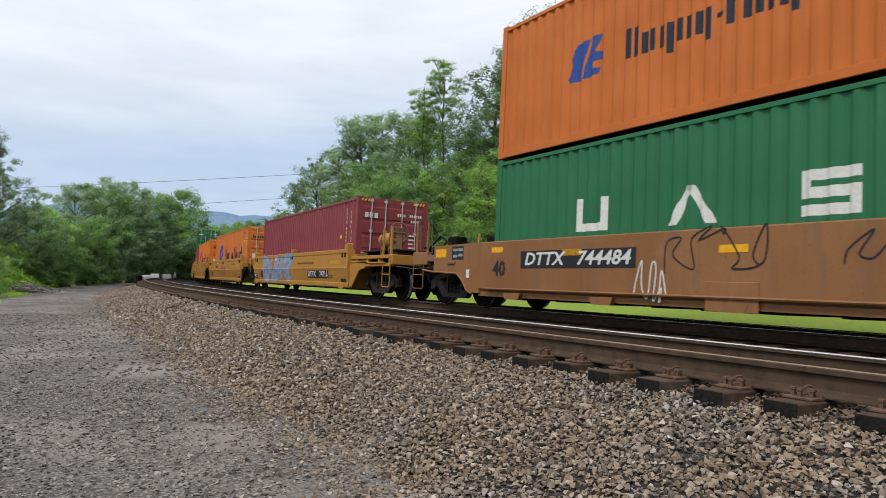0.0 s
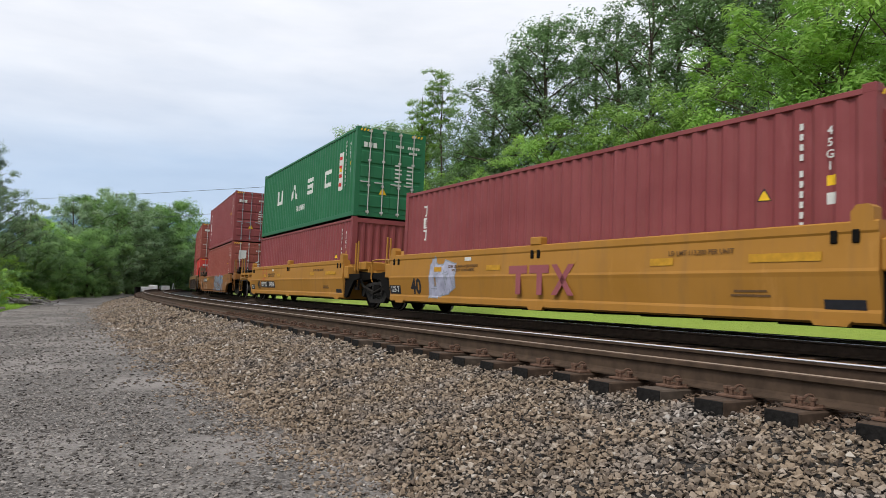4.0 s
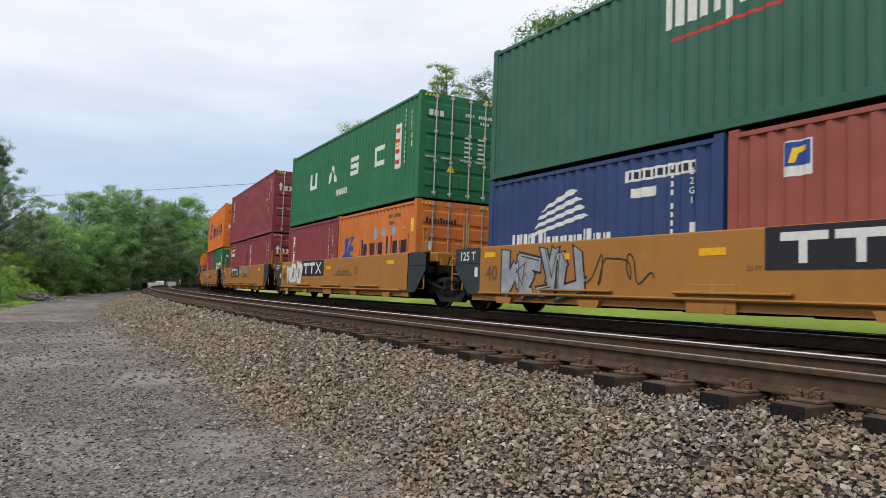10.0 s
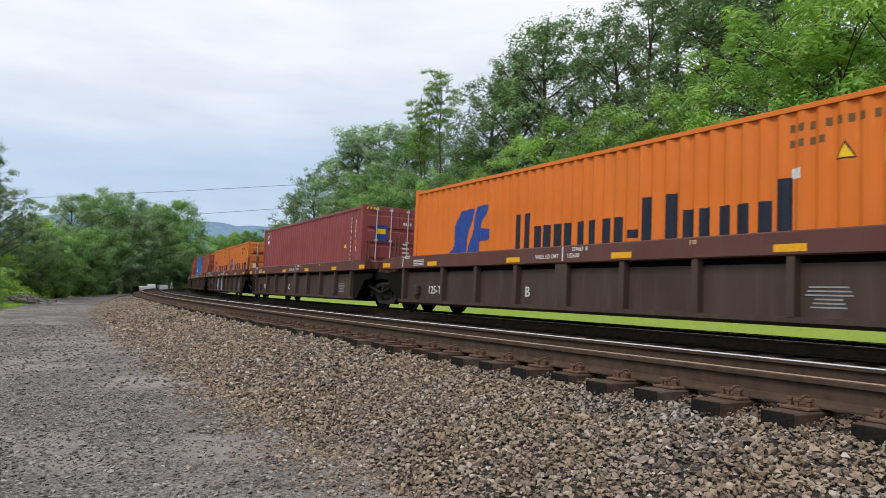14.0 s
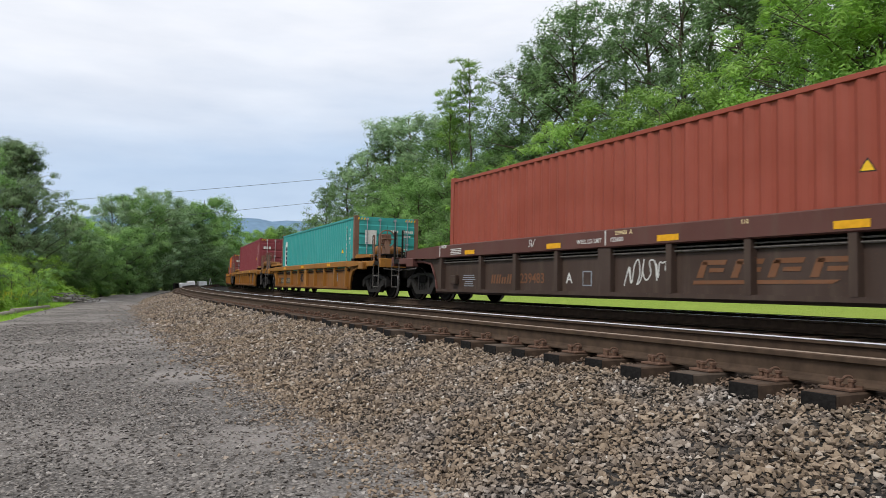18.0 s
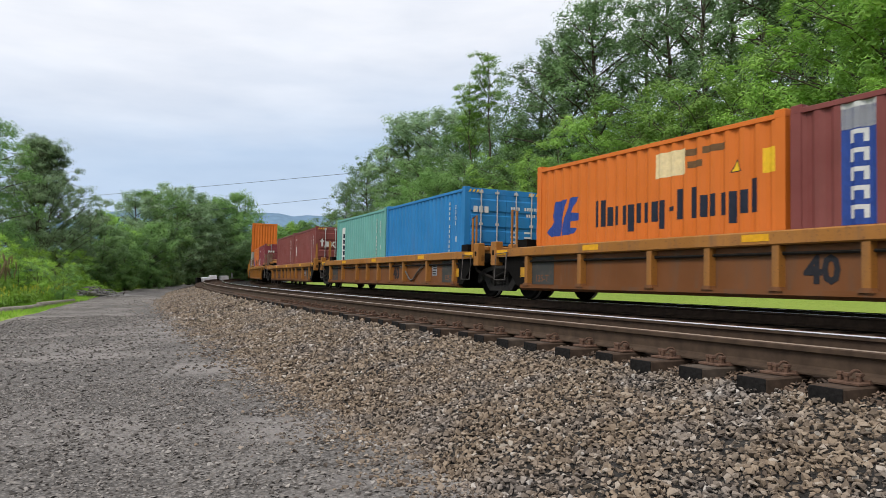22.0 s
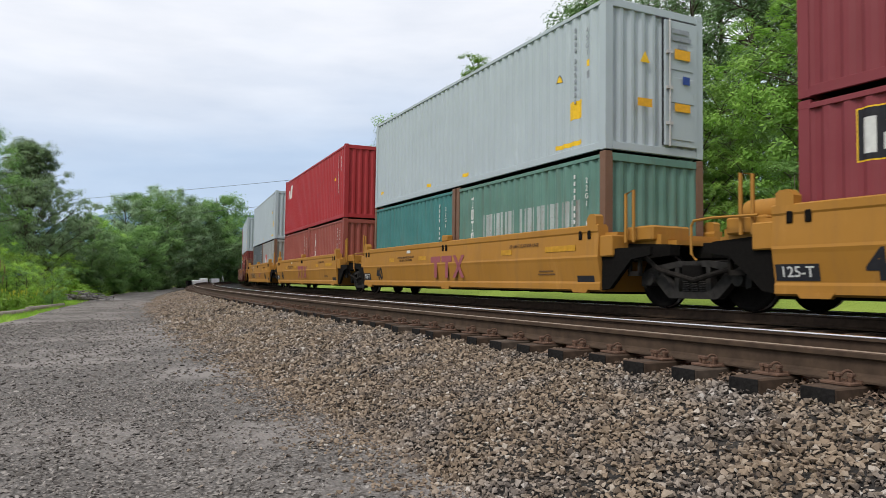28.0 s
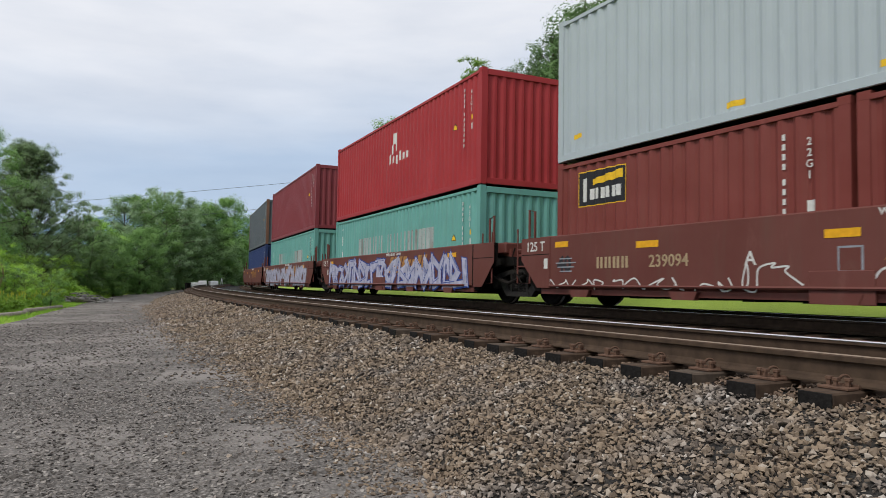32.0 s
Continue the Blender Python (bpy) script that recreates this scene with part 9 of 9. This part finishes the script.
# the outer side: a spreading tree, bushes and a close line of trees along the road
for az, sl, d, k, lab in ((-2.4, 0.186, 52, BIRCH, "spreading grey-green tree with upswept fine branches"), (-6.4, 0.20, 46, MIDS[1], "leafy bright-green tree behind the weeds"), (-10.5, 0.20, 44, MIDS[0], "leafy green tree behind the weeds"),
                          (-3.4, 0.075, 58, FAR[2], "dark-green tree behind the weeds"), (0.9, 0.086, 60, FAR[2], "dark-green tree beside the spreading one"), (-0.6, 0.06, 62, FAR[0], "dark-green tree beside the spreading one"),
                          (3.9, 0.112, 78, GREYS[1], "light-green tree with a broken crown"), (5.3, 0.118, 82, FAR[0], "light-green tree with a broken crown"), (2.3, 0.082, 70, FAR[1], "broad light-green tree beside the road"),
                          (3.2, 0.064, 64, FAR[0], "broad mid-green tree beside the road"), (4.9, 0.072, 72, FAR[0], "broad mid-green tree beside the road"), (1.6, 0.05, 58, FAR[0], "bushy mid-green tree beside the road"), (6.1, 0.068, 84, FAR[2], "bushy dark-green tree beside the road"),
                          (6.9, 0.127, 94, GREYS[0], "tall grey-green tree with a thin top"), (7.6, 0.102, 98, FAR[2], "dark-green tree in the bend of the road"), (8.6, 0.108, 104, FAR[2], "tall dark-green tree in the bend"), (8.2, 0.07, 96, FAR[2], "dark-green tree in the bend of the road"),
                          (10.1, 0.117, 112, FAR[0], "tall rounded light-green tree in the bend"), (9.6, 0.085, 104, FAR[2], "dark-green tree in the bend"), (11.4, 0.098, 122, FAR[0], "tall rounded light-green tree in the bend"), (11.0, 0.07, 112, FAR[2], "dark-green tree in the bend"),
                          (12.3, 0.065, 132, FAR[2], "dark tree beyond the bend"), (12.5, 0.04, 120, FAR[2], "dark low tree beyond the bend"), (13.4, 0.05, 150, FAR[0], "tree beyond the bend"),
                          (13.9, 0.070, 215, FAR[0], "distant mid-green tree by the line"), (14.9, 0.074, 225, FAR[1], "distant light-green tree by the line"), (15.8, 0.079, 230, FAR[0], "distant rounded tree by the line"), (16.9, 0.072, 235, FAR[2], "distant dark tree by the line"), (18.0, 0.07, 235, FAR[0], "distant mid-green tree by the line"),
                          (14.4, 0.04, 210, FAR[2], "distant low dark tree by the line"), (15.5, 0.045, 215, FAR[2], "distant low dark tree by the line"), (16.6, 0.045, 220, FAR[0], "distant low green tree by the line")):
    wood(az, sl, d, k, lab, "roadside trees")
# rank growth on the bank
for i in range(15):
    az = -11.5 + 0.76 * i + tr.uniform(-0.3, 0.3)
    d = 40 + 0.9 * az + tr.uniform(-1.0, 2.5)
    x, y = d * math.sin(radians(az)), d * math.cos(radians(az))
    tree(x, y, ground_at(x, y) - 0.1, tr.uniform(1.9, 2.5), (BRIGHT + BUSHES)[i % 4], i * 3.1, "rank bright-green bush on the bank", "roadside bushes")
# skirts of leaf down to the road's edge
for i in range(20):
    f = i / 19
    y = 62 + 66 * f
    x = CX - math.sqrt((R_NEAR + 8.4 + tr.uniform(-0.4, 1.8)) ** 2 - y * y)
    tree(x, y, ground_at(x, y) - 0.2, tr.uniform(3.2, 4.8), FAR[0] if i < 9 else FAR[2], i * 1.9, "dense green bush under the roadside trees", "roadside bushes")
for i in range(18):
    f = i / 17
    y = 28 + 34 * f
    x = CX - math.sqrt((R_NEAR + 9.6 + tr.uniform(-0.5, 2.4) - 1.0 * f) ** 2 - y * y)
    tree(x, y, ground_at(x, y) - 0.1, tr.uniform(2.0, 2.9) + 0.8 * f, (BRIGHT + BUSHES)[i % 4] if i % 3 else BRIGHT[0], i * 2.3, "leafy green bush in the roadside weeds", "roadside bushes")


def weed_patch(name, count, s0, s1, o0, o1, h0, h1, width, material, label, seed, clump=0.0, low=0.0):
    """Upright narrow blades and stalks with drooping tips, scattered, as one mesh."""
    g = np.random.default_rng(seed)
    s = g.uniform(s0, s1, count)
    o = g.uniform(o0, o1, count) + np.array([road_edge(q) for q in s])
    if clump:
        keep = np.array([lumps(a * clump, b * clump, seed * 0.7) > 0.02 for a, b in zip(o, s)])
        s, o = s[keep], o[keep]
    n = len(s)
    base = np.array([at(a, b, ground_z(a, b) - 0.03)[:] for a, b in zip(o, s)])
    h = g.uniform(h0, h1, n)
    z0 = h * g.uniform(low, 0.7 + 0.25 * low, n)
    ln = h - z0
    q = g.uniform(0, 2 * np.pi, n)
    lean = g.uniform(0.1, 0.6, n) * ln
    w = width * g.uniform(0.6, 1.3, n)
    side = np.stack([-np.sin(q), np.cos(q), 0 * q], 1) * w[:, None]
    foot = base + np.stack([0 * q, 0 * q, z0], 1)
    mid = foot + np.stack([np.cos(q) * lean * 0.35, np.sin(q) * lean * 0.35, ln * 0.62], 1)
    tip = foot + np.stack([np.cos(q) * lean, np.sin(q) * lean, ln], 1)
    v = np.stack([foot, mid + side, tip, mid - side], 1).reshape(-1, 3)
    me = bpy.data.meshes.new(name)
    me.from_pydata(v.tolist(), [], np.arange(n * 4).reshape(-1, 4).tolist())
    return solid(name, me, material, label, "weeds", kind="stuff")


weed_patch("verge_grass", 26000, 9, 60, -0.2, 1.6, 0.05, 0.20, 0.012, WEED, "short bright-green grass along the road edge", 3)


def weed_mounds(name, count, s0, s1, o0, o1, h0, h1, leaf, per, material, label, seed):
    """Low leafy growth: overlapping mounds of broad leaves, as one mesh."""
    g = random.Random(seed)
    centres, radii = [], []
    for i in range(count):
        s, q = g.uniform(s0, s1), g.uniform(o0, o1)
        o = q + road_edge(s)
        h = g.uniform(h0, h1) * min(1.0, 0.45 + (q - o0) / 2.2)
        r = g.uniform(0.28, 0.5)
        z = ground_z(o, s)
        for k in range(2):
            centres.append(tuple(at(o, s, z + h * (0.35 + 0.5 * k))))
            radii.append(r * (1.1 - 0.35 * k))
    me = leaf_cloud(name, centres, radii, per, leaf, seed, 0.9, 0.6)
    solid(name, me, material, label, "weeds", kind="stuff")


weed_mounds("weeds", 620, 14, 48, 1.1, 5.0, 0.45, 1.15, 0.085, 60, WEED, "rank bright-green leafy weeds on the verge", 4)
weed_mounds("weeds", 420, 48, 96, 0.5, 3.6, 0.5, 1.4, 0.13, 50, WEED, "rank bright-green leafy weeds on the verge", 5)
weed_patch("weed_stalks", 4000, 12, 60, 0.9, 4.5, 0.4, 0.9, 0.018, WEED, "thin green stalks among the weeds", 9)
weed_patch("goldenrod", 1500, 13, 60, 0.9, 2.6, 0.55, 0.95, 0.03, GOLD, "yellow flowering goldenrod among the weeds", 6, 0.35, 0.72)
weed_patch("dry_plumes", 420, 28, 34, 1.6, 3.4, 1.5, 2.2, 0.045, STRAW, "straw-coloured plumes above the weeds", 7, 0.0, 0.6)
# ---- movement ----
def motions():
    times = [0.5 * i for i in range(65)]
    gone = [run(t) for t in times]
    for ob, mid, inner in MOVERS:
        walk(ob, [(t, on_track(mid - d) @ inner) for t, d in zip(times, gone)])
    # wheels roll only along the stretch in the camera's sight
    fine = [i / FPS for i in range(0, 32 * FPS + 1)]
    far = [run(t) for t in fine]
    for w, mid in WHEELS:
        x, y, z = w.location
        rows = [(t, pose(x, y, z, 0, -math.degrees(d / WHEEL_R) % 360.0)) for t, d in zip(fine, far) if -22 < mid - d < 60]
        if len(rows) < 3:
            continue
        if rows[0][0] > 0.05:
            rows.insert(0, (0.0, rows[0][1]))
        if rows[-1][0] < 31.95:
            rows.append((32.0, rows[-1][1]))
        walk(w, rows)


motions()
